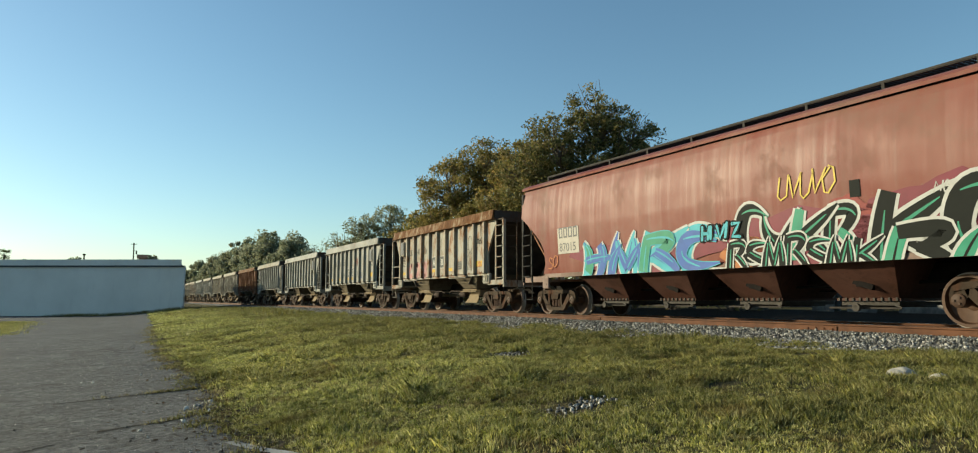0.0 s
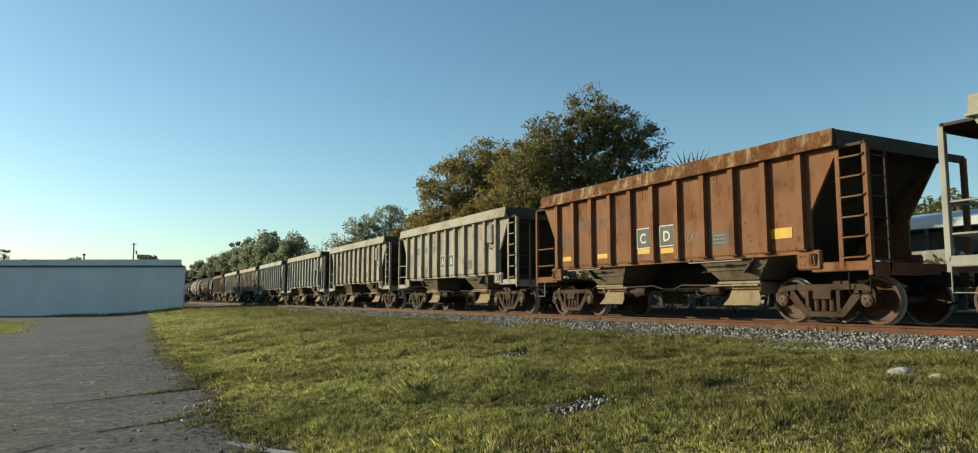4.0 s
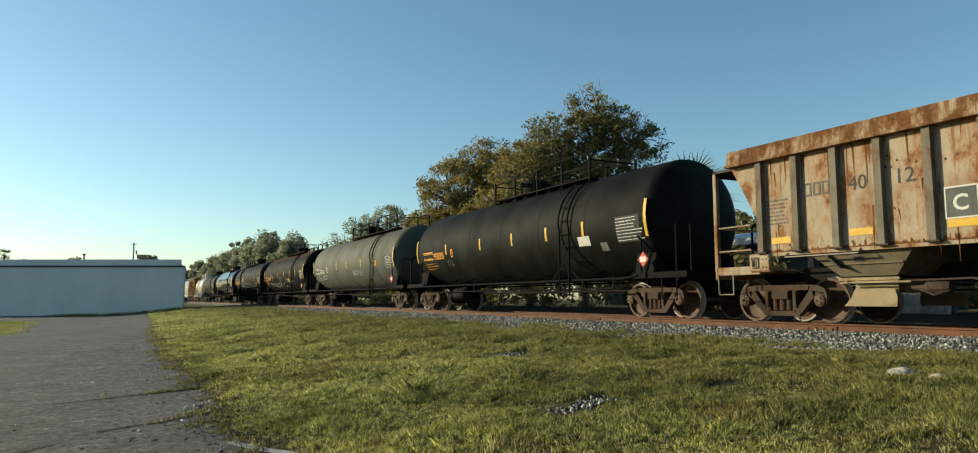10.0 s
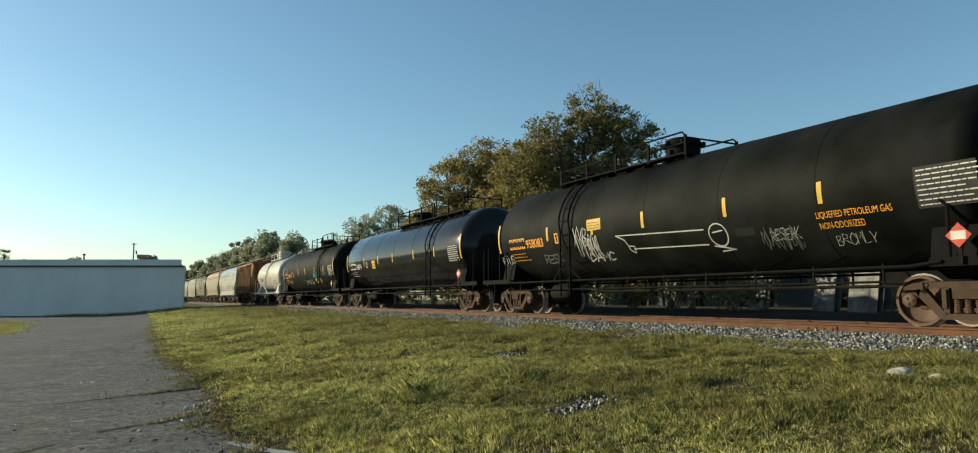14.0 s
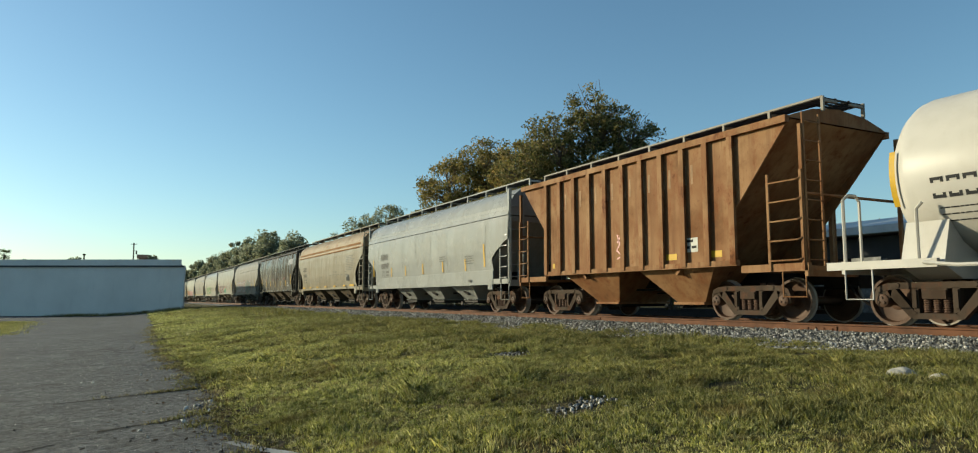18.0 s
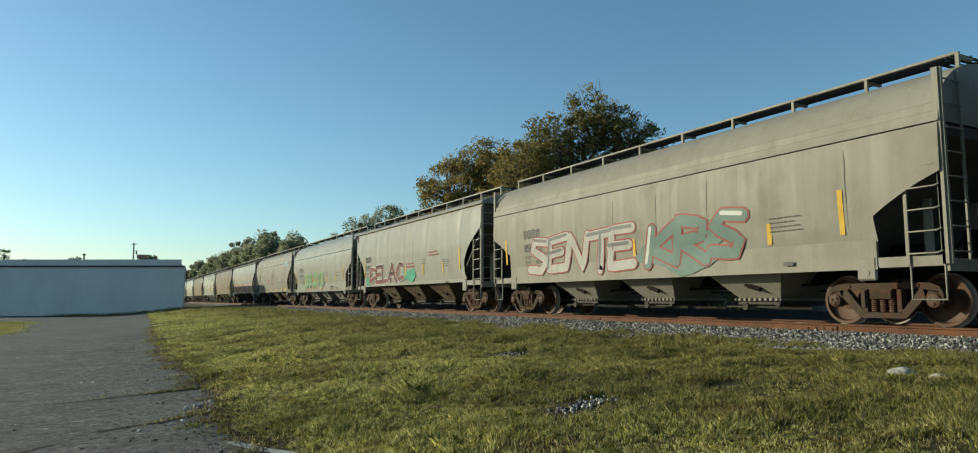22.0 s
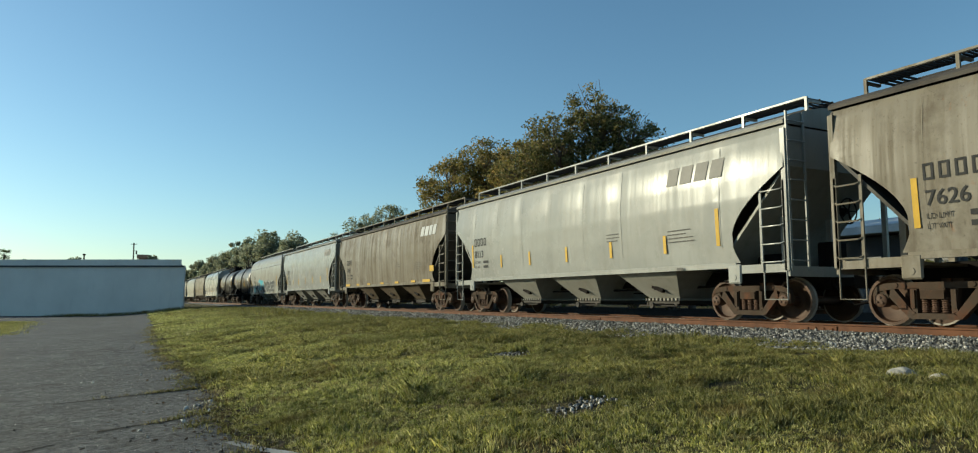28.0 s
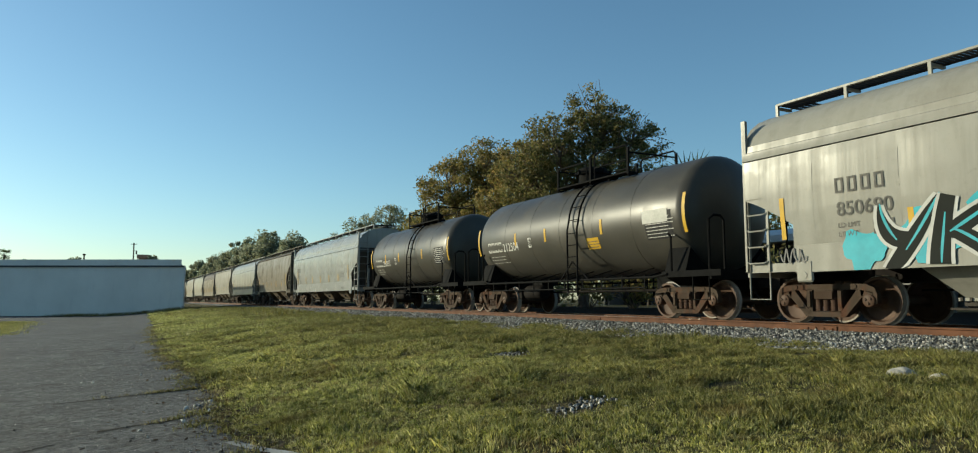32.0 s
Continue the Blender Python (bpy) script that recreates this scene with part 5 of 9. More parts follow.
    part("side_rail", siderail(1), rail_m, car, "long hand rail below the tank", key + "f")
    # ladders that follow the shell up to the platform
    def lad(s, kk):
        for q, dy in enumerate((-0.24, 0.24)):
            pts = [(s * 1.55, ladder_y + dy, 0.55), (s * 1.56, ladder_y + dy, zc - 0.1)]
            pts += [(s * (r + 0.09) * math.cos(a), ladder_y + dy, zc + (r + 0.09) * math.sin(a)) for a in [0.1 + 0.15 * k for k in range(9)]]
            part("ladder_stile", Shape().tube(pts, 0.028, 5), rail_m, car, key=key + kk + str(q))
        steps = [(s * 1.56, z) for z in [0.65 + 0.33 * k for k in range(8)] if z < zc]
        steps += [(s * (r + 0.1) * math.cos(a), zc + (r + 0.1) * math.sin(a)) for a in [0.12 + 0.25 * k for k in range(5)]]
        for q, (x, z) in enumerate(steps):
            part("ladder_rung", Shape().tube([(x, ladder_y - 0.24, z), (x, ladder_y + 0.24, z)], 0.016, 5), rail_m, car, key=key + kk + str(q))
        for q, dy in enumerate((-0.7, 0.7)):
            part("ladder_brace", Shape().tube([(s * 1.50, ladder_y + dy, 0.98), (s * 1.56, ladder_y, 1.5)], 0.025, 5), rail_m, car, key=key + kk + str(q))
    lad(-1, "n")
    lad(1, "f")
    # platform with railings
    zp = zc + r + 0.03
    a, b = plat_y - plat_len / 2, plat_y + plat_len / 2
    def deck():
        sh = Shape()
        for s in (-1, 1):
            sh.box((s * 0.72, plat_y, zp - 0.09), (0.32, plat_len, 0.04))
            n = int(plat_len / 0.7)
            for k in range(n + 1):
                sh.beam((s * 0.55, a + plat_len * k / n, zp - 0.12), (s * 0.86, a + plat_len * k / n, zp - 0.20), 0.06, 0.05)
        return sh
    pl = part("platform", deck, rail_m, car, "narrow grated deck on top of the tank", key)
    def rails():
        sh = Shape()
        hgt = rail_h
        n = max(2, round(plat_len / 1.5))
        for s in (-1, 1):
            for k in range(n + 1):
                yy = a + plat_len * k / n
                sh.box((s * 0.85, yy, zp - 0.1 + hgt / 2), (0.05, 0.07, hgt + 0.1))
            m = (n // 2) / n * plat_len + a
            sh.tube([(s * 0.85, b, zp - 0.1), (s * 0.85, b, zp + hgt - 0.2), (s * 0.85, b - 0.1, zp + hgt - 0.12), (s * 0.85, m + 0.25, zp + hgt - 0.08)] if not hoop else
                    [(s * 0.85, b, zp - 0.1), (s * 0.85, b, zp + hgt - 0.22), (s * 0.85, b - 0.08, zp + hgt - 0.12), (s * 0.85, m + 0.3, zp + hgt - 0.12), (s * 0.85, m + 0.2, zp + hgt - 0.2), (s * 0.85, m + 0.2, zp - 0.1)], 0.026, 6)
            sh.tube([(s * 0.85, m - 0.2, zp - 0.1), (s * 0.85, m - 0.2, zp + hgt - 0.05), (s * 0.85, m - 0.28, zp + hgt + 0.03), (s * 0.85, a + 0.1, zp + hgt + 0.03), (s * 0.85, a, zp + hgt - 0.07), (s * 0.85, a, zp - 0.1)], 0.026, 6)
            sh.tube([(s * 0.85, a, zp + hgt * 0.4), (s * 0.85, m - 0.2, zp + hgt * 0.4)], 0.02, 5)
        for yy in (a, b):
            sh.tube([(-0.85, yy, zp + hgt * 0.72), (0.85, yy, zp + hgt * 0.72)], 0.024, 5)
        return sh
    part("railing", rails, rail_m, pl, "tube railing round the top deck", key)
    def dome():
        sh = Shape()
        q = dome_r
        sh.lathe([(zp - 0.25, q), (zp + dome_h - 0.22, q), (zp + dome_h - 0.21, q + 0.07), (zp + dome_h - 0.14, q + 0.07), (zp + dome_h - 0.13, q + 0.02), (zp + dome_h - 0.04, q), (zp + dome_h - 0.01, q - 0.06), (zp + dome_h, 0.0)], "z", 22, (0, dome_y, 0))
        for k in range(8):
            t = 2 * math.pi * k / 8
            sh.box(((q + 0.08) * math.cos(t), dome_y + (q + 0.08) * math.sin(t), zp + dome_h - 0.16), (0.07, 0.07, 0.12))
        sh.beam((0, dome_y + 0.4, zp + 0.36), (0, dome_y + 0.62, zp + 0.30), 0.12, 0.06)
        return sh
    part("valve_dome", dome, mat if white else M_BLACKRAIL, car, "round valve housing on the tank top", key)
    part("reservoir", lambda: Shape().lathe([(-0.5, 0.0), (-0.5, 0.2), (-0.42, 0.25), (0.42, 0.25), (0.5, 0.2), (0.5, 0.0)], "y", 14, (-0.6, tc - 2.2, 0.66)).box((-0.6, tc - 1.3, 0.62), (0.3, 0.4, 0.3), 0.02), M_DARK, car, "dark brake reservoir and valve", key)
    part("center_pipe", lambda: Shape().tube([(0.3, -tc, 0.7), (0.3, tc, 0.7)], 0.035, 6), M_DARK, car, key=key)
    return car, S


M_BLACKRAIL = plain("black_rail_paint", (0.006, 0.006, 0.006), 0.8, 0, 0.3, 5.0, 0.05, 0.06)


def tank_marks(car, S, half, digits, owner, col, strips, seed=0, z=2.45, board_y=None, placard=True, ink_small=None):
    z0 = z
    number_z = z - 0.40
    part("owner_mark", mark(S, half - 1.05, number_z, owner, 0.33, 0.13), col, car, "owner's mark in block shapes")
    part("car_number", letters(S, digits, half - 1.05 - owner * 0.235 - 0.10, number_z, 0.37, 0.007, 0.005, 0.92), col, car, "stencilled car number")
    part("small_stencil", text_block(S, half - 1.1, number_z - 0.16, 3, 1.1, 0.018, 0.10, seed=seed), ink_small or col, car, "small unreadable stencilled lines")
    for i, yy in enumerate(strips):
        end = i in (0, len(strips) - 1)
        part("reflector_strip", flat_patch(S, yy, z0 - (0.06 if not end else 0.0), 0.10, 0.92 if end else 0.40, 0.008, 5), M_YELLOW, car, "yellow reflective strip")
    part("plate_mark", mark(S, half - 3.75, number_z + 0.03, 1, 0.30, 0.1, 0.006), col, car, "small framed letter plate")
    part("plate_letter", letters(S, "C", half - 3.79, number_z + 0.10, 0.16, 0.008), col, car, "small stencilled letter")
    if board_y is not None:
        part("test_board", flat_patch(S, board_y, z0 - 0.22, 0.95, 0.66, 0.006, 4), M_BLACKP, car, "black stencil board with test dates")
        part("board_text", text_block(S, board_y + 0.43, z0 + 0.04, 8, 1.0, 0.020, 0.078, 0.011, seed + 3), M_WHITEP, car, "unreadable white lines")
    if placard:
        yy = -half + 0.5
        zz = 1.42
        pl = part("placard", Shape().add([(-1.56, yy, zz + 0.19), (-1.56, yy - 0.19, zz), (-1.56, yy, zz - 0.19), (-1.56, yy + 0.19, zz)], [(0, 1, 2, 3)]).add([(-1.545, yy, zz + 0.19), (-1.545, yy - 0.19, zz), (-1.545, yy, zz - 0.19), (-1.545, yy + 0.19, zz)], [(3, 2, 1, 0)]), M_REDP, car, "red diamond hazard placard")
        part("placard_bar", Shape().box((-1.563, yy, zz), (0.004, 0.22, 0.13)), M_WHITEP, pl, "white bar across the placard")
        part("placard_bracket", lambda: Shape().box((-1.53, yy, 1.20), (0.02, 0.06, 0.42)), M_DARK, car)
# ---- the train, car by car ----
ENDS = [3.66, 19.98, 32.04, 44.23, 56.44, 68.59, 80.69, 92.79, 104.91, 117.12, 129.31, 141.39, 153.58, 165.77, 183.74, 202.21, 220.09, 237.94, 255.95, 273.47, 285.91,
        296.85, 312.61, 328.66, 344.63, 360.48, 376.22, 391.82, 407.88, 423.9, 439.95, 455.94, 472.04, 487.94, 503.55, 516.75, 529.02, 545.95, 561.85, 578.44, 594.74, 609.44, 625.64, 641.93, 658.03, 674.12]
MID = [(a + b) / 2 for a, b in zip(ENDS, ENDS[1:])]
CARS = []

# rock hoppers
RUST_ = (0.17, 0.066, 0.018)
P_GREY = paint("pale_hopper_grey", (0.225, 0.225, 0.20), 0.6, (0.10, 0.082, 0.06), 0.55, 0.16, RUST_, streak=0.6, fade=(0.29, 0.287, 0.255), spec=0.12, k=1.0)
P_DUST = paint("dusty_hopper_grey", (0.245, 0.23, 0.185), 0.65, (0.11, 0.08, 0.05), 0.6, 0.34, RUST_, streak=0.7, fade=(0.30, 0.285, 0.235), spec=0.1, k=1.0)
P_RUSTY = paint("rust_blotched_grey", (0.29, 0.275, 0.23), 0.65, (0.11, 0.075, 0.045), 0.5, 0.52, RUST_, streak=0.6, fade=(0.34, 0.325, 0.275), spec=0.1, k=1.0)
P_RUST = paint("rusted_brown", (0.27, 0.225, 0.155), 0.75, (0.06, 0.03, 0.018), 0.5, 0.92, (0.115, 0.046, 0.015), streak=0.5, fade=(0.31, 0.26, 0.18), spec=0.08, k=1.0)
P_OXIDE = paint("red_oxide_rust", (0.165, 0.080, 0.043), 0.75, (0.06, 0.03, 0.018), 0.6, 0.50, (0.115, 0.046, 0.019), streak=0.6, spec=0.08, k=1.0)
P_RUSTM = paint("rust_washed_cream", (0.27, 0.215, 0.15), 0.7, (0.10, 0.05, 0.025), 0.6, 0.60, (0.17, 0.070, 0.024), streak=0.8, fade=(0.31, 0.26, 0.19), spec=0.08, k=1.0)
P_POST = paint("rust_edged_post", (0.13, 0.112, 0.086), 0.75, (0.05, 0.035, 0.024), 0.7, 0.45, (0.07, 0.030, 0.014), streak=0.7, spec=0.08, k=1.0)
ROCK = [  # sheet, board, digits, pair, faded, tags, stripes, box, label
    (P_RUSTY, P_RUST, ("40", "06"), "AB", True, 2, "square", (True, False), "pale grey open rock hopper with rust-eaten top board and scrawls"),
    (P_GREY, P_GREY, ("40", "02"), "CD", False, 3, "square", (True, True), "pale grey open rock hopper with white-lettered dark panels"),
    (P_GREY, P_GREY, ("40", "27"), "CD", False, 2, "stripe", (True, True), "clean pale grey open rock hopper with a control box"),
    (P_GREY, P_DUST, ("40", "32"), "AB", False, 3, "stripe", (True, False), "pale grey open rock hopper with a rust-edged top board"),
    (P_OXIDE, P_RUST, ("40", "21"), "CD", True, 0, "square", (False, False), "red-brown rusted open rock hopper"),
    (P_DUST, P_DUST, ("40", "08"), "AB", True, 1, "stripe", (True, True), "dusty tan-grey open rock hopper"),
    (P_DUST, P_DUST, ("40", "14"), "CD", False, 3, "stripe", (True, True), "dusty pale open rock hopper with stained panels"),
    (P_GREY, P_DUST, ("40", "37"), "CD", True, 3, "stripe", (True, True), "pale grey open rock hopper with faint scrawls"),
    (P_GREY, P_GREY, ("40", "30"), "AB", False, 4, "stripe", (True, False), "bluish pale grey open rock hopper with black scrawls"),
    (P_RUSTY, P_RUSTY, ("40", "11"), "CD", False, 1, "square", (True, True), "pale open rock hopper blotched with rust"),
    (P_DUST, P_RUSTY, ("40", "15"), "AB", False, 3, "stripe", (True, False), "dusty pale open rock hopper with a rust-spotted top board"),
    (P_RUSTM, P_RUST, ("40", "12"), "CD", False, 1, "square", (True, True), "rust-brown open rock hopper with pale patches"),
]

# covered hopper paints
P_WHITE = paint("glossy_pale_grey", (0.235, 0.237, 0.22), 0.26, (0.15, 0.132, 0.10), 0.3, 0.0, streak=0.55, wave=0.12, fade=(0.285, 0.287, 0.267), spec=0.20, k=1.0, gloss=0.55)
P_BEIGE = paint("stained_beige", (0.215, 0.188, 0.135), 0.36, (0.13, 0.088, 0.046), 0.4, 0.10, RUST_, streak=0.65, wave=0.12, fade=(0.27, 0.247, 0.192), spec=0.16, k=1.0, gloss=0.75)
P_SOOT = paint("sooty_grey", (0.062, 0.056, 0.045), 0.24, (0.010, 0.008, 0.007), 0.7, 0.0, streak=1.0, wave=0.3, fade=(0.165, 0.153, 0.128), spec=0.32, k=1.0, gloss=1.0)
P_STONE = paint("dull_stone_grey", (0.21, 0.198, 0.165), 0.5, (0.115, 0.098, 0.073), 0.4, 0.0, streak=0.6, wave=0.12, fade=(0.225, 0.215, 0.182), spec=0.14, k=1.0, gloss=0.6)
P_TAN = paint("dirty_tan_grey", (0.155, 0.134, 0.100), 0.36, (0.045, 0.030, 0.017), 0.75, 0.04, RUST_, streak=1.0, wave=0.15, fade=(0.20, 0.182, 0.15), spec=0.20, k=1.0, gloss=0.9)
P_LIGHT = paint("weathered_light_grey", (0.24, 0.232, 0.20), 0.32, (0.115, 0.10, 0.077), 0.35, 0.0, streak=0.6, wave=0.12, fade=(0.265, 0.258, 0.228), spec=0.20, k=1.0, gloss=0.65)
P_HOP = paint("dirty_hopper_bay", (0.095, 0.074, 0.050), 0.7, (0.03, 0.021, 0.013), 0.8, 0.25, (0.08, 0.034, 0.014), streak=0.9, spec=0.1, k=1.0)
P_ROOFD = paint("dark_dirty_roof", (0.060, 0.052, 0.044), 0.65, (0.022, 0.017, 0.014), 0.6, 0.1, RUST_, streak=0.5, spec=0.15, k=1.0)
P_ROOFR = paint("rust_stained_roof", (0.24, 0.19, 0.12), 0.55, (0.09, 0.055, 0.03), 0.6, 0.42, RUST_, streak=0.7, spec=0.15, k=1.0)
# Far darker than the sides: the shade on car ends is in this colour.
P_ENDG = paint("shade_dark_car_end", (0.075, 0.07, 0.062), 0.65, (0.03, 0.025, 0.02), 0.6, 0.0, streak=0.6, spec=0.12, k=1.0)
P_BROWN = paint("faded_rust_brown", (0.185, 0.088, 0.038), 0.7, (0.070, 0.030, 0.015), 0.7, 0.45, (0.13, 0.048, 0.018), streak=1.0, fade=(0.27, 0.160, 0.080), spec=0.1, k=1.0)
P_REDOX = paint("faded_red_oxide", (0.160, 0.042, 0.030), 0.42, (0.155, 0.105, 0.080), 0.75, 0.0, streak=0.6, wave=0.15, fade=(0.215, 0.094, 0.073), spec=0.18, k=1.0, gloss=0.5)
P_SILLR = paint("grimy_pale_sill", (0.20, 0.13, 0.105), 0.6, (0.07, 0.045, 0.034), 0.7, 0.0, streak=0.6, fade=(0.26, 0.20, 0.17), spec=0.1, k=1.0)
P_BAYR = paint("oily_red_bay", (0.060, 0.026, 0.018), 0.6, (0.012, 0.008, 0.006), 0.8, 0.15, (0.06, 0.026, 0.013), streak=0.9, spec=0.1, k=1.0)
P_TANKB = paint("dull_black_tank", (0.0075, 0.0095, 0.0070), 0.62, (0.010, 0.0105, 0.0085), 0.25, 0.0, streak=0.25, spec=0.05)
P_TANKR = paint("rust_topped_black_tank", (0.010, 0.0085, 0.0075), 0.6, (0.030, 0.014, 0.010), 0.6, 0.0, streak=0.4, spec=0.04)
P_TANKG = paint("dull_grey_tank", (0.088, 0.088, 0.070), 0.7, (0.080, 0.072, 0.050), 0.5, 0.0, streak=0.35, spec=0.18, k=0.62)
P_TANKD = paint("dusty_dark_tank", (0.046, 0.043, 0.036), 0.36, (0.085, 0.075, 0.058), 0.5, 0.0, streak=0.5, fade=(0.060, 0.056, 0.047), spec=0.25, k=1.0)
P_TANKS = paint("glossy_black_tank", (0.020, 0.020, 0.021), 0.14, (0.03, 0.028, 0.026), 0.25, 0.0, streak=0.2)
P_TANKW = paint("cream_white_tank", (0.55, 0.52, 0.465), 0.4, (0.40, 0.33, 0.24), 0.2, 0.0, streak=0.3, spec=0.2, k=0.70)

# leading red hopper
red, RS = covered_hopper("covered_hopper", "faded red round-sided hopper car with bright graffiti along its side", MID[0], P_REDOX, "round", 7.45, 4, 6.25, P_REDOX, P_SILLR, P_BAYR, M_GRATE, P_OXIDE, 4.38)
CARS.append(red)
for i, (sm, bm_, dg, pr, fd, tg, yl, (bx, br), lab) in enumerate(ROCK):
    car = rock_hopper("rock_hopper", lab, MID[1 + i], sm, bm_, i, bx, br, P_POST if sm is P_RUSTM else None)
    rock_marks(car, dg, pr, (3, 6) if dg[1] in ("27", "30", "32", "37") else (4, 5), faded=fd, yellow=yl, seed=i + 3, rust={P_GREY: 0.15, P_DUST: 0.5, P_RUSTY: 1.0, P_RUSTM: 1.0}.get(sm, 0.3))
    CARS.append(car)

# long tank cars
T_SPECS = [  # label, paint, digits, mark colour
    ("long dull black pressure tank car with yellow lettering", P_TANKB, "958385", M_ORANGEP, 4),
    ("long dull grey pressure tank car with white lettering", P_TANKG, "350159", M_WHITEP, 4),
    ("long black tank car with a rust-stained top and white scrawls", P_TANKR, "958317", M_ORANGEP, 4),
    ("long black gas tank car with a chalked drawing", P_TANKB, "958083", M_ORANGEP, 4),
    ("glossy black tank car that mirrors the sky", P_TANKS, "58874", M_WHITEP, 4),
    ("long black pressure tank car with turquoise and white scrawls", P_TANKB, "958101", M_ORANGEP, 4),
]
TANKS = []
for i, (lab, pm, dg, col, ow) in enumerate(T_SPECS):
    half = (ENDS[14 + i] - ENDS[13 + i]) / 2 - 0.55
    py, ly, dy = [(-1.3, -3.9, 0.2), (-2.6, -4.6, -0.2), (-1.9, -4.2, -0.3), (1.9, 3.4, 0.2), (-2.6, -4.4, -0.2), (-1.9, -3.9, -0.25)][i]
    car, S = tank_car(lab, MID[13 + i], pm, 1.53, 2.50, half - 0.55, half, half - 1.30, py, (5.8, 7.4, 5.6, 5.4, 7.4, 5.6)[i], ly, dy, rail_h=0.40 if i == 3 else 0.62)
    strips = [half - 0.95, 4.4, 2.15, 0.05, -2.6, -4.9, -half + 1.05]
    if i == 3:
        strips[-1] = -half + 0.52
    if i in (0, 2):
        strips = [half - d for d in (0.95, 3.94, 6.90, 9.20, 11.30, 13.20)] + [-half + 1.05]
    tank_marks(car, S, half - 0.6, dg, ow, col, strips, i, board_y=-half + (1.27 if i == 3 else 1.75))
    CARS.append(car)
    TANKS.append((car, S, half))

hw = (ENDS[20] - ENDS[19]) / 2 - 0.55
wt, WS = tank_car("short cream-white tank car with pale rails", MID[19], P_TANKW, 1.40, 2.55, hw - 0.55, hw, 4.33, -1.1, 4.3, -0.3, -0.3, rail_m=P_TANKW, mid_walk=False, saddle_m=P_TANKW, white=True, dome_h=0.72, dome_r=0.5, rail_h=0.5)
tank_marks(wt, WS, hw - 0.5, "718349", 4, M_BLACKP, [hw - 0.95, 1.88, -2.68, -hw + 0.85], 31, placard=True)
CARS.append(wt)
CARS.append(ribbed_hopper(MID[20], P_BROWN))

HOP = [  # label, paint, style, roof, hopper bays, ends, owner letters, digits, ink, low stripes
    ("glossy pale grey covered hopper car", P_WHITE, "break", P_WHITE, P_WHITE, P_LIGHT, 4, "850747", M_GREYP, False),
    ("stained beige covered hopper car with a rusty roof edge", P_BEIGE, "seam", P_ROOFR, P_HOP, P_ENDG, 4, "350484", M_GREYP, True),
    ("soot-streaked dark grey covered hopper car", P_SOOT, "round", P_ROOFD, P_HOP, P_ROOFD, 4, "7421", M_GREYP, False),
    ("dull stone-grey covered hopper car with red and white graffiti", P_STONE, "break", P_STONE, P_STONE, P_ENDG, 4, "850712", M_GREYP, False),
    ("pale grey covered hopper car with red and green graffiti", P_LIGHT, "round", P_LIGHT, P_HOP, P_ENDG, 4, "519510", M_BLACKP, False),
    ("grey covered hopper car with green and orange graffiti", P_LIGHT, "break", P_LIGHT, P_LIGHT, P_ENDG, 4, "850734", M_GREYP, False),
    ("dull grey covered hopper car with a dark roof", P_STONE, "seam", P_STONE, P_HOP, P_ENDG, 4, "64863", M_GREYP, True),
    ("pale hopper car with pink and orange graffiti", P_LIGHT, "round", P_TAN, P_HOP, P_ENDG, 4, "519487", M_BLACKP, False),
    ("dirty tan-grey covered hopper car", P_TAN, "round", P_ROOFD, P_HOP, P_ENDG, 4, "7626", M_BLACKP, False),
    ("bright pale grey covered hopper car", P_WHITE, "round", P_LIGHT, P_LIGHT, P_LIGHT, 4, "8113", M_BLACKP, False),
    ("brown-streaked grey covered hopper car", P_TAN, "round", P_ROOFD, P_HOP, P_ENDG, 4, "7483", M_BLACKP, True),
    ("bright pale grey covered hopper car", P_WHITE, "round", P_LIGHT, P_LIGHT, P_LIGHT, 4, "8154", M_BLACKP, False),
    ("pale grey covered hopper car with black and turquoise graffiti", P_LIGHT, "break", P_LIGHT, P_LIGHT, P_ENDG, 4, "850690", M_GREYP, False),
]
HOPS = []
for i, (lab, pm, style, rf, hb, en, ow, dg, ink, low) in enumerate(HOP):
    k = 21 + i
    half = (ENDS[k + 1] - ENDS[k]) / 2 - 0.5
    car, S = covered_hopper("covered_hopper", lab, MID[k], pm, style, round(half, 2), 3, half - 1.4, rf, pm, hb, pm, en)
    hopper_marks(car, S, ow, dg, half, ink, True, i * 3, low, ny=0.65 if style == "break" else 0.2)
    CARS.append(car)
    HOPS.append((car, S, half))

for k, (lab, dg) in ((34, ("dark grey tank car with a pale top and yellow plate", "212504")), (35, ("short dark tank car", "290035"))):
    half = (ENDS[k + 1] - ENDS[k]) / 2 - 0.55
    car, S = tank_car(lab, MID[k], P_TANKD, 1.42, 2.5, half - 0.5, half, half - 1.25, -0.85, 3.4, -0.9, 0.2)
    tank_marks(car, S, half - 0.5, dg, 4, M_WHITEP, [half - 0.85, 2.58, 0.77, -2.05, -half + 0.85], 50 + k, board_y=-half + 1.75, placard=False)
    CARS.append(car)
    TANKS.append((car, S, half))
TAIL = [P_WHITE, P_TAN, P_LIGHT, P_STONE, P_TAN, P_LIGHT, P_STONE, P_TAN, P_LIGHT]
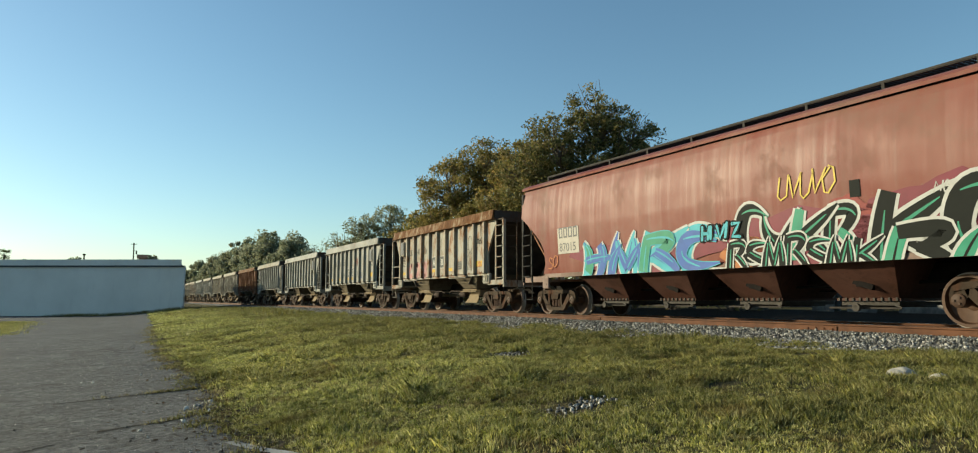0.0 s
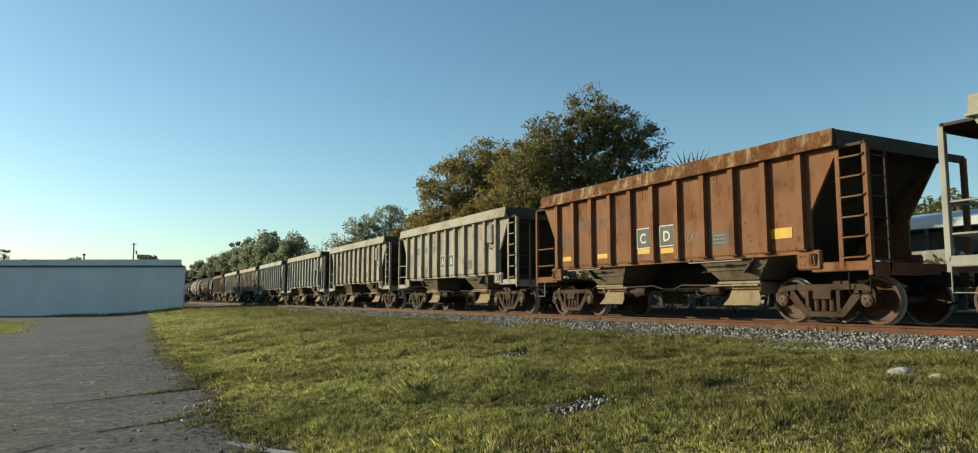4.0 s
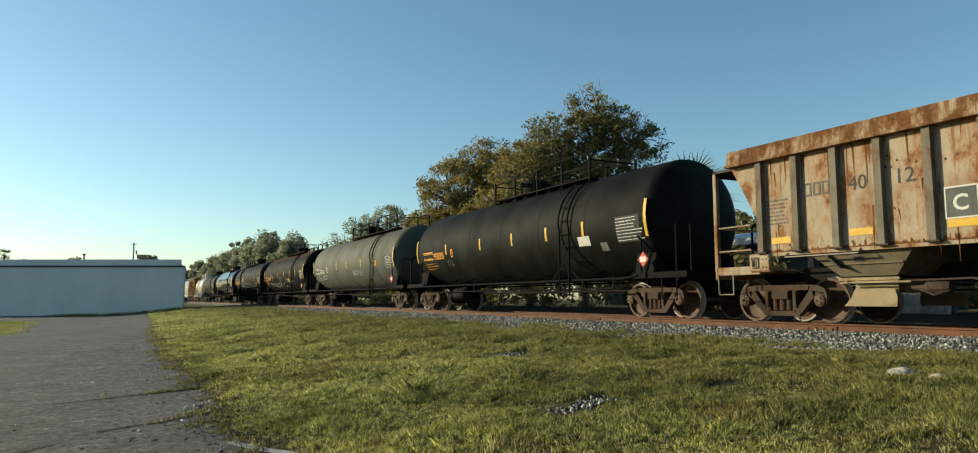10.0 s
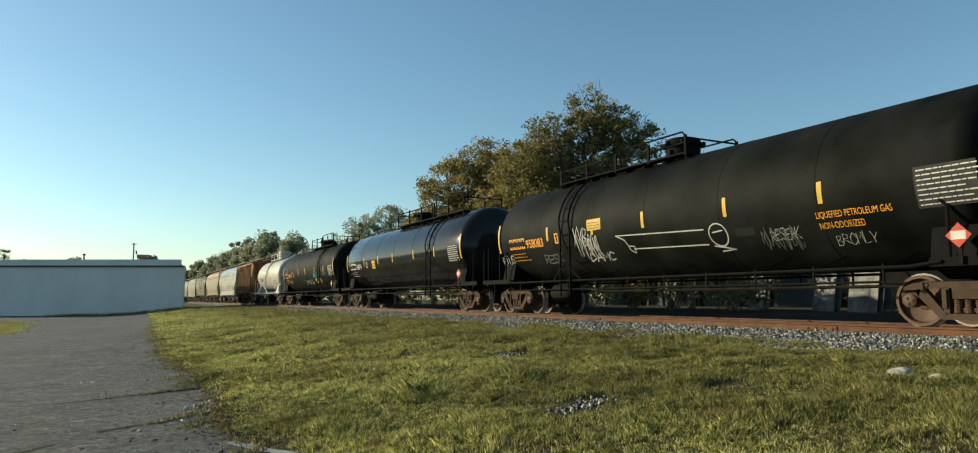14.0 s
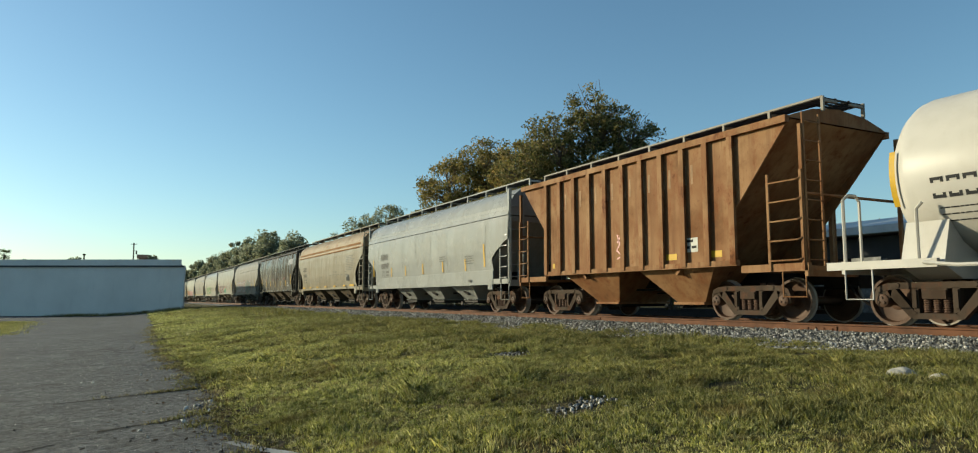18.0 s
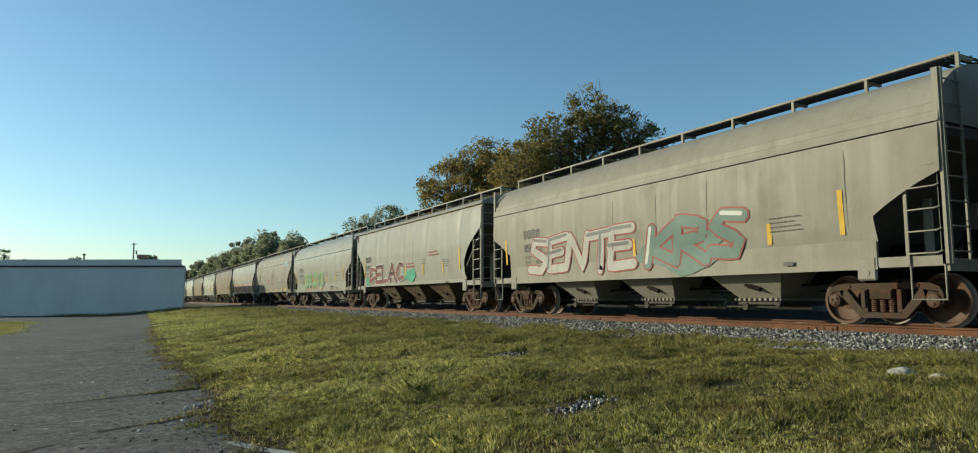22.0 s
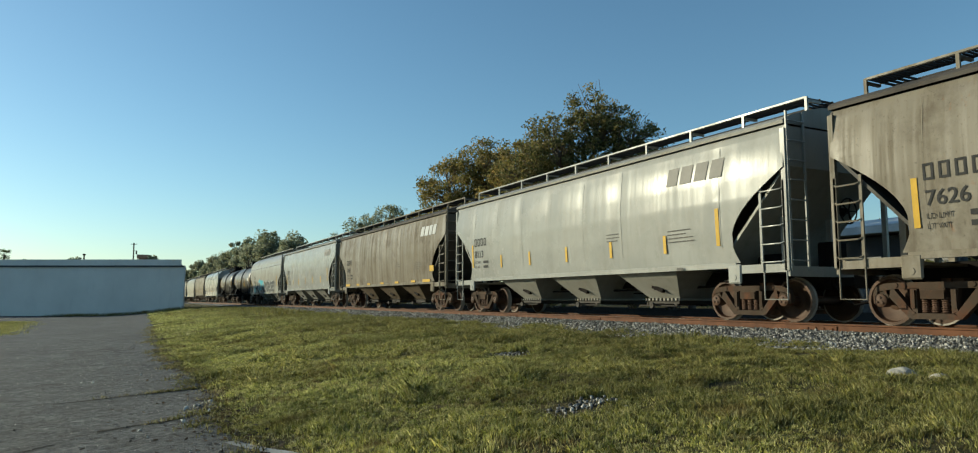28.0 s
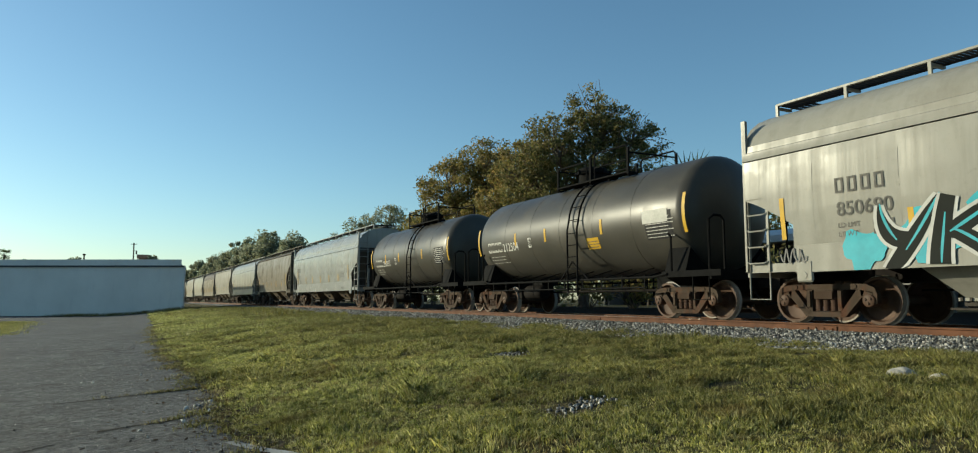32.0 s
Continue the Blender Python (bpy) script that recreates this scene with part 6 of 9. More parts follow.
for i in range(36, len(MID)):
    half = (ENDS[i + 1] - ENDS[i]) / 2 - 0.6
    pm = TAIL[(i - 36) % len(TAIL)]
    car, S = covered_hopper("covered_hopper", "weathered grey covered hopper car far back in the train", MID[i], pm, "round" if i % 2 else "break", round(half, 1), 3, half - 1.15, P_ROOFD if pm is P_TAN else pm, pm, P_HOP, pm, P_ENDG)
    hopper_marks(car, S, 4, "7%03d" % (111 * (i % 9)), half, M_GREYP, True, i)
    CARS.append(car)
# ---- white building beyond the lot ----
M_WALL, nt_, b_ = mat_new("white_rendered_wall", 0.85, 0, 0.3)
v_ = coords(nt_)
c_ = mix_col(nt_, noise_fac(nt_, v_, 0.25, 5, 0.6, 0.35, 0.7), (0.60, 0.595, 0.565), (0.69, 0.68, 0.645))
c_ = mix_col(nt_, noise_fac(nt_, coords(nt_, (1, 1, 0.2)), 1.1, 6, 0.7, 0.55, 0.8, 0.35), c_, (0.42, 0.43, 0.43))
nt_.links.new(c_, b_.inputs["Base Color"])
bump(nt_, b_, noise_fac(nt_, v_, 12, 4, 0.6, 0, 1), 0.2, 0.01)
M_TRIM = plain("dark_drip_edge", (0.06, 0.065, 0.07), 0.6, 0.2, 0.2, 3.0, 0.05)
M_ROOFING = plain("gravel_roof", (0.30, 0.29, 0.27), 0.9, 0, 0.2, 4.0, 0.3)
RT, FW_ = Vector((math.cos(HEAD), -math.sin(HEAD), 0)), Vector((math.sin(HEAD), math.cos(HEAD), 0))
BA = Vector((-7.65, 70.6, 0))
bld = thing("warehouse", "long low white rendered building with a plain windowless wall", "building")
d = -RT
def wall_prism(p, q, thick, z0, z1):
    p, q = Vector(p), Vector(q)
    e = (q - p).normalized()
    nrm = Vector((-e.y, e.x, 0)) * thick
    a = [p, q, q + nrm, p + nrm]
    return Shape().prism([(v.x, v.y) for v in a], "z", z0, z1)
BB = BA + d * 58
BC, BD = BB + Vector((0, 24, 0)), BA + Vector((0, 19.0, 0))
part("wall", wall_prism(BB, BA, 0.3, -0.3, 4.62), M_WALL, bld)
part("wall", wall_prism(BA + Vector((-0.02, 0.2, 0)), BD, 0.3, -0.3, 4.62), M_WALL, bld)
part("wall", wall_prism(BD, BC, 0.3, -0.3, 4.62), M_WALL, bld)
part("wall", wall_prism(BC, BB, 0.3, -0.3, 4.62), M_WALL, bld)
part("parapet", wall_prism(BB, BA - RT * 0.42, 0.35, 4.66, 5.22), M_WALL, bld)
part("parapet", wall_prism(BA + Vector((-0.36, 0.5, 0)), BD, 0.3, 4.66, 5.22), M_WALL, bld)
part("drip_edge", wall_prism(BB - FW_ * 0.14, BA - FW_ * 0.14, 0.3, 4.52, 4.66), M_TRIM, bld, "dark metal drip edge under the parapet")
part("roof", Shape().prism([(p.x, p.y) for p in (BA - RT * 0.3 + FW_ * 0.3, BB + FW_ * 0.3, BC, BD)], "z", 4.63, 4.75), M_ROOFING, bld)
vp = BA + d * 5.9 + FW_ * 4
part("roof_vent", Shape().box((vp.x, vp.y, 5.15), (0.55, 0.55, 0.9), 0.03).box((vp.x, vp.y, 5.72), (0.95, 0.95, 0.36), 0.05), plain("vent_brown", (0.22, 0.15, 0.11), 0.7), bld, "brown roof ventilator with a wide cap")
vp = BA + d * 11.6 + FW_ * 4
part("vent_pipe", Shape().tube([(vp.x, vp.y, 4.7), (vp.x, vp.y, 5.9)], 0.07, 8).lathe([(5.85, 0.14), (6.0, 0.14)], "z", 8, (vp.x, vp.y, 0)), M_IRON, bld)
vp = BA + d * 13.9 - FW_ * 0.02
part("wall_hatch", Shape().box((0, 0, 0), (0.9, 0.04, 1.1), 0.01), M_WALL, bld, "faint patched opening in the wall", at=Matrix.Translation((vp.x, vp.y, 0.75)) @ Matrix.Rotation(-HEAD, 4, "Z"))

# ---- plants ----
def leaf_mat(name, cols, rough=0.55):
    m, nt, b = mat_new(name, rough, 0, 0.35)
    g = nt.nodes.new("ShaderNodeNewGeometry")
    r = nt.nodes.new("ShaderNodeValToRGB")
    els = r.color_ramp.elements
    els[0].color, els[1].color = (*cols[0], 1), (*cols[-1], 1)
    for i, c in enumerate(cols[1:-1]):
        e = els.new((i + 1) / (len(cols) - 1))
        e.color = (*c, 1)
    nt.links.new(g.outputs["Random Per Island"], r.inputs[0])
    nt.links.new(r.outputs[0], b.inputs["Base Color"])
    tr = nt.nodes.new("ShaderNodeBsdfTranslucent")
    nt.links.new(r.outputs[0], tr.inputs["Color"])
    mx = nt.nodes.new("ShaderNodeMixShader")
    mx.inputs[0].default_value = 0.5
    nt.links.new(b.outputs[0], mx.inputs[1])
    nt.links.new(tr.outputs[0], mx.inputs[2])
    nt.links.new(mx.outputs[0], nt.nodes["Material Output"].inputs["Surface"])
    return m


M_BARK = plain("grey_brown_bark", (0.13, 0.10, 0.075), 0.9, 0, 0.35, 4.0, 0.6)
M_LEAF_OLIVE = leaf_mat("olive_leaves", [(0.11, 0.115, 0.030), (0.19, 0.170, 0.050), (0.27, 0.215, 0.070), (0.34, 0.235, 0.090)])
M_LEAF_DARK = leaf_mat("dark_green_leaves", [(0.070, 0.085, 0.028), (0.13, 0.130, 0.044), (0.20, 0.175, 0.060), (0.28, 0.21, 0.080)])
# Far leaves are lightened and greyed: distance haze is mixed into their colour.
M_LEAF_FAR = leaf_mat("hazed_grey_green_leaves", [(0.17, 0.195, 0.12), (0.25, 0.27, 0.17), (0.34, 0.335, 0.22)])
M_PALM = leaf_mat("palm_green", [(0.040, 0.062, 0.018), (0.085, 0.105, 0.035), (0.12, 0.115, 0.045)])


def leaf_cloud(rng, centres, radii, per, size):
    """Many small diamond leaves round the centres."""
    c = np.repeat(centres, per, axis=0)
    rad = np.repeat(radii, per)[:, None]
    d = rng.normal(size=c.shape)
    d /= np.linalg.norm(d, axis=1)[:, None] + 1e-9
    p = c + d * rad * rng.random((len(c), 1)) ** 0.55 * np.array([1, 1, 0.8])
    a = rng.normal(size=p.shape)
    a /= np.linalg.norm(a, axis=1)[:, None]
    b = np.cross(a, rng.normal(size=p.shape))
    b /= np.linalg.norm(b, axis=1)[:, None] + 1e-9
    s = size * rng.uniform(0.6, 1.35, (len(p), 1))
    v = np.stack([p - a * s, p + b * s * 0.42, p + a * s, p - b * s * 0.42], 1).reshape(-1, 3)
    return v


def tree(label, x, y, z0, blobs, leaf_m, seed, clumps=260, per=60, size=0.13, lean=0.0, trunk_r=0.22, spread_=0.6, bare=0):
    """blobs: crown masses (dx, dy, z, rx, rz). Limbs run from the trunk into each mass, twigs to each clump."""
    rng = np.random.default_rng(seed)
    t = thing("tree", label, "tree", m=pose(x, y, z0))
    wood = Shape()
    top = max(b[2] for b in blobs)
    fork = min(b[2] - b[4] for b in blobs) * 0.75 + 0.4
    wood.tube([(0, 0, -0.3), (0.05 + lean * 0.3, 0.0, fork * 0.5), (lean, 0.05, fork)], trunk_r * 1.25, 9, trunk_r)
    cs, rs = [], []
    vol = sum(b[3] ** 2 * b[4] for b in blobs)
    for bx, by, bz, rx, rz in blobs:
        mid = (lean + bx * 0.45, by * 0.45, fork + (bz - fork) * 0.5)
        core = (bx, by, bz)
        wood.tube([(lean, 0.05, fork - 0.2), mid, core, (bx * 1.1, by * 1.1, bz + rz * 0.6)], trunk_r * 0.7, 6, trunk_r * 0.16)
        n = max(6, int(clumps * rx * rx * rz / vol))
        for k in range(n):
            d = rng.normal(size=3)
            d /= np.linalg.norm(d)
            q = rng.random() ** 0.38
            p = np.array([bx + d[0] * rx * q, by + d[1] * rx * q, bz + d[2] * rz * q])
            cs.append(p)
            rs.append(rng.uniform(0.5, 1.25) * spread_)
            if k % 2 == 0:
                st = np.array(core) * 0.6 + np.array(mid) * 0.4
                md = (st + p) / 2 + rng.normal(size=3) * 0.15
                wood.tube([tuple(st), tuple(md), tuple(p)], trunk_r * 0.20, 4, trunk_r * 0.05)
        for k in range(bare):
            d = rng.normal(size=3)
            d[2] = abs(d[2])
            d /= np.linalg.norm(d)
            p = np.array(core) + d * np.array([rx, rx, rz]) * 1.12
            wood.tube([core, tuple((np.array(core) + p) / 2 + rng.normal(size=3) * 0.2), tuple(p)], trunk_r * 0.14, 4, 0.008)
    part("trunk", wood, M_BARK, t, "branching grey-brown trunk")
    v = leaf_cloud(rng, np.array(cs), np.array(rs), per, size)
    me = np_mesh("crown", v, np.arange(len(v)), np.full(len(v) // 4, 4))
    me.materials.append(leaf_m)
    part("crown", me, leaf_m, t, "leafy crown with gaps")
    return t


tree("tall dark green tree with an open ragged crown behind the train", 10.6, 33.3, 1.0,
     [(0.9, -0.4, 11.0, 1.9, 2.2), (2.6, -1.4, 9.6, 1.9, 1.7), (-1.2, 0.8, 9.4, 2.0, 2.0), (-2.6, 1.6, 7.6, 1.9, 1.9), (0.8, -0.2, 7.4, 2.5, 2.2), (3.2, -1.9, 6.9, 1.7, 1.5), (-1.6, 1.2, 5.6, 2.4, 1.8), (1.6, -1.0, 5.4, 2.2, 1.6)], M_LEAF_DARK, 5, 640, 84, 0.098, 0.1, 0.26, 0.56, 16)
tree("broad olive-brown tree behind the train", 11.5, 46.5, 1.0,
     [(0.0, 0.0, 10.0, 2.8, 2.5), (-2.4, 2.0, 8.8, 2.5, 2.4), (2.4, -1.6, 9.0, 2.6, 2.3), (0.0, 0.0, 5.8, 3.6, 2.4), (-3.4, 2.8, 5.4, 2.0, 2.2), (3.2, -2.6, 5.2, 2.2, 2.2)], M_LEAF_OLIVE, 6, 720, 84, 0.108, 0.0, 0.28, 0.66, 10)
tree("olive-brown tree behind the train", 11.0, 40.0, 1.0,
     [(0.0, 0.0, 8.8, 2.6, 2.3), (-1.6, 1.6, 6.0, 2.4, 2.0), (1.8, -1.4, 5.6, 2.4, 2.0)], M_LEAF_OLIVE, 16, 380, 90, 0.108, 0.0, 0.22, 0.66, 8)
tree("small olive tree at the edge of a grove", 11.0, 56.0, 1.0,
     [(0, 0, 6.2, 2.4, 2.0), (-1.8, 2.0, 4.8, 2.2, 1.8), (1.6, -1.6, 4.6, 2.0, 1.6)], M_LEAF_OLIVE, 7, 200, 60, 0.18, 0.0, 0.2, 0.75, 4)
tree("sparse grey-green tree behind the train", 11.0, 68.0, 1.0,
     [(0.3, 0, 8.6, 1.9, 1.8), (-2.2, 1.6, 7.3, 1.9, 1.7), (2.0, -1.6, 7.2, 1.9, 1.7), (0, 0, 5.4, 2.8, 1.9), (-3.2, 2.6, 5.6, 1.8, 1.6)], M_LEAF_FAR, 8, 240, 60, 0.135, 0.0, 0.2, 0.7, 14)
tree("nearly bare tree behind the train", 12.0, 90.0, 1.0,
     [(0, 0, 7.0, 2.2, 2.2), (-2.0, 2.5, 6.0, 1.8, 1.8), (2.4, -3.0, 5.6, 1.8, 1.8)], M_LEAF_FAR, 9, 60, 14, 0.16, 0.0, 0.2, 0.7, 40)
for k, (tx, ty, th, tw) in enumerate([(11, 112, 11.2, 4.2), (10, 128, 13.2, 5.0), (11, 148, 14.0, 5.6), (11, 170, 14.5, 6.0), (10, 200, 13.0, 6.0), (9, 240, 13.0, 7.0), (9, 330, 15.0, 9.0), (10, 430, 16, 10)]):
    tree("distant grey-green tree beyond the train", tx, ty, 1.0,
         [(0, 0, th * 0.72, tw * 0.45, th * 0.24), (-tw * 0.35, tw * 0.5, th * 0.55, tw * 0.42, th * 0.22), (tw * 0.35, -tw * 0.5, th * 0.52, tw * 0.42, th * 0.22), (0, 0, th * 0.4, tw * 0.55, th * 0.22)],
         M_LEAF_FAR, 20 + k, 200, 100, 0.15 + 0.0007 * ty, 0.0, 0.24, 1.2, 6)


def bush(label, x, y, z0, w, h, leaf_m, seed, n=40, per=30, size=0.12, name="bush"):
    rng = np.random.default_rng(seed)
    t = thing(name, label, name, m=pose(x, y, z0))
    wood = Shape()
    cs = []
    for k in range(n):
        p = np.array([rng.normal() * w * 0.3, rng.normal() * w * 0.3, h * (0.15 + 0.75 * rng.random() ** 0.8)])
        cs.append(p)
        if k % 3 == 0:
            wood.tube([(0, 0, -0.1), tuple(p * 0.5 + rng.normal(size=3) * 0.05), tuple(p)], 0.03, 4, 0.008)
    part("stem", wood, M_BARK, t)
    v = leaf_cloud(rng, np.array(cs), np.full(n, 0.22 * h), per, size)
    me = np_mesh("foliage", v, np.arange(len(v)), np.full(len(v) // 4, 4))
    me.materials.append(leaf_m)
    part("foliage", me, leaf_m, t)
    return t


def palm(label, x, y, z0, h, n, length, seed):
    rng = random.Random(seed)
    t = thing("palm_tree", label, "palm tree", m=pose(x, y, z0))
    tr = Shape()
    prof, z = [], 0.0
    while z < h:
        prof += [(z, 0.20), (z + 0.12, 0.17)]
        z += 0.13
    tr.lathe([(-0.3, 0.26)] + prof, "z", 10)
    part("trunk", tr, M_BARK, t)
    for k in range(n):
        az = 2 * math.pi * (k + rng.random() * 0.6) / n * 2.618
        el = rng.uniform(-0.5, 1.25)
        fr = Shape()
        stem = [Vector((0, 0, h))]
        dirv = Vector((math.cos(az) * math.cos(el), math.sin(az) * math.cos(el), math.sin(el)))
        for s in range(6):
            stem.append(stem[-1] + dirv * length * 0.55 / 6)
            dirv = (dirv + Vector((0, 0, -0.09))).normalized()
        fr.tube(stem, 0.025, 4, 0.012)
        hub, side = stem[-1], dirv.cross(Vector((0, 0, 1))).normalized()
        up = side.cross(dirv)
        for j in range(15):
            a = (j - 7) / 7 * 1.9
            dv = (dirv * math.cos(a) + side * math.sin(a)).normalized()
            tip = hub + dv * length * 0.5 * (1 - 0.25 * abs(a) / 1.9) + Vector((0, 0, -0.12 * rng.random()))
            wv = dv.cross(up).normalized() * 0.035
            m1 = hub + (tip - hub) * 0.5
            fr.add([hub - wv * 0.4, hub + wv * 0.4, m1 + wv, tip, m1 - wv], [(0, 1, 2, 3, 4)])
        part("frond", fr, M_PALM, t)
    return t


palm("fan palm with a spiky crown behind the train", 11.5, 25.6, 1.0, 5.4, 64, 2.6, 3)
far = EYE + FW_ * 170 - RT * 117.5
palm("distant fan palm above the roofline", far.x + 0.4, far.y, 0.0, 12.2, 34, 2.1, 4)
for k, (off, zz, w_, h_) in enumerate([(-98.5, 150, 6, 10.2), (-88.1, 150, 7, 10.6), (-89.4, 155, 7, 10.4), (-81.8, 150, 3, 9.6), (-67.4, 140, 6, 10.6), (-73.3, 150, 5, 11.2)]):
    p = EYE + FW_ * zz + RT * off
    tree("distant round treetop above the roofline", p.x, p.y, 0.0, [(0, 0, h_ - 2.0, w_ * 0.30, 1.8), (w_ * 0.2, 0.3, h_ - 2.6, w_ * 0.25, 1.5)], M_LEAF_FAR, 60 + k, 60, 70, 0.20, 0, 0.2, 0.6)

# utility pole behind the building
pp = EYE + FW_ * 140 - RT * 70.7
pole = thing("utility_pole", "wooden utility pole with a short crossarm far behind the building", "utility pole", m=pose(pp.x, pp.y, 0))
part("shaft", Shape().tube([(0, 0, -0.3), (0, 0, 12.8)], 0.17, 8, 0.12), M_BARK, pole)
part("crossarm", Shape().beam((-0.55, 0.25, 12.5), (0.55, -0.25, 12.5), 0.09, 0.10).beam((0.0, 0, 11.2), (0.6, -0.25, 11.2), 0.08, 0.08).lathe([(10.5, 0.14), (11.2, 0.14)], "z", 8, (0.5, -0.2, 0)), M_BARK, pole)

# undergrowth behind the track
for k in range(36):
    yy = 6 + k * 3.4 + random.uniform(-0.8, 0.8)
    bush("dark tangled roadside bush behind the track", 8.8 + random.uniform(-0.8, 1.6) + (3.0 if 10 < yy < 17.5 else 0), yy, 1.0, 3.2, random.uniform(1.5, 2.8) + (1.0 if 17.5 < yy < 30 else 0), M_LEAF_DARK if k % 3 else M_LEAF_OLIVE, 100 + k, 34, 26, 0.14)

# ---- stone yard and shed behind the track ----
M_MARBLE, nt_, b_ = mat_new("pale_stone_slab", 0.6, 0, 0.3)
v_ = coords(nt_, shift=True)
c_ = mix_col(nt_, noise_fac(nt_, v_, 1.6, 8, 0.75, 0.42, 0.58), (0.17, 0.163, 0.145), (0.07, 0.07, 0.062))
nt_.links.new(c_, b_.inputs["Base Color"])
# Near-black wall colour stands for the shade inside an open-fronted shed.
M_SHED = plain("shed_shade_dark", (0.030, 0.033, 0.037), 0.6, 0, 0.12, 1.0, 0.05)
M_SHEDROOF = plain("pale_metal_roof", (0.40, 0.42, 0.44), 0.5, 0.0, 0.1, 1.0, 0.05)
M_TRUNKG = plain("dark_timber", (0.06, 0.05, 0.04), 0.9)
rack_i = 0
for yy, n_, w_, h_, x_ in ((15.4, 3, 1.3, 1.9, 9.4), (17.2, 2, 1.1, 1.5, 9.8), (13.2, 3, 1.9, 2.0, 9.2), (20.6, 2, 0.9, 1.6, 10.2), (25.4, 1, 0.6, 1.4, 10.0)):
    for j in range(n_):
        solo("stone_slab", Shape().box((0, 0, h_ / 2), (0.03, w_ * (1 - 0.12 * j), h_ * (1 - 0.07 * j)), 0.004), M_MARBLE, "pale polished stone slab leaning on edge in a yard", "stone slab", group="leaning stone slabs", m=pose(x_ + 0.10 * j, yy - 0.2 * j, 1.09, 0, 9, random.uniform(-14, 10)))
shed = thing("shed", "low shed with a pale metal roof behind the track, its wall coloured dark as open-sided shade", "building", m=pose(27, 26, 1.1))
part("wall", Shape().box((0, 0, 1.9), (8, 44, 3.8)), M_SHED, shed)
part("roof", Shape().prism([(-5.0, 3.9), (5.0, 3.9), (5.0, 4.2), (0, 5.2), (-5.0, 4.3)], "y", -23, 23), M_SHEDROOF, shed)
for k in range(9):
    part("post", Shape().box((-4.8, -21 + 5.2 * k, 1.95), (0.16, 0.16, 3.9)), M_TRUNKG, shed)
for k in range(7):
    part("door", Shape().box((-4.03, -18 + 6 * k, 1.35), (0.06, 2.6, 2.7)), M_DARK, shed, "dark roll-up door")
for k in range(6):
    tree("tree behind the shed", 40 + 4 * (k % 3), 8 + 13 * k, 1.0, [(0, 0, 7, 3.4, 2.4), (-2, 2, 5.4, 2.8, 2.2), (2.4, -2, 5.2, 2.8, 2.0)], M_LEAF_DARK, 80 + k, 150, 36, 0.25, 0, 0.24, 1.0, 4)
# ---- grass ----
def blade_mat(name, cols, trans=0.4):
    m, nt, b = mat_new(name, 0.6, 0, 0.25)
    g = nt.nodes.new("ShaderNodeNewGeometry")
    r = nt.nodes.new("ShaderNodeValToRGB")
    els = r.color_ramp.elements
    els[0].color, els[1].color = (*cols[0], 1), (*cols[-1], 1)
    for i, c in enumerate(cols[1:-1]):
        els.new((i + 1) / (len(cols) - 1)).color = (*c, 1)
    nt.links.new(g.outputs["Random Per Island"], r.inputs[0])
    v = coords(nt)
    c = mix_col(nt, noise_fac(nt, v, 0.55, 4, 0.6, 0.50, 0.66, 0.6), r.outputs[0], (0.24, 0.165, 0.06))
    c = mix_col(nt, noise_fac(nt, v, 0.23, 3, 0.6, 0.45, 0.65, 0.45), c, (0.10, 0.13, 0.022))
    c = mix_col(nt, noise_fac(nt, v, 2.6, 5, 0.7, 0.53, 0.66, 0.7), c, (0.045, 0.060, 0.012))
    c = mix_col(nt, noise_fac(nt, v, 9.0, 4, 0.7, 0.50, 0.62, 0.75), c, (0.035, 0.042, 0.010))
    c = mix_col(nt, noise_fac(nt, v, 4.3, 5, 0.7, 0.54, 0.66, 0.7), c, (0.40, 0.33, 0.15))
    c = mix_col(nt, noise_fac(nt, v, 17.0, 3, 0.6, 0.50, 0.60, 0.65), c, (0.62, 0.58, 0.28))
    c = mix_col(nt, noise_fac(nt, v, 12.0, 3, 0.6, 0.53, 0.60, 0.75), c, (0.040, 0.046, 0.014))
    c = mix_col(nt, noise_fac(nt, v, 1.3, 5, 0.7, 0.55, 0.66, 0.65), c, (0.15, 0.085, 0.034))
    c = mix_col(nt, noise_fac(nt, v, 0.55, 4, 0.65, 0.50, 0.62, 0.42), c, (0.075, 0.10, 0.017))
    sx = nt.nodes.new("ShaderNodeSeparateXYZ")
    nt.links.new(v, sx.inputs[0])
    strip = nt.nodes.new("ShaderNodeMapRange")
    strip.inputs["From Min"].default_value, strip.inputs["From Max"].default_value, strip.inputs["To Max"].default_value = -10.0, -5.5, 0.57
    nt.links.new(sx.outputs[0], strip.inputs["Value"])
    c = mix_col(nt, strip.outputs[0], c, mix_col(nt, noise_fac(nt, v, 6.0, 5, 0.7, 0.42, 0.60), (0.045, 0.056, 0.012), (0.20, 0.165, 0.055)))
    nt.links.new(c, b.inputs["Base Color"])
    tr = nt.nodes.new("ShaderNodeBsdfTranslucent")
    nt.links.new(c, tr.inputs["Color"])
    mx = nt.nodes.new("ShaderNodeMixShader")
    mx.inputs[0].default_value = trans
    nt.links.new(b.outputs[0], mx.inputs[1])
    nt.links.new(tr.outputs[0], mx.inputs[2])
    nt.links.new(mx.outputs[0], nt.nodes["Material Output"].inputs["Surface"])
    return m


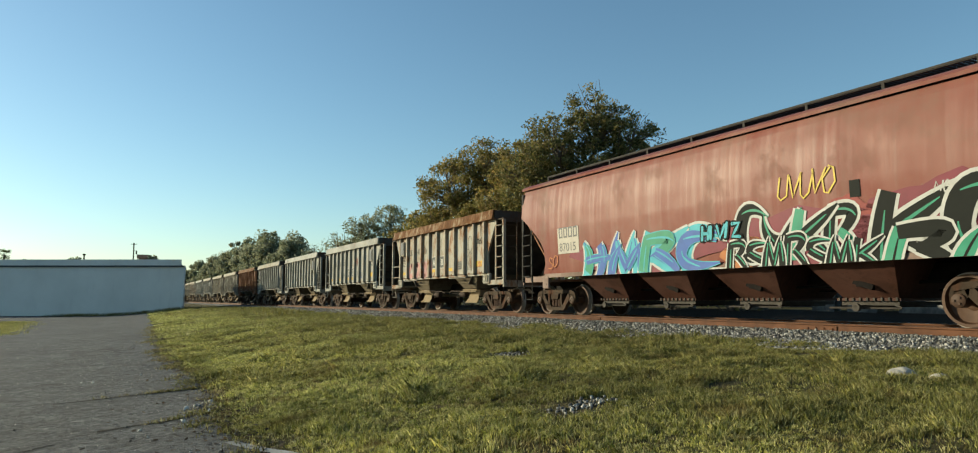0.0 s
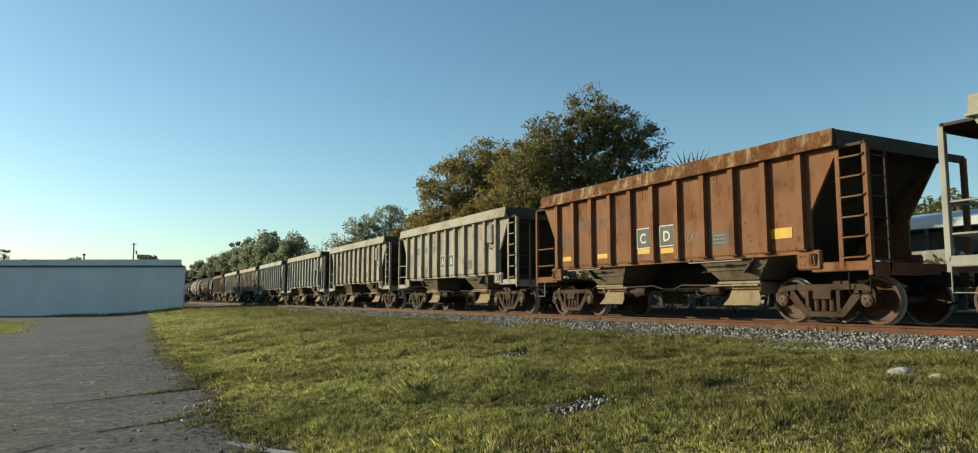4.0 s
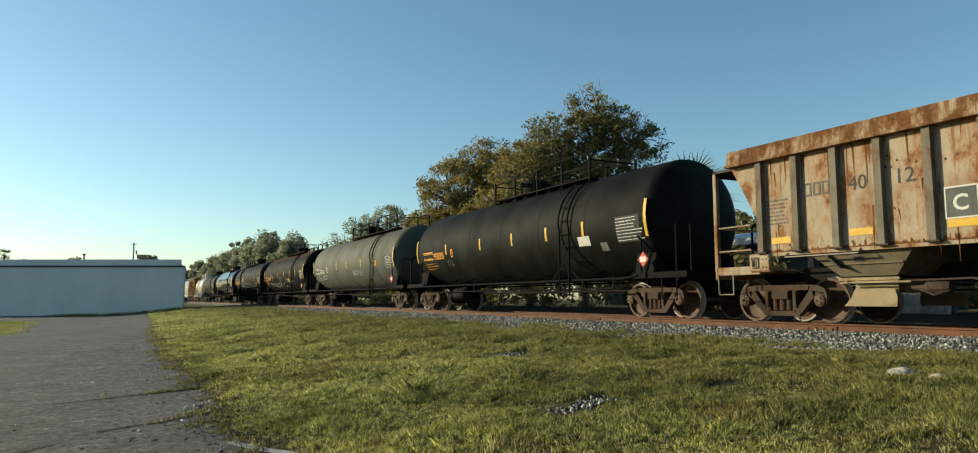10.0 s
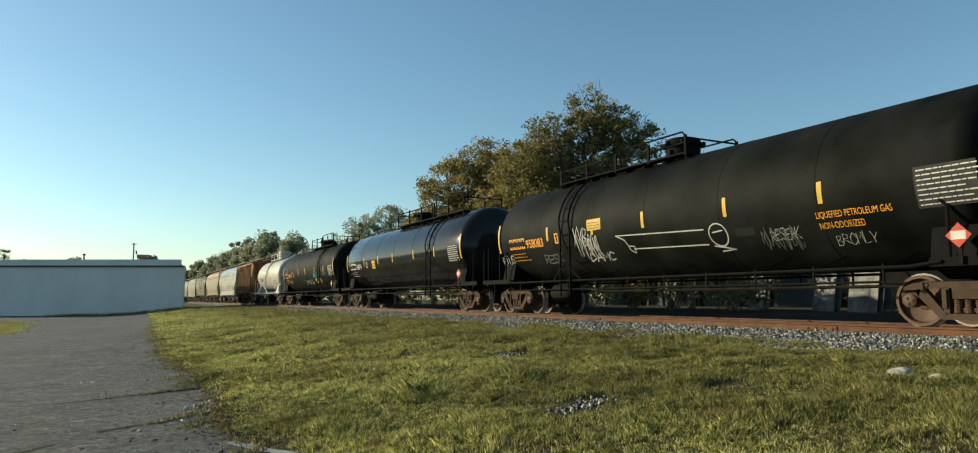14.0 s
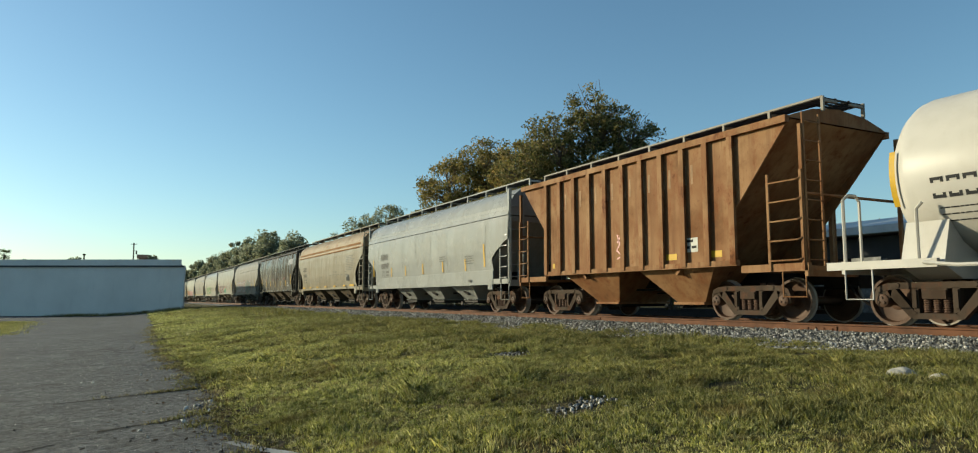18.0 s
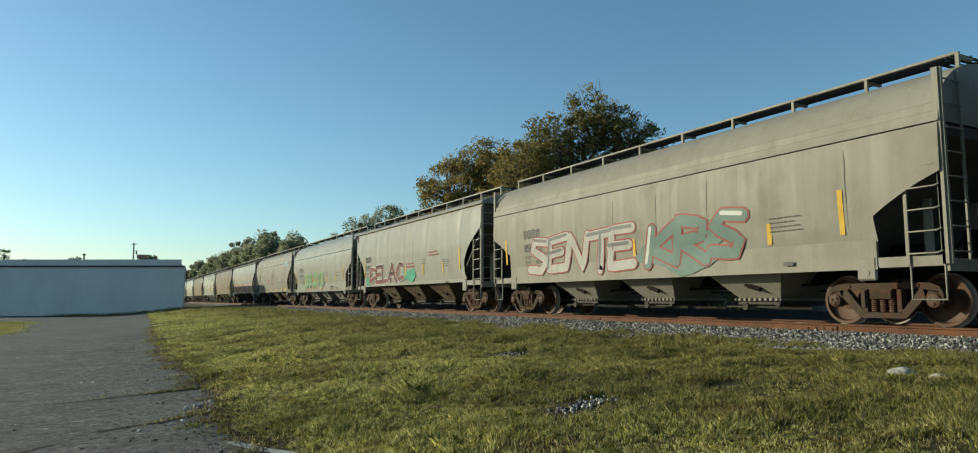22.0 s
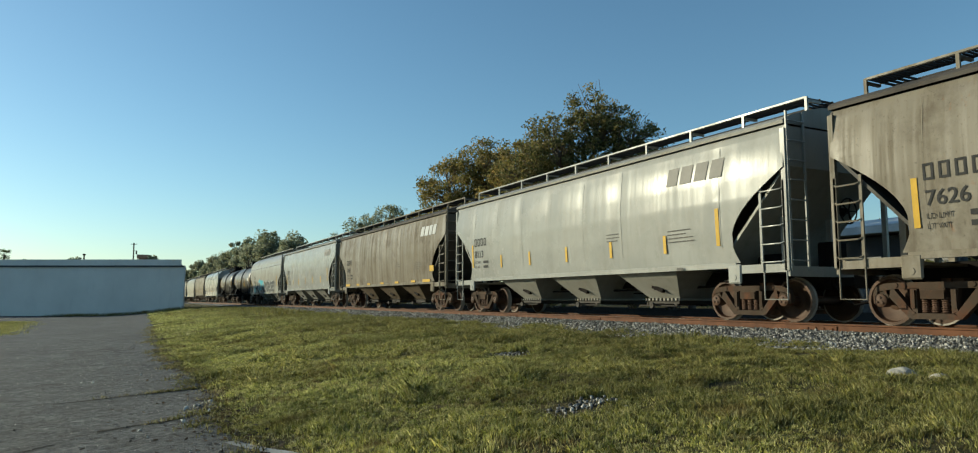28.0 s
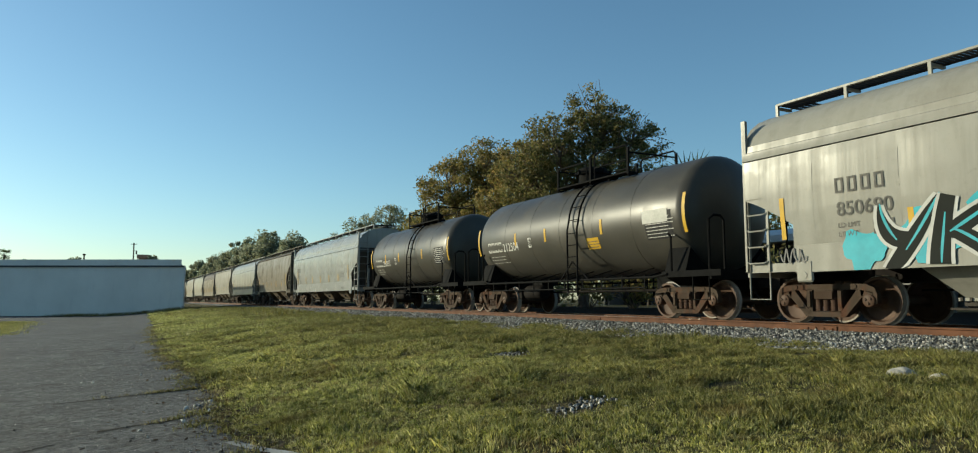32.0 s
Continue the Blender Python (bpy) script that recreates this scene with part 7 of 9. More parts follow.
M_BLADE = blade_mat("grass_blades", [(0.050, 0.068, 0.014), (0.25, 0.275, 0.045), (0.52, 0.50, 0.105), (0.72, 0.66, 0.18), (0.86, 0.78, 0.36)], 0.28)
# Lighter copy of the blades: sunlight on the lawn is put into the colour.
M_BLADE_FAR = blade_mat("sun_brightened_blades", [(0.20, 0.24, 0.05), (0.50, 0.53, 0.14), (0.70, 0.70, 0.22), (0.80, 0.76, 0.32)], 0.35)
M_DRY = blade_mat("dry_grass", [(0.14, 0.10, 0.04), (0.30, 0.21, 0.09), (0.20, 0.19, 0.05)], 0.3)


def gz_fast(xs, ys):
    """Heights of many points on the ground sheet."""
    gx, gy, hz = GROUND
    i = np.clip(np.searchsorted(gx, xs) - 1, 0, len(gx) - 2)
    j = np.clip(np.searchsorted(gy, ys) - 1, 0, len(gy) - 2)
    u, v = (xs - gx[i]) / (gx[i + 1] - gx[i]), (ys - gy[j]) / (gy[j + 1] - gy[j])
    return (1 - v) * ((1 - u) * hz[j, i] + u * hz[j, i + 1]) + v * ((1 - u) * hz[j + 1, i] + u * hz[j + 1, i + 1])


def blades(name, xs, ys, hs, ws, mat, label, seed, lean=0.45, out=None, up=0.0):
    rng = np.random.default_rng(seed)
    z = gz_fast(xs, ys) - 0.008 + up
    n = len(xs)
    az = rng.random(n) * 2 * np.pi
    wd = np.stack([np.cos(az), np.sin(az), np.zeros(n)], 1) * (ws / 2)[:, None]
    la = rng.random(n) * 2 * np.pi if out is None else out + rng.normal(0, 0.7, n)
    le = np.abs(rng.normal(0, lean, n)) * hs
    base = np.stack([xs, ys, z], 1)
    mid = base + np.stack([np.cos(la) * le * 0.35, np.sin(la) * le * 0.35, hs * 0.6], 1)
    tip = base + np.stack([np.cos(la) * le, np.sin(la) * le, hs], 1)
    v = np.stack([base - wd, base + wd, mid + wd * 0.8, tip, mid - wd * 0.8], 1).reshape(-1, 3)
    me = np_mesh(name, v, np.arange(len(v)), np.full(n, 5))
    return solo(name, me, mat, label, "grass", "stuff")


def field(x, y, size, seed):
    """Smooth random values from 0 to 1 over the plan, with features of about the given size."""
    rng = np.random.default_rng(seed)
    tab = rng.random((256, 256))
    u, v = x / size + 500.0, y / size + 500.0
    i, j = np.floor(u).astype(int), np.floor(v).astype(int)
    a, b = u - i, v - j
    a, b = a * a * (3 - 2 * a), b * b * (3 - 2 * b)
    i0, i1, j0, j1 = i % 256, (i + 1) % 256, j % 256, (j + 1) % 256
    return (1 - a) * ((1 - b) * tab[i0, j0] + b * tab[i0, j1]) + a * ((1 - b) * tab[i1, j0] + b * tab[i1, j1])


def meadow(n, d0, d1, h, w, seed, mat, name, label, per=12, sigma=0.022, dry=False, sunny=False):
    """Tussocks of blades over the strip between the lot and the ballast, between two distances from the standpoint."""
    rng = np.random.default_rng(seed)
    out = []
    tot, m = 0, n // per
    while tot < m:
        r = np.sqrt(rng.uniform(d0 * d0, d1 * d1, 60000))
        a = rng.uniform(radians(-9), radians(64), 60000)
        x, y = EYE.x + r * np.sin(a), r * np.cos(a)
        edge = -11.45 + 0.026 * np.maximum(0, y - 25) + 0.2 * np.sin(y * 0.9) * np.sin(y * 0.37 + 1) + 0.15 * np.sin(y * 3.1)
        far_edge = -3.25 + 0.22 * np.sin(y * 1.7) + 0.12 * np.sin(y * 4.3 + 1)
        ok = (x > edge - 0.25 * rng.random(60000) ** 3) & (x < far_edge + 0.45 * rng.random(60000) ** 2) & (y < 74)
        # thin spots, thinner still along the lot
        bare = 0.6 * field(x, y, 0.9, 21) + 0.4 * field(x, y, 0.28, 22)
        rim = np.clip(1 - (x - edge) / 0.8, 0, 1) * np.clip((26 - y) / 8, 0, 1)
        thin = np.clip((bare - 0.56) * 5.0, 0, 0.88) + 0.55 * rim * field(x, y, 0.35, 23)
        ok &= rng.random(60000) > (1 - thin if dry else thin)
        # sunny: keeps only patches, for the blades with sunlight painted in
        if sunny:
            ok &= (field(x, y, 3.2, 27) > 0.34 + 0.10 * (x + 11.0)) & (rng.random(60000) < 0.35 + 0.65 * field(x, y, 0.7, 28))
        for px, py, rr in BARE:
            ok &= ((x - px) / rr[0]) ** 2 + ((y - py) / rr[1]) ** 2 > 0.6 + 0.5 * rng.random(60000)
        out.append(np.stack([x[ok], y[ok]], 1))
        tot += int(ok.sum())
    p = np.concatenate(out)[:m]
    tall = 0.35 + 1.75 * field(p[:, 0], p[:, 1], 0.60, 24) ** 1.5 * (0.45 + field(p[:, 0], p[:, 1], 0.16, 25)) + 0.25 * rng.random(m) ** 4
    p, tall = np.repeat(p, per, axis=0), np.repeat(tall, per)
    off = rng.normal(0, sigma, p.shape)
    hs = h * rng.uniform(0.55, 1.25, len(p)) * tall
    blades(name, p[:, 0] + off[:, 0], p[:, 1] + off[:, 1], hs, w * rng.uniform(0.6, 1.3, len(p)), mat, label, seed, 0.55, np.arctan2(off[:, 1], off[:, 0]))


BARE = [(-8.75, 5.8, (0.42, 0.28)), (-7.0, 10.3, (0.45, 0.35)), (-4.2, 6.9, (0.30, 0.25)), (-7.0, 5.6, (0.25, 0.2)), (-9.6, 9.5, (0.22, 0.16))]
meadow(300000, 3.6, 12.5, 0.062, 0.0075, 1, M_BLADE, "grass_near", "short yellow-green lawn grass beside the lot", 13, 0.021)
meadow(190000, 12.5, 26.0, 0.072, 0.013, 2, M_BLADE, "grass_mid", "short yellow-green lawn grass beside the track", 11, 0.034)
meadow(120000, 26.0, 80.0, 0.075, 0.030, 3, M_BLADE_FAR, "grass_far", "short lawn grass beside the track, coloured lighter to paint sunlight", 6, 0.07)
meadow(90000, 8.5, 26.0, 0.078, 0.011, 5, M_BLADE_FAR, "grass_pale", "patches of lawn grass beside the lot, coloured lighter to paint sunlight", 11, 0.03, sunny=True)
meadow(60000, 3.6, 30.0, 0.050, 0.009, 4, M_DRY, "dry_grass", "dry brown grass stems in thin spots of the lawn", 9, 0.03, True)


rim_ = np.random.default_rng(41)
rx_, ry_ = rim_.uniform(-11.3, -3.4, 60000), rim_.uniform(-22, 30, 60000)
rd_ = np.hypot(rx_ - EYE.x, ry_)
ra_ = np.degrees(np.arctan2(rx_ - EYE.x, ry_))
ro_ = (rd_ < 3.6) | (ra_ > 64) | (ra_ < -9)
rx_, ry_ = rx_[ro_], ry_[ro_]
blades("grass_rear", rx_, ry_, 0.055 * rim_.uniform(0.5, 1.3, len(rx_)), 0.018 * rim_.uniform(0.6, 1.3, len(rx_)), M_BLADE, "short lawn grass further along the track", 42, 0.7)


def patch_blades(name, label, boxes, h, w, mat, seed, on_lot=False):
    rng = np.random.default_rng(seed)
    xs, ys = [], []
    for x, y, rx, ry, n in boxes:
        xs.append(x + rng.normal(0, rx / 2, n))
        ys.append(y + rng.normal(0, ry / 2, n))
    xs, ys = np.concatenate(xs), np.concatenate(ys)
    up = np.array([0.028 if x < asphalt_edge(y) else 0.0 for x, y in zip(xs, ys)]) if on_lot else 0.0
    blades(name, xs, ys, h * rng.uniform(0.4, 1.4, len(xs)), w * rng.uniform(0.6, 1.3, len(xs)), mat, label, seed, 0.6, None, up)


tuft_ = np.random.default_rng(51)
tufts = [(tuft_.uniform(-10.8, -3.9), 4.0 + 22 * tuft_.random() ** 1.4, s_, s_ * 0.8, n_) for s_, n_ in [(tuft_.uniform(0.10, 0.34), int(tuft_.uniform(50, 150))) for _ in range(150)]]
patch_blades("grass_tufts", "darker tufts of longer grass standing in the lawn", tufts, 0.065, 0.008, blade_mat("tuft_blades", [(0.045, 0.070, 0.012), (0.11, 0.14, 0.022), (0.22, 0.23, 0.04)], 0.5), 52)
dry_ = [(tuft_.uniform(-10.5, -3.9), 4.0 + 16 * tuft_.random() ** 1.3, s_, s_ * 0.6, int(500 * s_)) for s_ in tuft_.uniform(0.2, 0.7, 70)]
patch_blades("dry_patches", "brown dry patches in the lawn", dry_, 0.045, 0.009, M_DRY, 53)
crack = []
for k in range(18):
    t = k / 17
    crack.append((-13.0 + 1.4 * t + random.uniform(-0.04, 0.04), 11.6 + 0.25 * t, 0.10, 0.05, 30 if k > 7 else 6))
for k in range(12):
    t = k / 11
    crack.append((-12.4 + 0.9 * t, 8.9 + 0.5 * t, 0.10, 0.05, 26))
for k in range(60):
    y = 5.6 + k * 0.55
    crack.append((asphalt_edge(y) - 0.05 - 0.4 * random.random() ** 2, y, 0.20, 0.16, 70))
    crack.append((asphalt_edge(y) + 0.25 * random.random(), y + 0.2, 0.30, 0.22, 90))
M_CRACK = plain("dirt_in_crack", (0.022, 0.018, 0.013), 0.95, 0, 0.5, 20.0, 0.8)


def crack_line(pts, w, seed):
    """A dirt-filled crack in the asphalt: a thin wavering strip."""
    sh, vs = Shape(), []
    n = 0
    for (ax, ay), (bx, by) in zip(pts, pts[1:]):
        m = max(2, int(math.hypot(bx - ax, by - ay) / 0.06))
        for k in range(m):
            t = k / m
            x, y = ax + (bx - ax) * t, ay + (by - ay) * t
            y += 0.16 * noise.noise((x * 2.2, y * 2.2, seed)) + 0.03 * noise.noise((x * 11, y * 11, seed))
            ww = w * (0.35 + 0.9 * abs(noise.noise((x * 6, y * 6, seed + 5))) + 0.3)
            vs += [(x, y - ww / 2, ground_z(x, y) + 0.034), (x, y + ww / 2, ground_z(x, y) + 0.034)]
            n += 1
    return solo("crack", sh.add(vs, [(2 * k, 2 * k + 2, 2 * k + 3, 2 * k + 1) for k in range(n - 1)]), M_CRACK, "dirt-filled crack across the asphalt", "crack", "structure")


crack_line([(-13.5, 11.6), (-12.6, 11.62), (-11.75, 11.8)], 0.08, 1)
crack_line([(-12.9, 8.7), (-12.3, 8.95), (-11.5, 9.4)], 0.10, 2)
crack_line([(-14.4, 8.0), (-13.9, 7.9), (-13.2, 8.25)], 0.05, 4)
lit_ = np.random.default_rng(31)
ly_ = 5.2 + 26 * lit_.random(2600) ** 1.3
lx_ = np.array([asphalt_edge(y) for y in ly_]) - 0.05 + lit_.normal(0, 0.16, 2600)
lx_[:500] -= 1.2 * lit_.random(500) ** 2
lz_ = gz_fast(lx_, ly_) + 0.034
la_ = lit_.normal(size=(2600, 3)) * np.array([1, 1, 0.25])
la_ /= np.linalg.norm(la_, axis=1)[:, None]
lb_ = np.cross(la_, np.array([0, 0, 1.0]) + 0.3 * lit_.normal(size=(2600, 3)))
ls_ = lit_.uniform(0.012, 0.040, (2600, 1))
lp_ = np.stack([lx_, ly_, lz_], 1)
lv_ = np.stack([lp_ - la_ * ls_, lp_ + lb_ * ls_ * 0.6, lp_ + la_ * ls_, lp_ - lb_ * ls_ * 0.6], 1).reshape(-1, 3)
solo("leaf_litter", np_mesh("leaf_litter", lv_, np.arange(len(lv_)), np.full(2600, 4)), leaf_mat("brown_litter", [(0.03, 0.022, 0.014), (0.07, 0.048, 0.028), (0.13, 0.09, 0.05)]), "brown leaf litter along the crumbling edge of the asphalt", "leaf litter", "stuff")
patch_blades("crack_weeds", "dry weeds along cracks and the crumbling edge of the asphalt", crack, 0.050, 0.009, M_DRY, 11, True)
edge_ = [(asphalt_edge(y) + random.uniform(-0.22, 0.55), y, 0.22, 0.16, 60) for y in [5.2 + 0.085 * k for k in range(260)] if noise.noise((y * 1.1, 2.2, 0)) > -0.18]
patch_blades("dead_growth", "dead brown growth creeping over the edge of the asphalt", edge_, 0.040, 0.012, blade_mat("dead_growth", [(0.030, 0.022, 0.012), (0.085, 0.055, 0.026), (0.16, 0.10, 0.045), (0.09, 0.085, 0.03)], 0.2), 15, True)
patch_blades("verge_grass", "grass patch on the far side of the lot", [(-18.1 - 0.085 * k, 36.5 + 1.6 * k, 1.3, 1.6, 1300) for k in range(13)], 0.09, 0.04, M_BLADE, 12)
patch_blades("weed_clump", "tall dry weeds in front of the white wall", [(-16.6, 72.6, 1.5, 0.6, 400), (-15.4, 72.2, 1.0, 0.5, 160), (-12, 71.6, 3.5, 0.6, 700), (-9, 70.2, 2, 0.8, 500)], 0.26, 0.05, M_DRY, 13)
patch_blades("track_weeds", "tall weeds beside the far ballast", [(-5.2, 40.2, 1.0, 3.5, 700), (-4.3, 50, 0.8, 7, 700), (-6.5, 58, 2, 6, 800)], 0.26, 0.04, M_BLADE, 14)

# ---- loose stones ----
def stones(name, pts, sizes, mat, label, seed, kind="stuff", category="stones"):
    """Broken stones: squashed, skewed eight-sided lumps."""
    rng = np.random.default_rng(seed)
    n = len(pts)
    base = np.array([(1, 0, 0), (0, 1, 0), (-1, 0, 0), (0, -1, 0), (0.3, 0.2, 0.8), (-0.2, -0.1, -0.8), (0.6, 0.6, 0.4), (-0.6, 0.5, 0.45)], float)
    f = np.array([(0, 6, 4), (6, 1, 4), (1, 7, 4), (7, 2, 4), (2, 3, 4), (3, 0, 4), (1, 0, 5), (2, 1, 5), (3, 2, 5), (0, 3, 5), (0, 1, 6), (1, 2, 7)])
    v = base[None] * rng.uniform(0.65, 1.25, (n, 8, 3)) * (np.asarray(sizes)[:, None, None] / 2)
    q = rng.normal(size=(n, 4))
    q /= np.linalg.norm(q, axis=1)[:, None]
    w, x, y, z = q.T
    R = np.stack([1 - 2 * (y * y + z * z), 2 * (x * y - z * w), 2 * (x * z + y * w), 2 * (x * y + z * w), 1 - 2 * (x * x + z * z), 2 * (y * z - x * w),
                  2 * (x * z - y * w), 2 * (y * z + x * w), 1 - 2 * (x * x + y * y)], 1).reshape(n, 3, 3)
    v = np.einsum("nij,nkj->nki", R, v) + np.asarray(pts)[:, None, :]
    ff = (f[None] + 8 * np.arange(n)[:, None, None]).reshape(-1)
    me = np_mesh(name, v.reshape(-1, 3), ff, np.full(n * len(f), 3))
    return solo(name, me, mat, label, category, kind)


rng_ = np.random.default_rng(8)
N_ = 44000
yy_ = 2 + 62 * rng_.random(N_) ** 1.7
xx_ = rng_.uniform(-3.75, -0.95, N_)
keep_ = xx_ > -3.45 + 0.35 * np.sin(yy_ * 1.9) * np.sin(yy_ * 0.73) - 0.35 * rng_.random(N_) ** 2
xx_, yy_ = xx_[keep_], yy_[keep_]
zz_ = np.array([max(ballast_z(x, y), ground_z(x, y) - 0.01) for x, y in zip(xx_, yy_)]) + 0.008
stones("ballast", np.stack([xx_, yy_, zz_], 1), rng_.uniform(0.028, 0.068, len(xx_)) * (1 + 0.014 * yy_), M_STONE, "loose grey crushed stones beside the rail", 9, category="ballast")
N_ = 4000
yy_ = 2 + 40 * rng_.random(N_)
xx_ = rng_.uniform(-0.66, 0.66, N_)
stones("ballast", np.stack([xx_, yy_, np.full(N_, 0.957)], 1), rng_.uniform(0.04, 0.07, N_), M_OILY_SHADE, "loose crushed stones between the rails, coloured black for the shade under the cars", 10, category="ballast")
for (cx, cy, rx, ry, n), lab in (((-8.75, 5.8, 0.40, 0.24, 120), "spilled grey stones on a bare spot in the grass"), ((-7.0, 10.3, 0.42, 0.3, 120), "small spill of grey stones in the grass")):
    px_ = cx + rng_.normal(0, rx * 0.55, n)
    py_ = cy + rng_.normal(0, ry * 0.55, n)
    stones("gravel_patch", np.stack([px_, py_, gz_fast(px_, py_) + 0.012], 1), rng_.uniform(0.022, 0.058, n), M_STONE, lab, n, category="gravel")
px_ = np.concatenate([-11.75 + rng_.normal(0, 0.10, 14), -13.6 + rng_.normal(0, 1.2, 12), -12.2 + rng_.normal(0, 0.3, 10)])
py_ = np.concatenate([9.9 + rng_.normal(0, 0.15, 14), 10 + rng_.normal(0, 3.0, 12), 7.6 + rng_.normal(0, 0.7, 10)])
stones("lot_debris", np.stack([px_, py_, gz_fast(px_, py_) + 0.035], 1), rng_.uniform(0.015, 0.06, len(px_)), M_STONE, "stray stones and crumbs on the asphalt", 77, category="debris")
N_ = 5200
py_ = 5.0 + 24 * rng_.random(N_) ** 1.5
px_ = -11.6 - 6.0 * rng_.random(N_) ** 1.8
stones("asphalt_grit", np.stack([px_, py_, gz_fast(px_, py_) + 0.031], 1), rng_.uniform(0.005, 0.020, N_) * (0.7 + 0.04 * py_), M_STONE, "fine loose grit on the worn asphalt", 78, category="grit")
px_, py_ = np.array([-11.95, -11.83, -11.62, -11.72, -12.05, -13.1, -12.35, -12.5]), np.array([9.75, 9.95, 10.15, 9.35, 8.75, 13.9, 14.6, 8.5])
stones("paper_scrap", np.stack([px_, py_, gz_fast(px_, py_) + 0.04], 1), np.array([0.10, 0.07, 0.09, 0.06, 0.08, 0.07, 0.06, 0.05]), M_WHITEP, "pale crumpled scraps on the edge of the lot", 79, category="litter")

M_LIME = plain("pale_limestone", (0.34, 0.32, 0.275), 0.85, 0, 0.15, 9.0, 0.5)
def boulder(x, y, w, h, seed):
    bm = bmesh.new()
    bmesh.ops.create_icosphere(bm, subdivisions=3, radius=0.5)
    for v in bm.verts:
        k = 1 + 0.30 * noise.noise(v.co * 2.2 + Vector((seed, 0, 0))) + 0.12 * noise.noise(v.co * 6 + Vector((0, seed, 0)))
        v.co = Vector((v.co.x * w * k, v.co.y * w * 0.7 * k, max(-0.3, v.co.z) * h * k))
    me = bpy.data.meshes.new("boulder")
    bm.to_mesh(me)
    bm.free()
    solo("boulder", me, M_LIME, "pale limestone lump lying in the grass by the ballast", "rock", group="pale rocks", m=pose(x, y, ground_z(x, y) + h * 0.06, 0, 0, seed * 40))


boulder(-5.3, 4.75, 0.42, 0.16, 1)
boulder(-5.3, 4.35, 0.24, 0.11, 2)

# painted bay line on the asphalt
M_LINE = paint("worn_white_line", (0.62, 0.62, 0.58), 0.8, (0.12, 0.12, 0.115), 0.8, 0.0, streak=0.0)
la, lb = Vector((-11.757, 7.27)), Vector((-11.44, 6.48))
ext = lb + (lb - la) * 1.5
sd = Vector((-(lb - la).y, (lb - la).x)).normalized() * 0.055
vs_ = []
for k in range(13):
    p = la + (ext - la) * k / 12
    for s in (-1, 1):
        q = p + sd * s
        vs_.append((q.x, q.y, ground_z(q.x, q.y) + 0.036))
solo("bay_line", Shape().add(vs_, [(2 * k, 2 * k + 2, 2 * k + 3, 2 * k + 1) for k in range(12)]), M_LINE, "worn white painted line on the asphalt", "road marking", "structure")
# ---- sprayed and stencilled paint on single cars ----
STROKES = {
    "A": [[(0, 0), (0.35, 1), (0.7, 0)], [(0.12, 0.38), (0.6, 0.42)]], "B": [[(0, 0), (0, 1), (0.55, 0.86), (0.5, 0.6), (0.05, 0.5), (0.68, 0.38), (0.6, 0.06), (0, 0)]],
    "C": [[(0.72, 0.85), (0.3, 1), (0, 0.5), (0.3, 0), (0.72, 0.15)]], "D": [[(0, 0), (0, 1), (0.55, 0.82), (0.68, 0.35), (0, 0)]],
    "E": [[(0.68, 1), (0, 0.95), (0.05, 0), (0.72, 0.04)], [(0, 0.5), (0.55, 0.55)]], "G": [[(0.7, 0.85), (0.3, 1), (0, 0.5), (0.3, 0), (0.72, 0.1), (0.7, 0.5), (0.4, 0.5)]],
    "H": [[(0, 0), (0.05, 1)], [(0.65, 0), (0.7, 1)], [(0.03, 0.5), (0.68, 0.5)]], "I": [[(0.2, 0), (0.2, 1)]], "J": [[(0.6, 1), (0.6, 0.2), (0.3, 0), (0, 0.2)]],
    "K": [[(0, 0), (0, 1)], [(0.65, 1), (0.05, 0.45), (0.7, 0)]], "L": [[(0, 1), (0.02, 0), (0.65, 0.05)]], "M": [[(0, 0), (0.08, 1), (0.38, 0.4), (0.7, 1), (0.78, 0)]],
    "N": [[(0, 0), (0.05, 1), (0.62, 0.02), (0.68, 1)]], "O": [[(0.35, 1), (0, 0.6), (0.1, 0.1), (0.45, 0), (0.72, 0.4), (0.62, 0.9), (0.35, 1)]], "P": [[(0, 0), (0, 1), (0.6, 0.85), (0.55, 0.5), (0, 0.42)]],
    "R": [[(0, 0), (0, 1), (0.6, 0.85), (0.55, 0.55), (0.05, 0.45), (0.7, 0)]], "S": [[(0.68, 0.9), (0.2, 1), (0.02, 0.7), (0.65, 0.35), (0.5, 0.02), (0, 0.1)]], "T": [[(0, 0.95), (0.75, 1)], [(0.38, 0.98), (0.36, 0)]],
    "U": [[(0, 1), (0.05, 0.15), (0.35, 0), (0.65, 0.2), (0.7, 1)]], "V": [[(0, 1), (0.35, 0), (0.72, 1)]], "X": [[(0, 0), (0.7, 1)], [(0, 1), (0.7, 0)]], "Y": [[(0, 1), (0.35, 0.5), (0.7, 1)], [(0.35, 0.5), (0.33, 0)]],
    "Z": [[(0, 0.95), (0.7, 1), (0.05, 0.05), (0.75, 0)]], "1": [[(0.1, 0.8), (0.3, 1), (0.3, 0)]], "7": [[(0, 1), (0.6, 0.98), (0.25, 0)]], "'": [[(0.1, 1), (0.1, 0.8)]], " ": [], "-": [[(0.1, 0.5), (0.5, 0.5)]],
}
INK = {}


def ink(name, col, rough=0.5):
    if name not in INK:
        INK[name] = plain(name, col, rough, 0, 0.14, 3.0, 0.02)
    return INK[name]


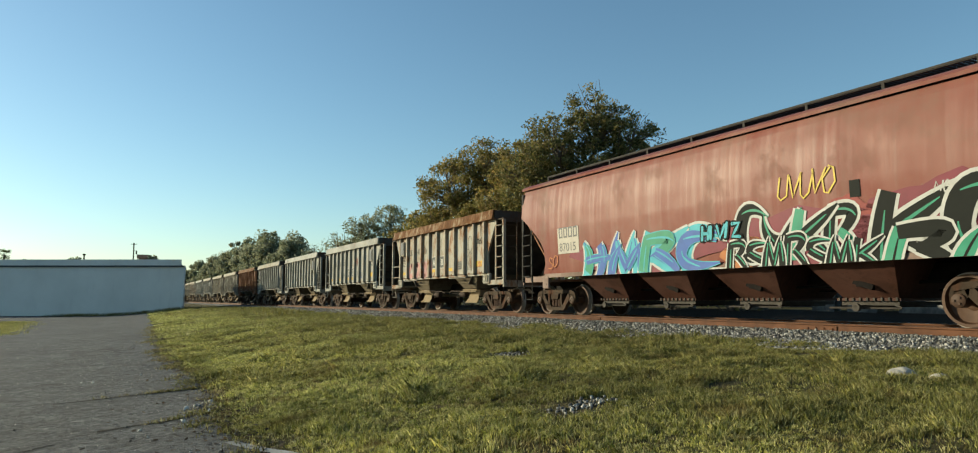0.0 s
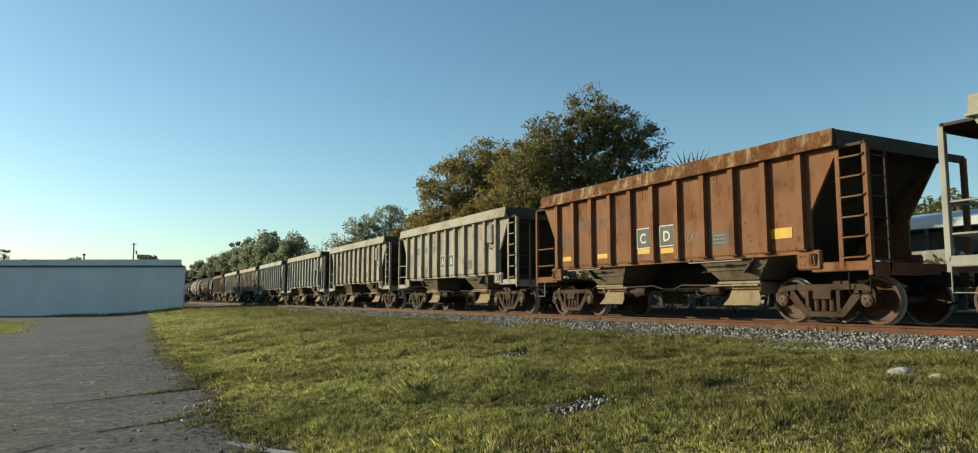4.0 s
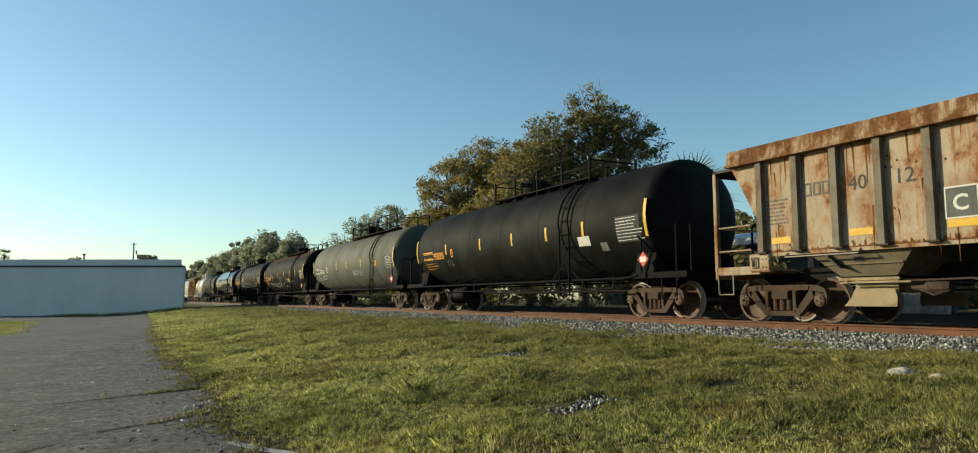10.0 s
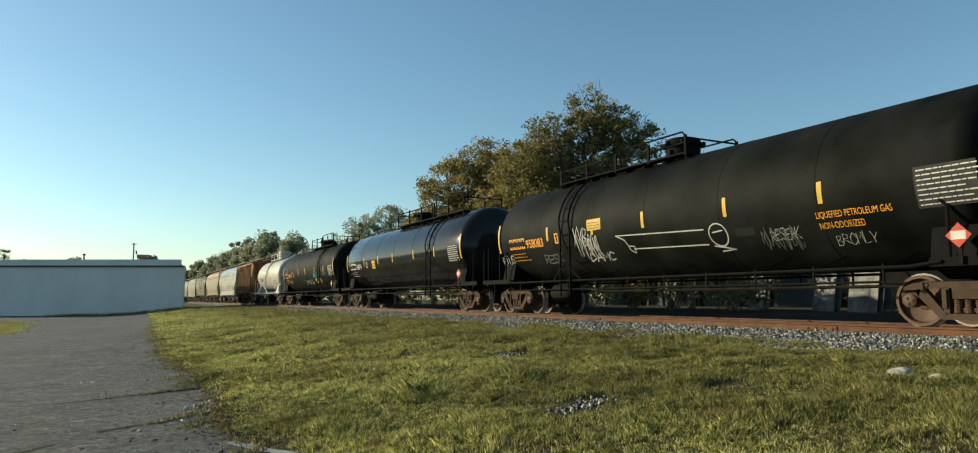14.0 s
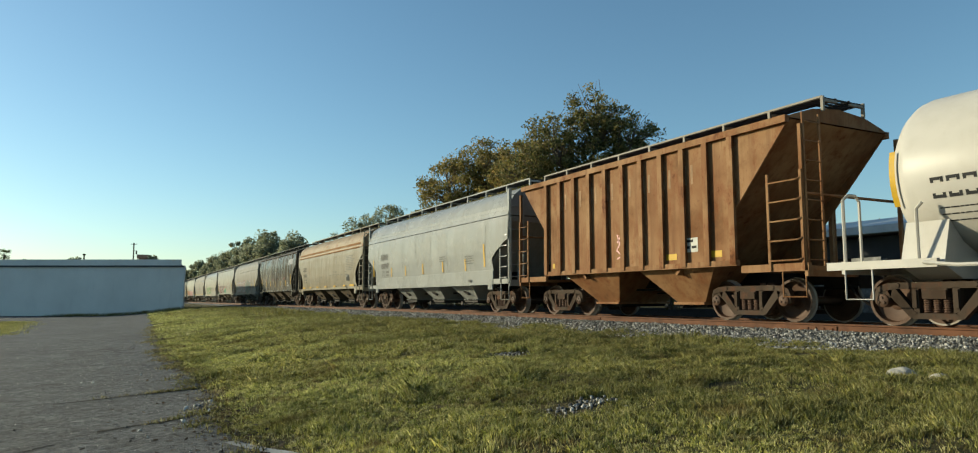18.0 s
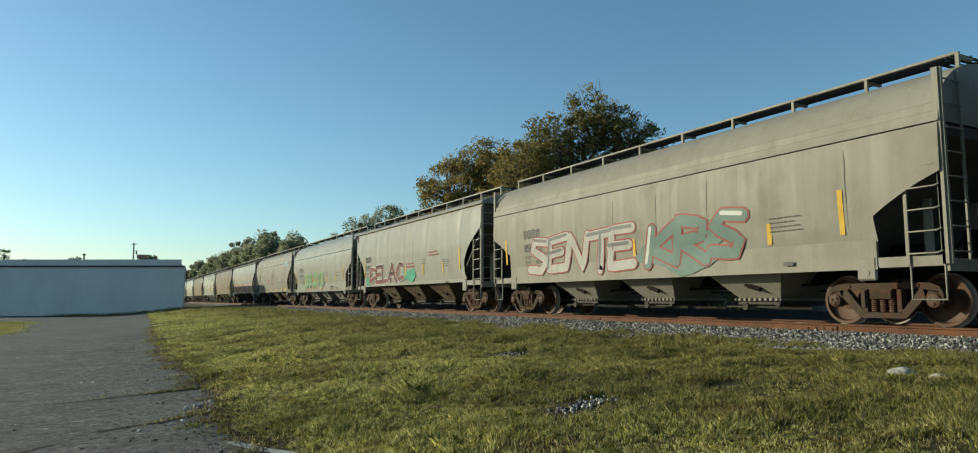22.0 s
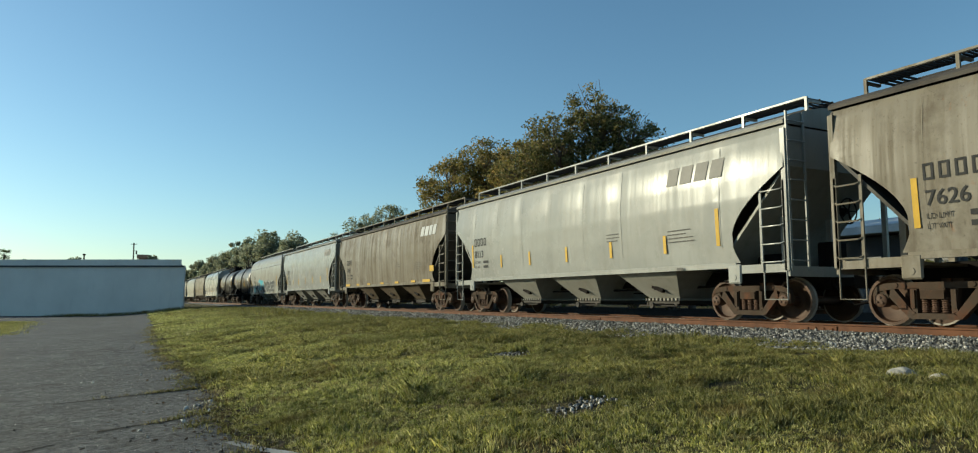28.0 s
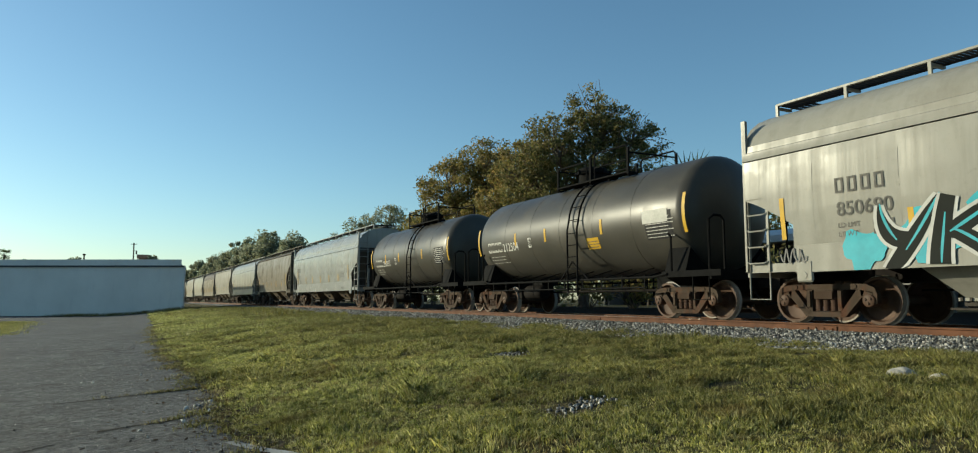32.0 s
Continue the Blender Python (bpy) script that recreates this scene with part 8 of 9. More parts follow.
W_ = ink("white_spray", (0.38, 0.38, 0.36))
K_ = ink("black_spray", (0.007, 0.009, 0.007), 0.75)
GREEN_ = ink("green_spray", (0.02, 0.20, 0.12))
TEAL_ = ink("turquoise_spray", (0.04, 0.30, 0.36))
BLUE_ = ink("blue_spray", (0.03, 0.09, 0.30))
ORANGE_ = ink("orange_spray", (0.33, 0.11, 0.03))
PINK_ = ink("pink_spray", (0.32, 0.13, 0.14))
RED_ = ink("red_spray", (0.19, 0.022, 0.018))
LIME_ = ink("lime_spray", (0.22, 0.32, 0.10))
GREYI_ = ink("grey_spray", (0.10, 0.10, 0.10))
YEL_ = ink("yellow_spray", (0.48, 0.34, 0.04))
MAG_ = ink("maroon_spray", (0.14, 0.015, 0.03))
GHOST_ = ink("ghost_lettering", (0.30, 0.31, 0.31))
FAINT_ = ink("faint_grey_spray", (0.115, 0.108, 0.095))


def lines_of(text, y, z, w, h, seed, wobble=0.06, bounce=0.08, slant=0.12):
    """The strokes of sprayed letters: a list of point lists on the car side."""
    rnd = random.Random(seed)
    n = len(text)
    out = []
    step = w / max(1, n)
    for i, ch in enumerate(text):
        dz = rnd.uniform(-bounce, bounce) * h
        kx = step * rnd.uniform(0.98, 1.12) / 0.8
        kz = h * rnd.uniform(0.86, 1.0)
        for ln in STROKES.get(ch.upper(), []):
            out.append([(y - i * step - (px + slant * pz + rnd.uniform(-wobble, wobble)) * kx, z + dz + (pz + rnd.uniform(-wobble, wobble) * 0.6) * kz) for px, pz in ln])
    return out


def layer(car, side, name, label, lines, width, mat, lift):
    sh = Shape()
    for ln in lines:
        stroke(side, ln, width, lift, sh)
        for a, b in (ln[0], ln[-1]):
            sh.add([side.at(a + width / 2 * math.cos(t), b + width / 2 * math.sin(t), lift) for t in (2 * math.pi * k / 7 for k in range(7))], [tuple(range(7))])
    ob = part(name, sh, mat, car, label)
    ob["kind"] = "stuff"
    return ob


def throwup(car, side, text, y, z, w, h, fill, outline, lw=0.20, seed=1, accent=None, rim=0.09, base_lift=0.008):
    """A graffiti piece: fat leaning letters with an outline, a fill and thin accents."""
    ln = lines_of(text, y, z + 0.1 * h, w, h * 0.86, seed)
    a = lw * h
    layer(car, side, "graffiti_outline", "bold sprayed outline of graffiti letters", ln, a + 2 * rim, outline, base_lift)
    layer(car, side, "graffiti_fill", "coloured fill of graffiti letters", ln, a, fill, base_lift + 0.004)
    if accent:
        rnd = random.Random(seed + 9)
        thin = [[(p + 0.05, q + 0.04) for p, q in l[: 2 + rnd.randrange(2)]] for l in ln if rnd.random() < 0.8]
        layer(car, side, "graffiti_accent", "thin accents on graffiti letters", thin, a * 0.36, accent, base_lift + 0.008)


def blade_stroke(side, pts, widths, lift, sh):
    """A sprayed shape that swells and tapers along its middle line."""
    vs, n = [], 13
    p0, p1, p2 = pts
    for i in range(n):
        t = i / (n - 1)
        a = [(1 - t) ** 2 * p0[k] + 2 * t * (1 - t) * p1[k] + t * t * p2[k] for k in (0, 1)]
        d = [2 * (1 - t) * (p1[k] - p0[k]) + 2 * t * (p2[k] - p1[k]) for k in (0, 1)]
        l = math.hypot(*d) or 1
        w = (widths[0] * (1 - t) ** 2 + 2 * widths[1] * t * (1 - t) + widths[2] * t * t) / 2
        vs += [side.at(a[0] + q * d[1] / l * w, a[1] - q * d[0] / l * w, lift) for q in (-1, 0, 1)]
    sh.add(vs, [(3 * i + k, 3 * i + k + 1, 3 * i + k + 4, 3 * i + k + 3) for i in range(n - 1) for k in (0, 1)])


LETTER_FORMS = {   # strokes of one letter in a unit square: start, bend, end, three widths
    "a": [((0.00, 1.05), (0.30, 0.75), (0.20, 0.00), (0.08, 0.34, 0.30)), ((0.10, 0.45), (0.50, 0.62), (1.05, 0.48), (0.20, 0.22, 0.06)), ((0.55, 0.95), (0.75, 0.60), (0.62, 0.00), (0.20, 0.26, 0.22))],
    "m": [((0.08, 0.00), (0.05, 0.60), (0.22, 1.15), (0.28, 0.30, 0.02)), ((0.20, 0.92), (0.35, 0.50), (0.50, 0.10), (0.14, 0.30, 0.18)), ((0.50, 0.10), (0.60, 0.60), (0.74, 1.12), (0.18, 0.32, 0.02)), ((0.74, 0.92), (0.86, 0.50), (0.92, -0.05), (0.14, 0.32, 0.26))],
    "c": [((1.00, 0.78), (0.15, 1.30), (0.15, 0.50), (0.04, 0.42, 0.34)), ((0.15, 0.52), (0.20, -0.15), (1.15, 0.10), (0.34, 0.34, 0.03))],
    "r": [((0.12, -0.05), (0.08, 0.50), (0.15, 1.00), (0.30, 0.28, 0.28)), ((0.10, 0.94), (1.20, 1.12), (0.45, 0.48), (0.24, 0.36, 0.18)), ((0.40, 0.55), (0.70, 0.42), (1.05, -0.08), (0.18, 0.30, 0.14))],
    "y": [((-0.05, 1.08), (0.05, 0.40), (0.55, 0.45), (0.05, 0.40, 0.26)), ((1.00, 1.15), (0.72, 0.60), (0.25, -0.12), (0.04, 0.40, 0.24))],
    "k": [((0.12, -0.02), (0.06, 0.50), (0.16, 1.10), (0.34, 0.30, 0.24)), ((0.20, 0.48), (0.55, 0.68), (1.10, 1.12), (0.22, 0.40, 0.04)), ((0.25, 0.52), (0.60, 0.40), (1.10, -0.12), (0.20, 0.36, 0.10))],
    "s": [((1.05, 0.98), (0.05, 1.25), (0.15, 0.72), (0.03, 0.36, 0.28)), ((0.14, 0.74), (0.50, 0.52), (0.86, 0.40), (0.28, 0.30, 0.28)), ((0.85, 0.42), (0.95, -0.12), (-0.08, 0.06), (0.28, 0.34, 0.02))],
}


def sprayed_piece(car, side, word, y, z, w, h, edge, fills, accent, seed, rim=0.06, lift=0.010):
    """Interlocked swelling letters: each has a pale edge, two fill colours and thin inner lights, and overlaps the one before."""
    rnd = random.Random(seed)
    layers = [Shape() for _ in range(4)]
    k = w / len(word)
    for i, ch in enumerate(word):
        lw, hh, up = k * rnd.uniform(1.0, 1.22), h * rnd.uniform(0.84, 1.16), rnd.uniform(-0.05, 0.05)
        y0, li = y - k * i, lift + 0.005 * (i % 3)
        for j, (p0, p1, p2, ws) in enumerate(LETTER_FORMS[ch]):
            f = [(y0 - lw * (q[0] + 0.15 * (q[1] - 0.5)), z + up + hh * q[1]) for q in (p0, p1, p2)]
            ww = [q * (0.55 * lw + 0.45 * hh) for q in ws]
            blade_stroke(side, f, [q + 2 * rim for q in ww[:2]] + [ww[2] + 1.6 * rim], li + 0.0002 * j, layers[0])
            blade_stroke(side, f, ww, li + 0.0017 + 0.0002 * j, layers[1 + (rnd.random() < 0.38)])
            g = [(a - 0.02, b + 0.02) for a, b in f]
            blade_stroke(side, [g[0], ((g[0][0] + g[1][0]) / 2, (g[0][1] + g[1][1]) / 2), ((g[1][0] + g[2][0]) / 2, (g[1][1] + g[2][1]) / 2)], [0.02, 0.16 * ww[1] + 0.02, 0.02], li + 0.0034 + 0.0002 * j, layers[3])
    for sh, mt, nm, lb in zip(layers, (edge, fills[0], fills[1], accent), ("graffiti_outline", "graffiti_fill", "graffiti_fill", "graffiti_accent"), ("pale sprayed edge of interlocked graffiti letters", "dark fill of interlocked graffiti letters", "bright fill of interlocked graffiti letters", "thin lights in interlocked graffiti letters")):
        if sh.v:
            part(nm, sh, mt, car, lb)["kind"] = "stuff"


def handwriting(car, side, text, y, z, w, h, mat, width=0.035, seed=1):
    layer(car, side, "sprayed_tag", "thin sprayed handwriting", lines_of(text, y, z, w, h, seed, 0.08, 0.1, 0.2), width, mat, 0.010)


def cloud(car, side, y, z, w, h, mat, seed, lift=0.006):
    """A soft-edged sprayed patch with a lobed outline."""
    rnd = random.Random(seed)
    ph = [rnd.uniform(0, 6.28) for _ in range(3)]
    n, rings = 28, 5
    vs, fs = [(y, z)], []
    for r in range(1, rings + 1):
        for k in range(n):
            t = 2 * math.pi * k / n
            q = r / rings * (1 + 0.16 * math.sin(3 * t + ph[0]) + 0.12 * math.sin(5 * t + ph[1]) + 0.06 * math.sin(9 * t + ph[2]))
            vs.append((y + q * w / 2 * math.cos(t), z + q * h / 2 * math.sin(t)))
    for k in range(n):
        fs.append((0, 1 + k, 1 + (k + 1) % n))
    for r in range(1, rings):
        o, p = 1 + (r - 1) * n, 1 + r * n
        for k in range(n):
            fs.append((o + k, p + k, p + (k + 1) % n, o + (k + 1) % n))
    part("sprayed_patch", decal_shape(side, vs, fs, lift), mat, car, "sprayed patch of colour")


def ghost_logo(car, side, y, z, w, h, mat=None):
    """A big old company name near the roof, kept as four leaning blocks."""
    mat = mat or GHOST_
    k = w / 4
    for i in range(4):
        part("owner_block", flat_patch(side, y - k * (i + 0.5), z + h / 2, k * 0.78, h, 0.007, 3, -0.2), mat, car, "faded block of an old company lettering")


# red hopper
for cy, cz, cw, ch_, mt, sd in ((1.6, 1.5, 5.4, 1.0, MAG_, 1), (-2.9, 1.55, 3.6, 1.3, MAG_, 2), (-5.2, 1.75, 2.2, 1.2, MAG_, 3), (-1.6, 1.35, 1.2, 0.7, ORANGE_, 4), (-3.9, 2.0, 0.9, 0.5, RED_, 5), (-6.3, 1.6, 0.9, 0.8, MAG_, 6)):
    cloud(red, RS, cy, cz, cw, ch_, mt, sd, 0.004)
sprayed_piece(red, RS, "amkc", 4.15, 1.00, 5.0, 0.94, W_, (TEAL_, BLUE_), BLUE_, 3, 0.06, 0.008)
sprayed_piece(red, RS, "amrc", 4.05, 1.14, 4.8, 0.66, TEAL_, (BLUE_, GREEN_), TEAL_, 33, 0.02, 0.024)
sprayed_piece(red, RS, "cykr", -1.35, 1.20, 2.75, 0.96, W_, (K_, GREEN_), GREEN_, 5, 0.06, 0.008)
sprayed_piece(red, RS, "rsmrsmk", -1.10, 1.00, 3.3, 0.55, W_, (K_, K_), GREEN_, 34, 0.035, 0.024)
sprayed_piece(red, RS, "kc", -4.35, 1.02, 2.3, 1.22, W_, (K_, K_), GREEN_, 7, 0.07, 0.008)
sprayed_piece(red, RS, "rm", -4.55, 0.98, 2.3, 0.55, W_, (GREEN_, K_), K_, 8, 0.05, 0.024)
throwup(red, RS, "HIVIZ", -0.40, 1.72, 1.05, 0.34, TEAL_, K_, 0.20, 8, None, 0.04, 0.030)
handwriting(red, RS, "UVUVO", -2.42, 2.34, 1.25, 0.52, YEL_, 0.035, 9)
handwriting(red, RS, "202", -3.45, 2.28, 0.45, 0.28, YEL_, 0.04, 10)
handwriting(red, RS, "NGG-MN", -5.38, 2.12, 0.75, 0.16, W_, 0.03, 11)
for yy, zz, w_, h_ in ((-1.52, 2.05, 0.13, 0.42), (-4.05, 2.36, 0.20, 0.30), (-6.05, 1.95, 0.3, 0.22)):
    part("old_stencil_box", flat_patch(RS, yy, zz, w_, h_, 0.005, 2), K_, red, "dark painted-out box")
pl = part("number_panel", flat_patch(RS, 4.80, 2.12, 1.05, 0.74, 0.006, 4), ink("old_white_panel", (0.36, 0.33, 0.28)), red, "off-white panel with the car number")
part("owner_mark", mark(RS, 5.25, 2.20, 4, 0.30, 0.18, 0.010), GREYI_, pl, "owner's mark in block shapes")
part("car_number", letters(RS, "87015", 5.25, 1.82, 0.34, 0.010), GREYI_, pl, "grey stencilled car number")
handwriting(red, RS, "SO", 5.9, 1.35, 0.5, 0.35, ORANGE_, 0.035, 12)

# rock hoppers: tags over the panels
PINKF_ = ink("washed_pink_spray", (0.33, 0.155, 0.145))
def rp(i):
    return 4.15 - 0.83 * i
F_ = FEC_SIDE
throwup(CARS[1], F_, "OOXO", rp(1.05), 1.42, 2.5, 0.62, PINKF_, ink("washed_pink_edge", (0.34, 0.22, 0.21)), 0.30, 201, None, 0.04, 0.006)
handwriting(CARS[1], F_, "CMONSTER", rp(9.14), 2.42, 0.60, 0.20, K_, 0.022, 202)
handwriting(CARS[1], F_, "ONP", rp(9.25), 1.62, 0.55, 0.18, ORANGE_, 0.05, 203)
layer(CARS[1], F_, "sprayed_tag", "thin black spray drawing of trailing loops", [[(rp(8.5) + 0.16 * math.cos(t), 2.45 + 0.30 * math.sin(t)) for t in (2 * math.pi * k / 14 for k in range(15))]] + [[(rp(8.5) + 0.05 * j, 2.15), (rp(8.5) + 0.12 * j + 0.04, 1.9), (rp(8.5) + 0.07 * j, 1.7), (rp(8.5) + 0.11 * j, 1.5)] for j in (-2.2, -1.2, 0, 1.2, 2.2)], 0.016, K_, 0.010)
handwriting(CARS[2], F_, "HRO", rp(6.1), 2.32, 0.75, 0.34, RED_, 0.05, 204)
handwriting(CARS[2], F_, "OVOC", rp(3.1), 1.72, 0.7, 0.20, K_, 0.025, 205)
handwriting(CARS[2], F_, "ZRK", rp(6.15), 1.72, 0.7, 0.26, FAINT_, 0.035, 206)
handwriting(CARS[2], F_, "LZY", rp(7.1), 1.60, 0.7, 0.30, BLUE_, 0.03, 207)
handwriting(CARS[3], F_, "FKI", rp(3.1), 1.66, 0.7, 0.24, TEAL_, 0.045, 208)
handwriting(CARS[3], F_, "AZ", rp(2.1), 1.62, 0.6, 0.26, TEAL_, 0.03, 209)
handwriting(CARS[3], F_, "SRN", rp(0.3), 2.1, 0.6, 0.45, GREYI_, 0.025, 210)
handwriting(CARS[4], F_, "NOVA", rp(6.1), 1.85, 1.5, 0.42, K_, 0.03, 211)
handwriting(CARS[9], F_, "DOS", rp(1.1), 1.45, 2.4, 0.62, GREYI_, 0.045, 212)
handwriting(CARS[9], F_, "HEKA", rp(7.1), 1.55, 1.5, 0.42, FAINT_, 0.03, 213)
handwriting(CARS[7], F_, "YO7N", rp(2.1), 1.45, 1.5, 0.24, YEL_, 0.03, 214)
handwriting(CARS[7], F_, "PR1S", rp(5.1), 1.45, 1.5, 0.26, YEL_, 0.03, 215)
handwriting(CARS[8], F_, "DK", rp(1.1), 1.45, 0.7, 0.24, K_, 0.035, 216)
for k_, i_, tx_ in ((4, 2, "RASK"), (5, 6, "TOPE"), (8, 6, "MIRO"), (9, 8, "ZAP"), (12, 7, "KILO"), (2, 0, "VEX")):
    handwriting(CARS[k_], F_, tx_, rp(i_ + 0.12), 1.62 + 0.1 * (k_ % 4), 0.62, 0.26, FAINT_, 0.016, 240 + k_)
for k_, i_ in ((3, 4), (6, 2), (10, 6), (11, 5)):
    handwriting(CARS[k_], F_, "SEKO", rp(i_ + 0.08), 1.50, 0.75, 0.22, FAINT_, 0.025, 220 + k_)

# tank cars
t1, t2, t3, t4, t5, t6 = TANKS[:6]
def yellow_plate(t, y, z, w=0.62, h=0.30):
    p = part("emergency_plate", flat_patch(t[1], y, z, w, h, 0.008, 3), M_YELLOW, t[0], "yellow emergency notice")
    part("small_stencil", text_block(t[1], y + w * 0.42, z + 0.04, 3, w * 0.8, 0.022, 0.075, 0.012, 5), M_GREYP, p, "unreadable lines")


yellow_plate(t3, -2.25, 1.92)
yellow_plate(t4, 2.05, 2.46)
yellow_plate(t6, -2.6, 1.68)
yellow_plate(t5, 2.9, 2.2, 0.5, 0.4)
yellow_plate(t2, -4.9, 2.25, 0.5, 0.28)
part("pale_patch", flat_patch(t1[1], -4.75, 2.05, 0.55, 0.26, 0.008, 3), M_WHITEP, t1[0], "torn white sticker")
part("pale_patch", flat_patch(t1[1], -5.6, 1.85, 0.30, 0.22, 0.008, 3), M_GREYP, t1[0], "torn grey sticker")
handwriting(t3[0], t3[1], "hiccup", 2.97, 1.48, 1.9, 0.36, W_, 0.042, 21)
handwriting(t3[0], t3[1], "17", 0.80, 1.52, 0.42, 0.22, W_, 0.05, 22)
handwriting(t3[0], t3[1], "YB'S", 1.12, 1.90, 1.15, 0.34, GREYI_, 0.05, 23)
handwriting(t3[0], t3[1], "ONASONE", 5.20, 1.55, 2.0, 0.30, W_, 0.03, 24)
handwriting(t3[0], t3[1], "THOR", -1.06, 1.80, 0.95, 0.36, W_, 0.022, 25)
handwriting(t3[0], t3[1], "JP", -0.12, 1.66, 0.22, 0.16, W_, 0.025, 26)
handwriting(t3[0], t3[1], "RUBES", -2.85, 1.66, 0.95, 0.24, TEAL_, 0.03, 27)
scribble(t3[0], t3[1], -0.4, 1.40, 0.6, 0.18, W_, 28, 0.02)
def rust_top(t, y0, y1):
    """Rust wash over the crown of a tank with a ragged lower edge."""
    car, S, half = t
    rows, n = [], 90
    for i in range(6):
        row = []
        for j in range(n + 1):
            yy = y0 + (y1 - y0) * j / n
            lo = 0.70 + 0.16 * noise.noise((yy * 0.9, 3.7, 0)) + 0.07 * noise.noise((yy * 5.0, 1.7, 0))
            q = lo + (0.968 - lo) * i / 5
            row.append(S.at(yy, S.zc + S.r * q, 0.004))
        rows.append(row)
    part("rust_wash", Shape().grid(rows), paint("rust_wash", (0.052, 0.023, 0.016), 0.8, (0.02, 0.012, 0.009), 0.6, 0.0, streak=0.4, spec=0.04, k=1.0), car, "red-brown rust wash over the tank top")


rust_top(t3, -7.6, 7.6)
# chalk drawing and words on the gas tank
layer(t4[0], t4[1], "chalk_drawing", "chalked outline of a long figure", [[(1.17, 2.08), (-1.9, 1.98)], [(1.17, 2.08), (0.85, 1.95), (0.75, 1.70), (0.60, 1.62), (0.55, 1.78), (0.75, 1.80)], [(0.60, 1.72), (-1.9, 1.66)],
      [(-2.28 + 0.26 * math.cos(t), 1.84 + 0.24 * math.sin(t)) for t in (2 * math.pi * k / 14 for k in range(15))], [(-2.15, 1.90), (-2.42, 1.92)], [(-2.05, 1.62), (-2.6, 1.52), (-2.2, 1.50)]], 0.028, W_, 0.010)
part("hazard_text", letters(t4[1], "LIQUEFIED PETROLEUM GAS", -4.74, 1.93, 0.165, 0.012, 0.0, 0.70), M_ORANGEP, t4[0], "orange stencilled hazard wording")
part("hazard_text", letters(t4[1], "NON-ODORIZED", -4.76, 1.74, 0.165, 0.012, 0.0, 0.70), M_ORANGEP, t4[0], "orange stencilled hazard wording")
scribble(t4[0], t4[1], -3.35, 1.40, 0.9, 0.50, GREYI_, 31, 0.012, 11)
handwriting(t4[0], t4[1], "RESEAK", -3.6, 1.62, 0.7, 0.22, W_, 0.010, 39)
handwriting(t4[0], t4[1], "BROMLY", -4.95, 1.45, 0.8, 0.20, W_, 0.010, 32)
scribble(t4[0], t4[1], 3.0, 1.55, 1.0, 0.75, W_, 37, 0.016, 9)
scribble(t4[0], t4[1], 2.5, 1.75, 0.5, 0.4, W_, 38, 0.016, 5)
handwriting(t4[0], t4[1], "DAMC", 2.6, 1.50, 1.1, 0.22, W_, 0.03, 33)
handwriting(t4[0], t4[1], "XYB", 3.1, 1.9, 0.7, 0.55, W_, 0.026, 34)
handwriting(t4[0], t4[1], "RESK", 4.9, 1.55, 1.0, 0.26, GREYI_, 0.04, 35)
handwriting(t4[0], t4[1], "RTUS", 7.5, 1.62, 0.8, 0.25, W_, 0.03, 36)
part("dark_patch", flat_patch(t4[1], -3.0, 1.84, 0.5, 0.16, 0.007, 2), K_, t4[0], "painted-out dark patch")
handwriting(t2[0], t2[1], "SEETY", 5.6, 1.70, 0.9, 0.25, W_, 0.03, 41)
handwriting(t2[0], t2[1], "ANSATA MUU", -0.9, 1.75, 1.7, 0.30, W_, 0.028, 42)
scribble(t2[0], t2[1], 4.1, 1.65, 1.3, 0.2, GREYI_, 43, 0.025, 7)
handwriting(t6[0], t6[1], "AMERICA", -1.95, 1.92, 1.1, 0.26, TEAL_, 0.04, 51)
scribble(t6[0], t6[1], 0.68, 1.44, 2.3, 0.36, W_, 52, 0.022, 9)
handwriting(t6[0], t6[1], "HUGH", 5.55, 1.62, 0.9, 0.24, LIME_, 0.03, 53)
handwriting(t6[0], t6[1], "YLE", -3.4, 1.58, 0.45, 0.28, YEL_, 0.04, 54)
scribble(t6[0], t6[1], 6.1, 2.45, 0.4, 0.35, GREYI_, 55, 0.02, 3)
scribble(t6[0], t6[1], -4.3, 1.9, 0.9, 0.6, GREYI_, 56, 0.04, 3)
scribble(t1[0], t1[1], 4.6, 1.70, 0.6, 0.30, GREYI_, 57, 0.02, 4)
# white tank
yp = part("emergency_plate", flat_patch(WS, -1.44, 2.25, 0.55, 0.30, 0.008, 3), M_YELLOW, wt, "yellow emergency notice")
part("small_stencil", text_block(WS, 1.9, 1.95, 4, 0.9, 0.05, 0.12, 0.008, 61), M_GREYP, wt, "unreadable lines")
part("small_stencil", text_block(WS, -2.4, 2.0, 3, 0.7, 0.05, 0.12, 0.008, 62), M_GREYP, wt, "unreadable lines")
g34 = TANKS[6]
yellow_plate(g34, -1.59, 1.98, 0.55, 0.30)
part("number_blanks", flat_patch(g34[1], -4.2, 2.45, 0.9, 0.32, 0.007, 3), M_WHITEP, g34[0], "white painted stencil field")

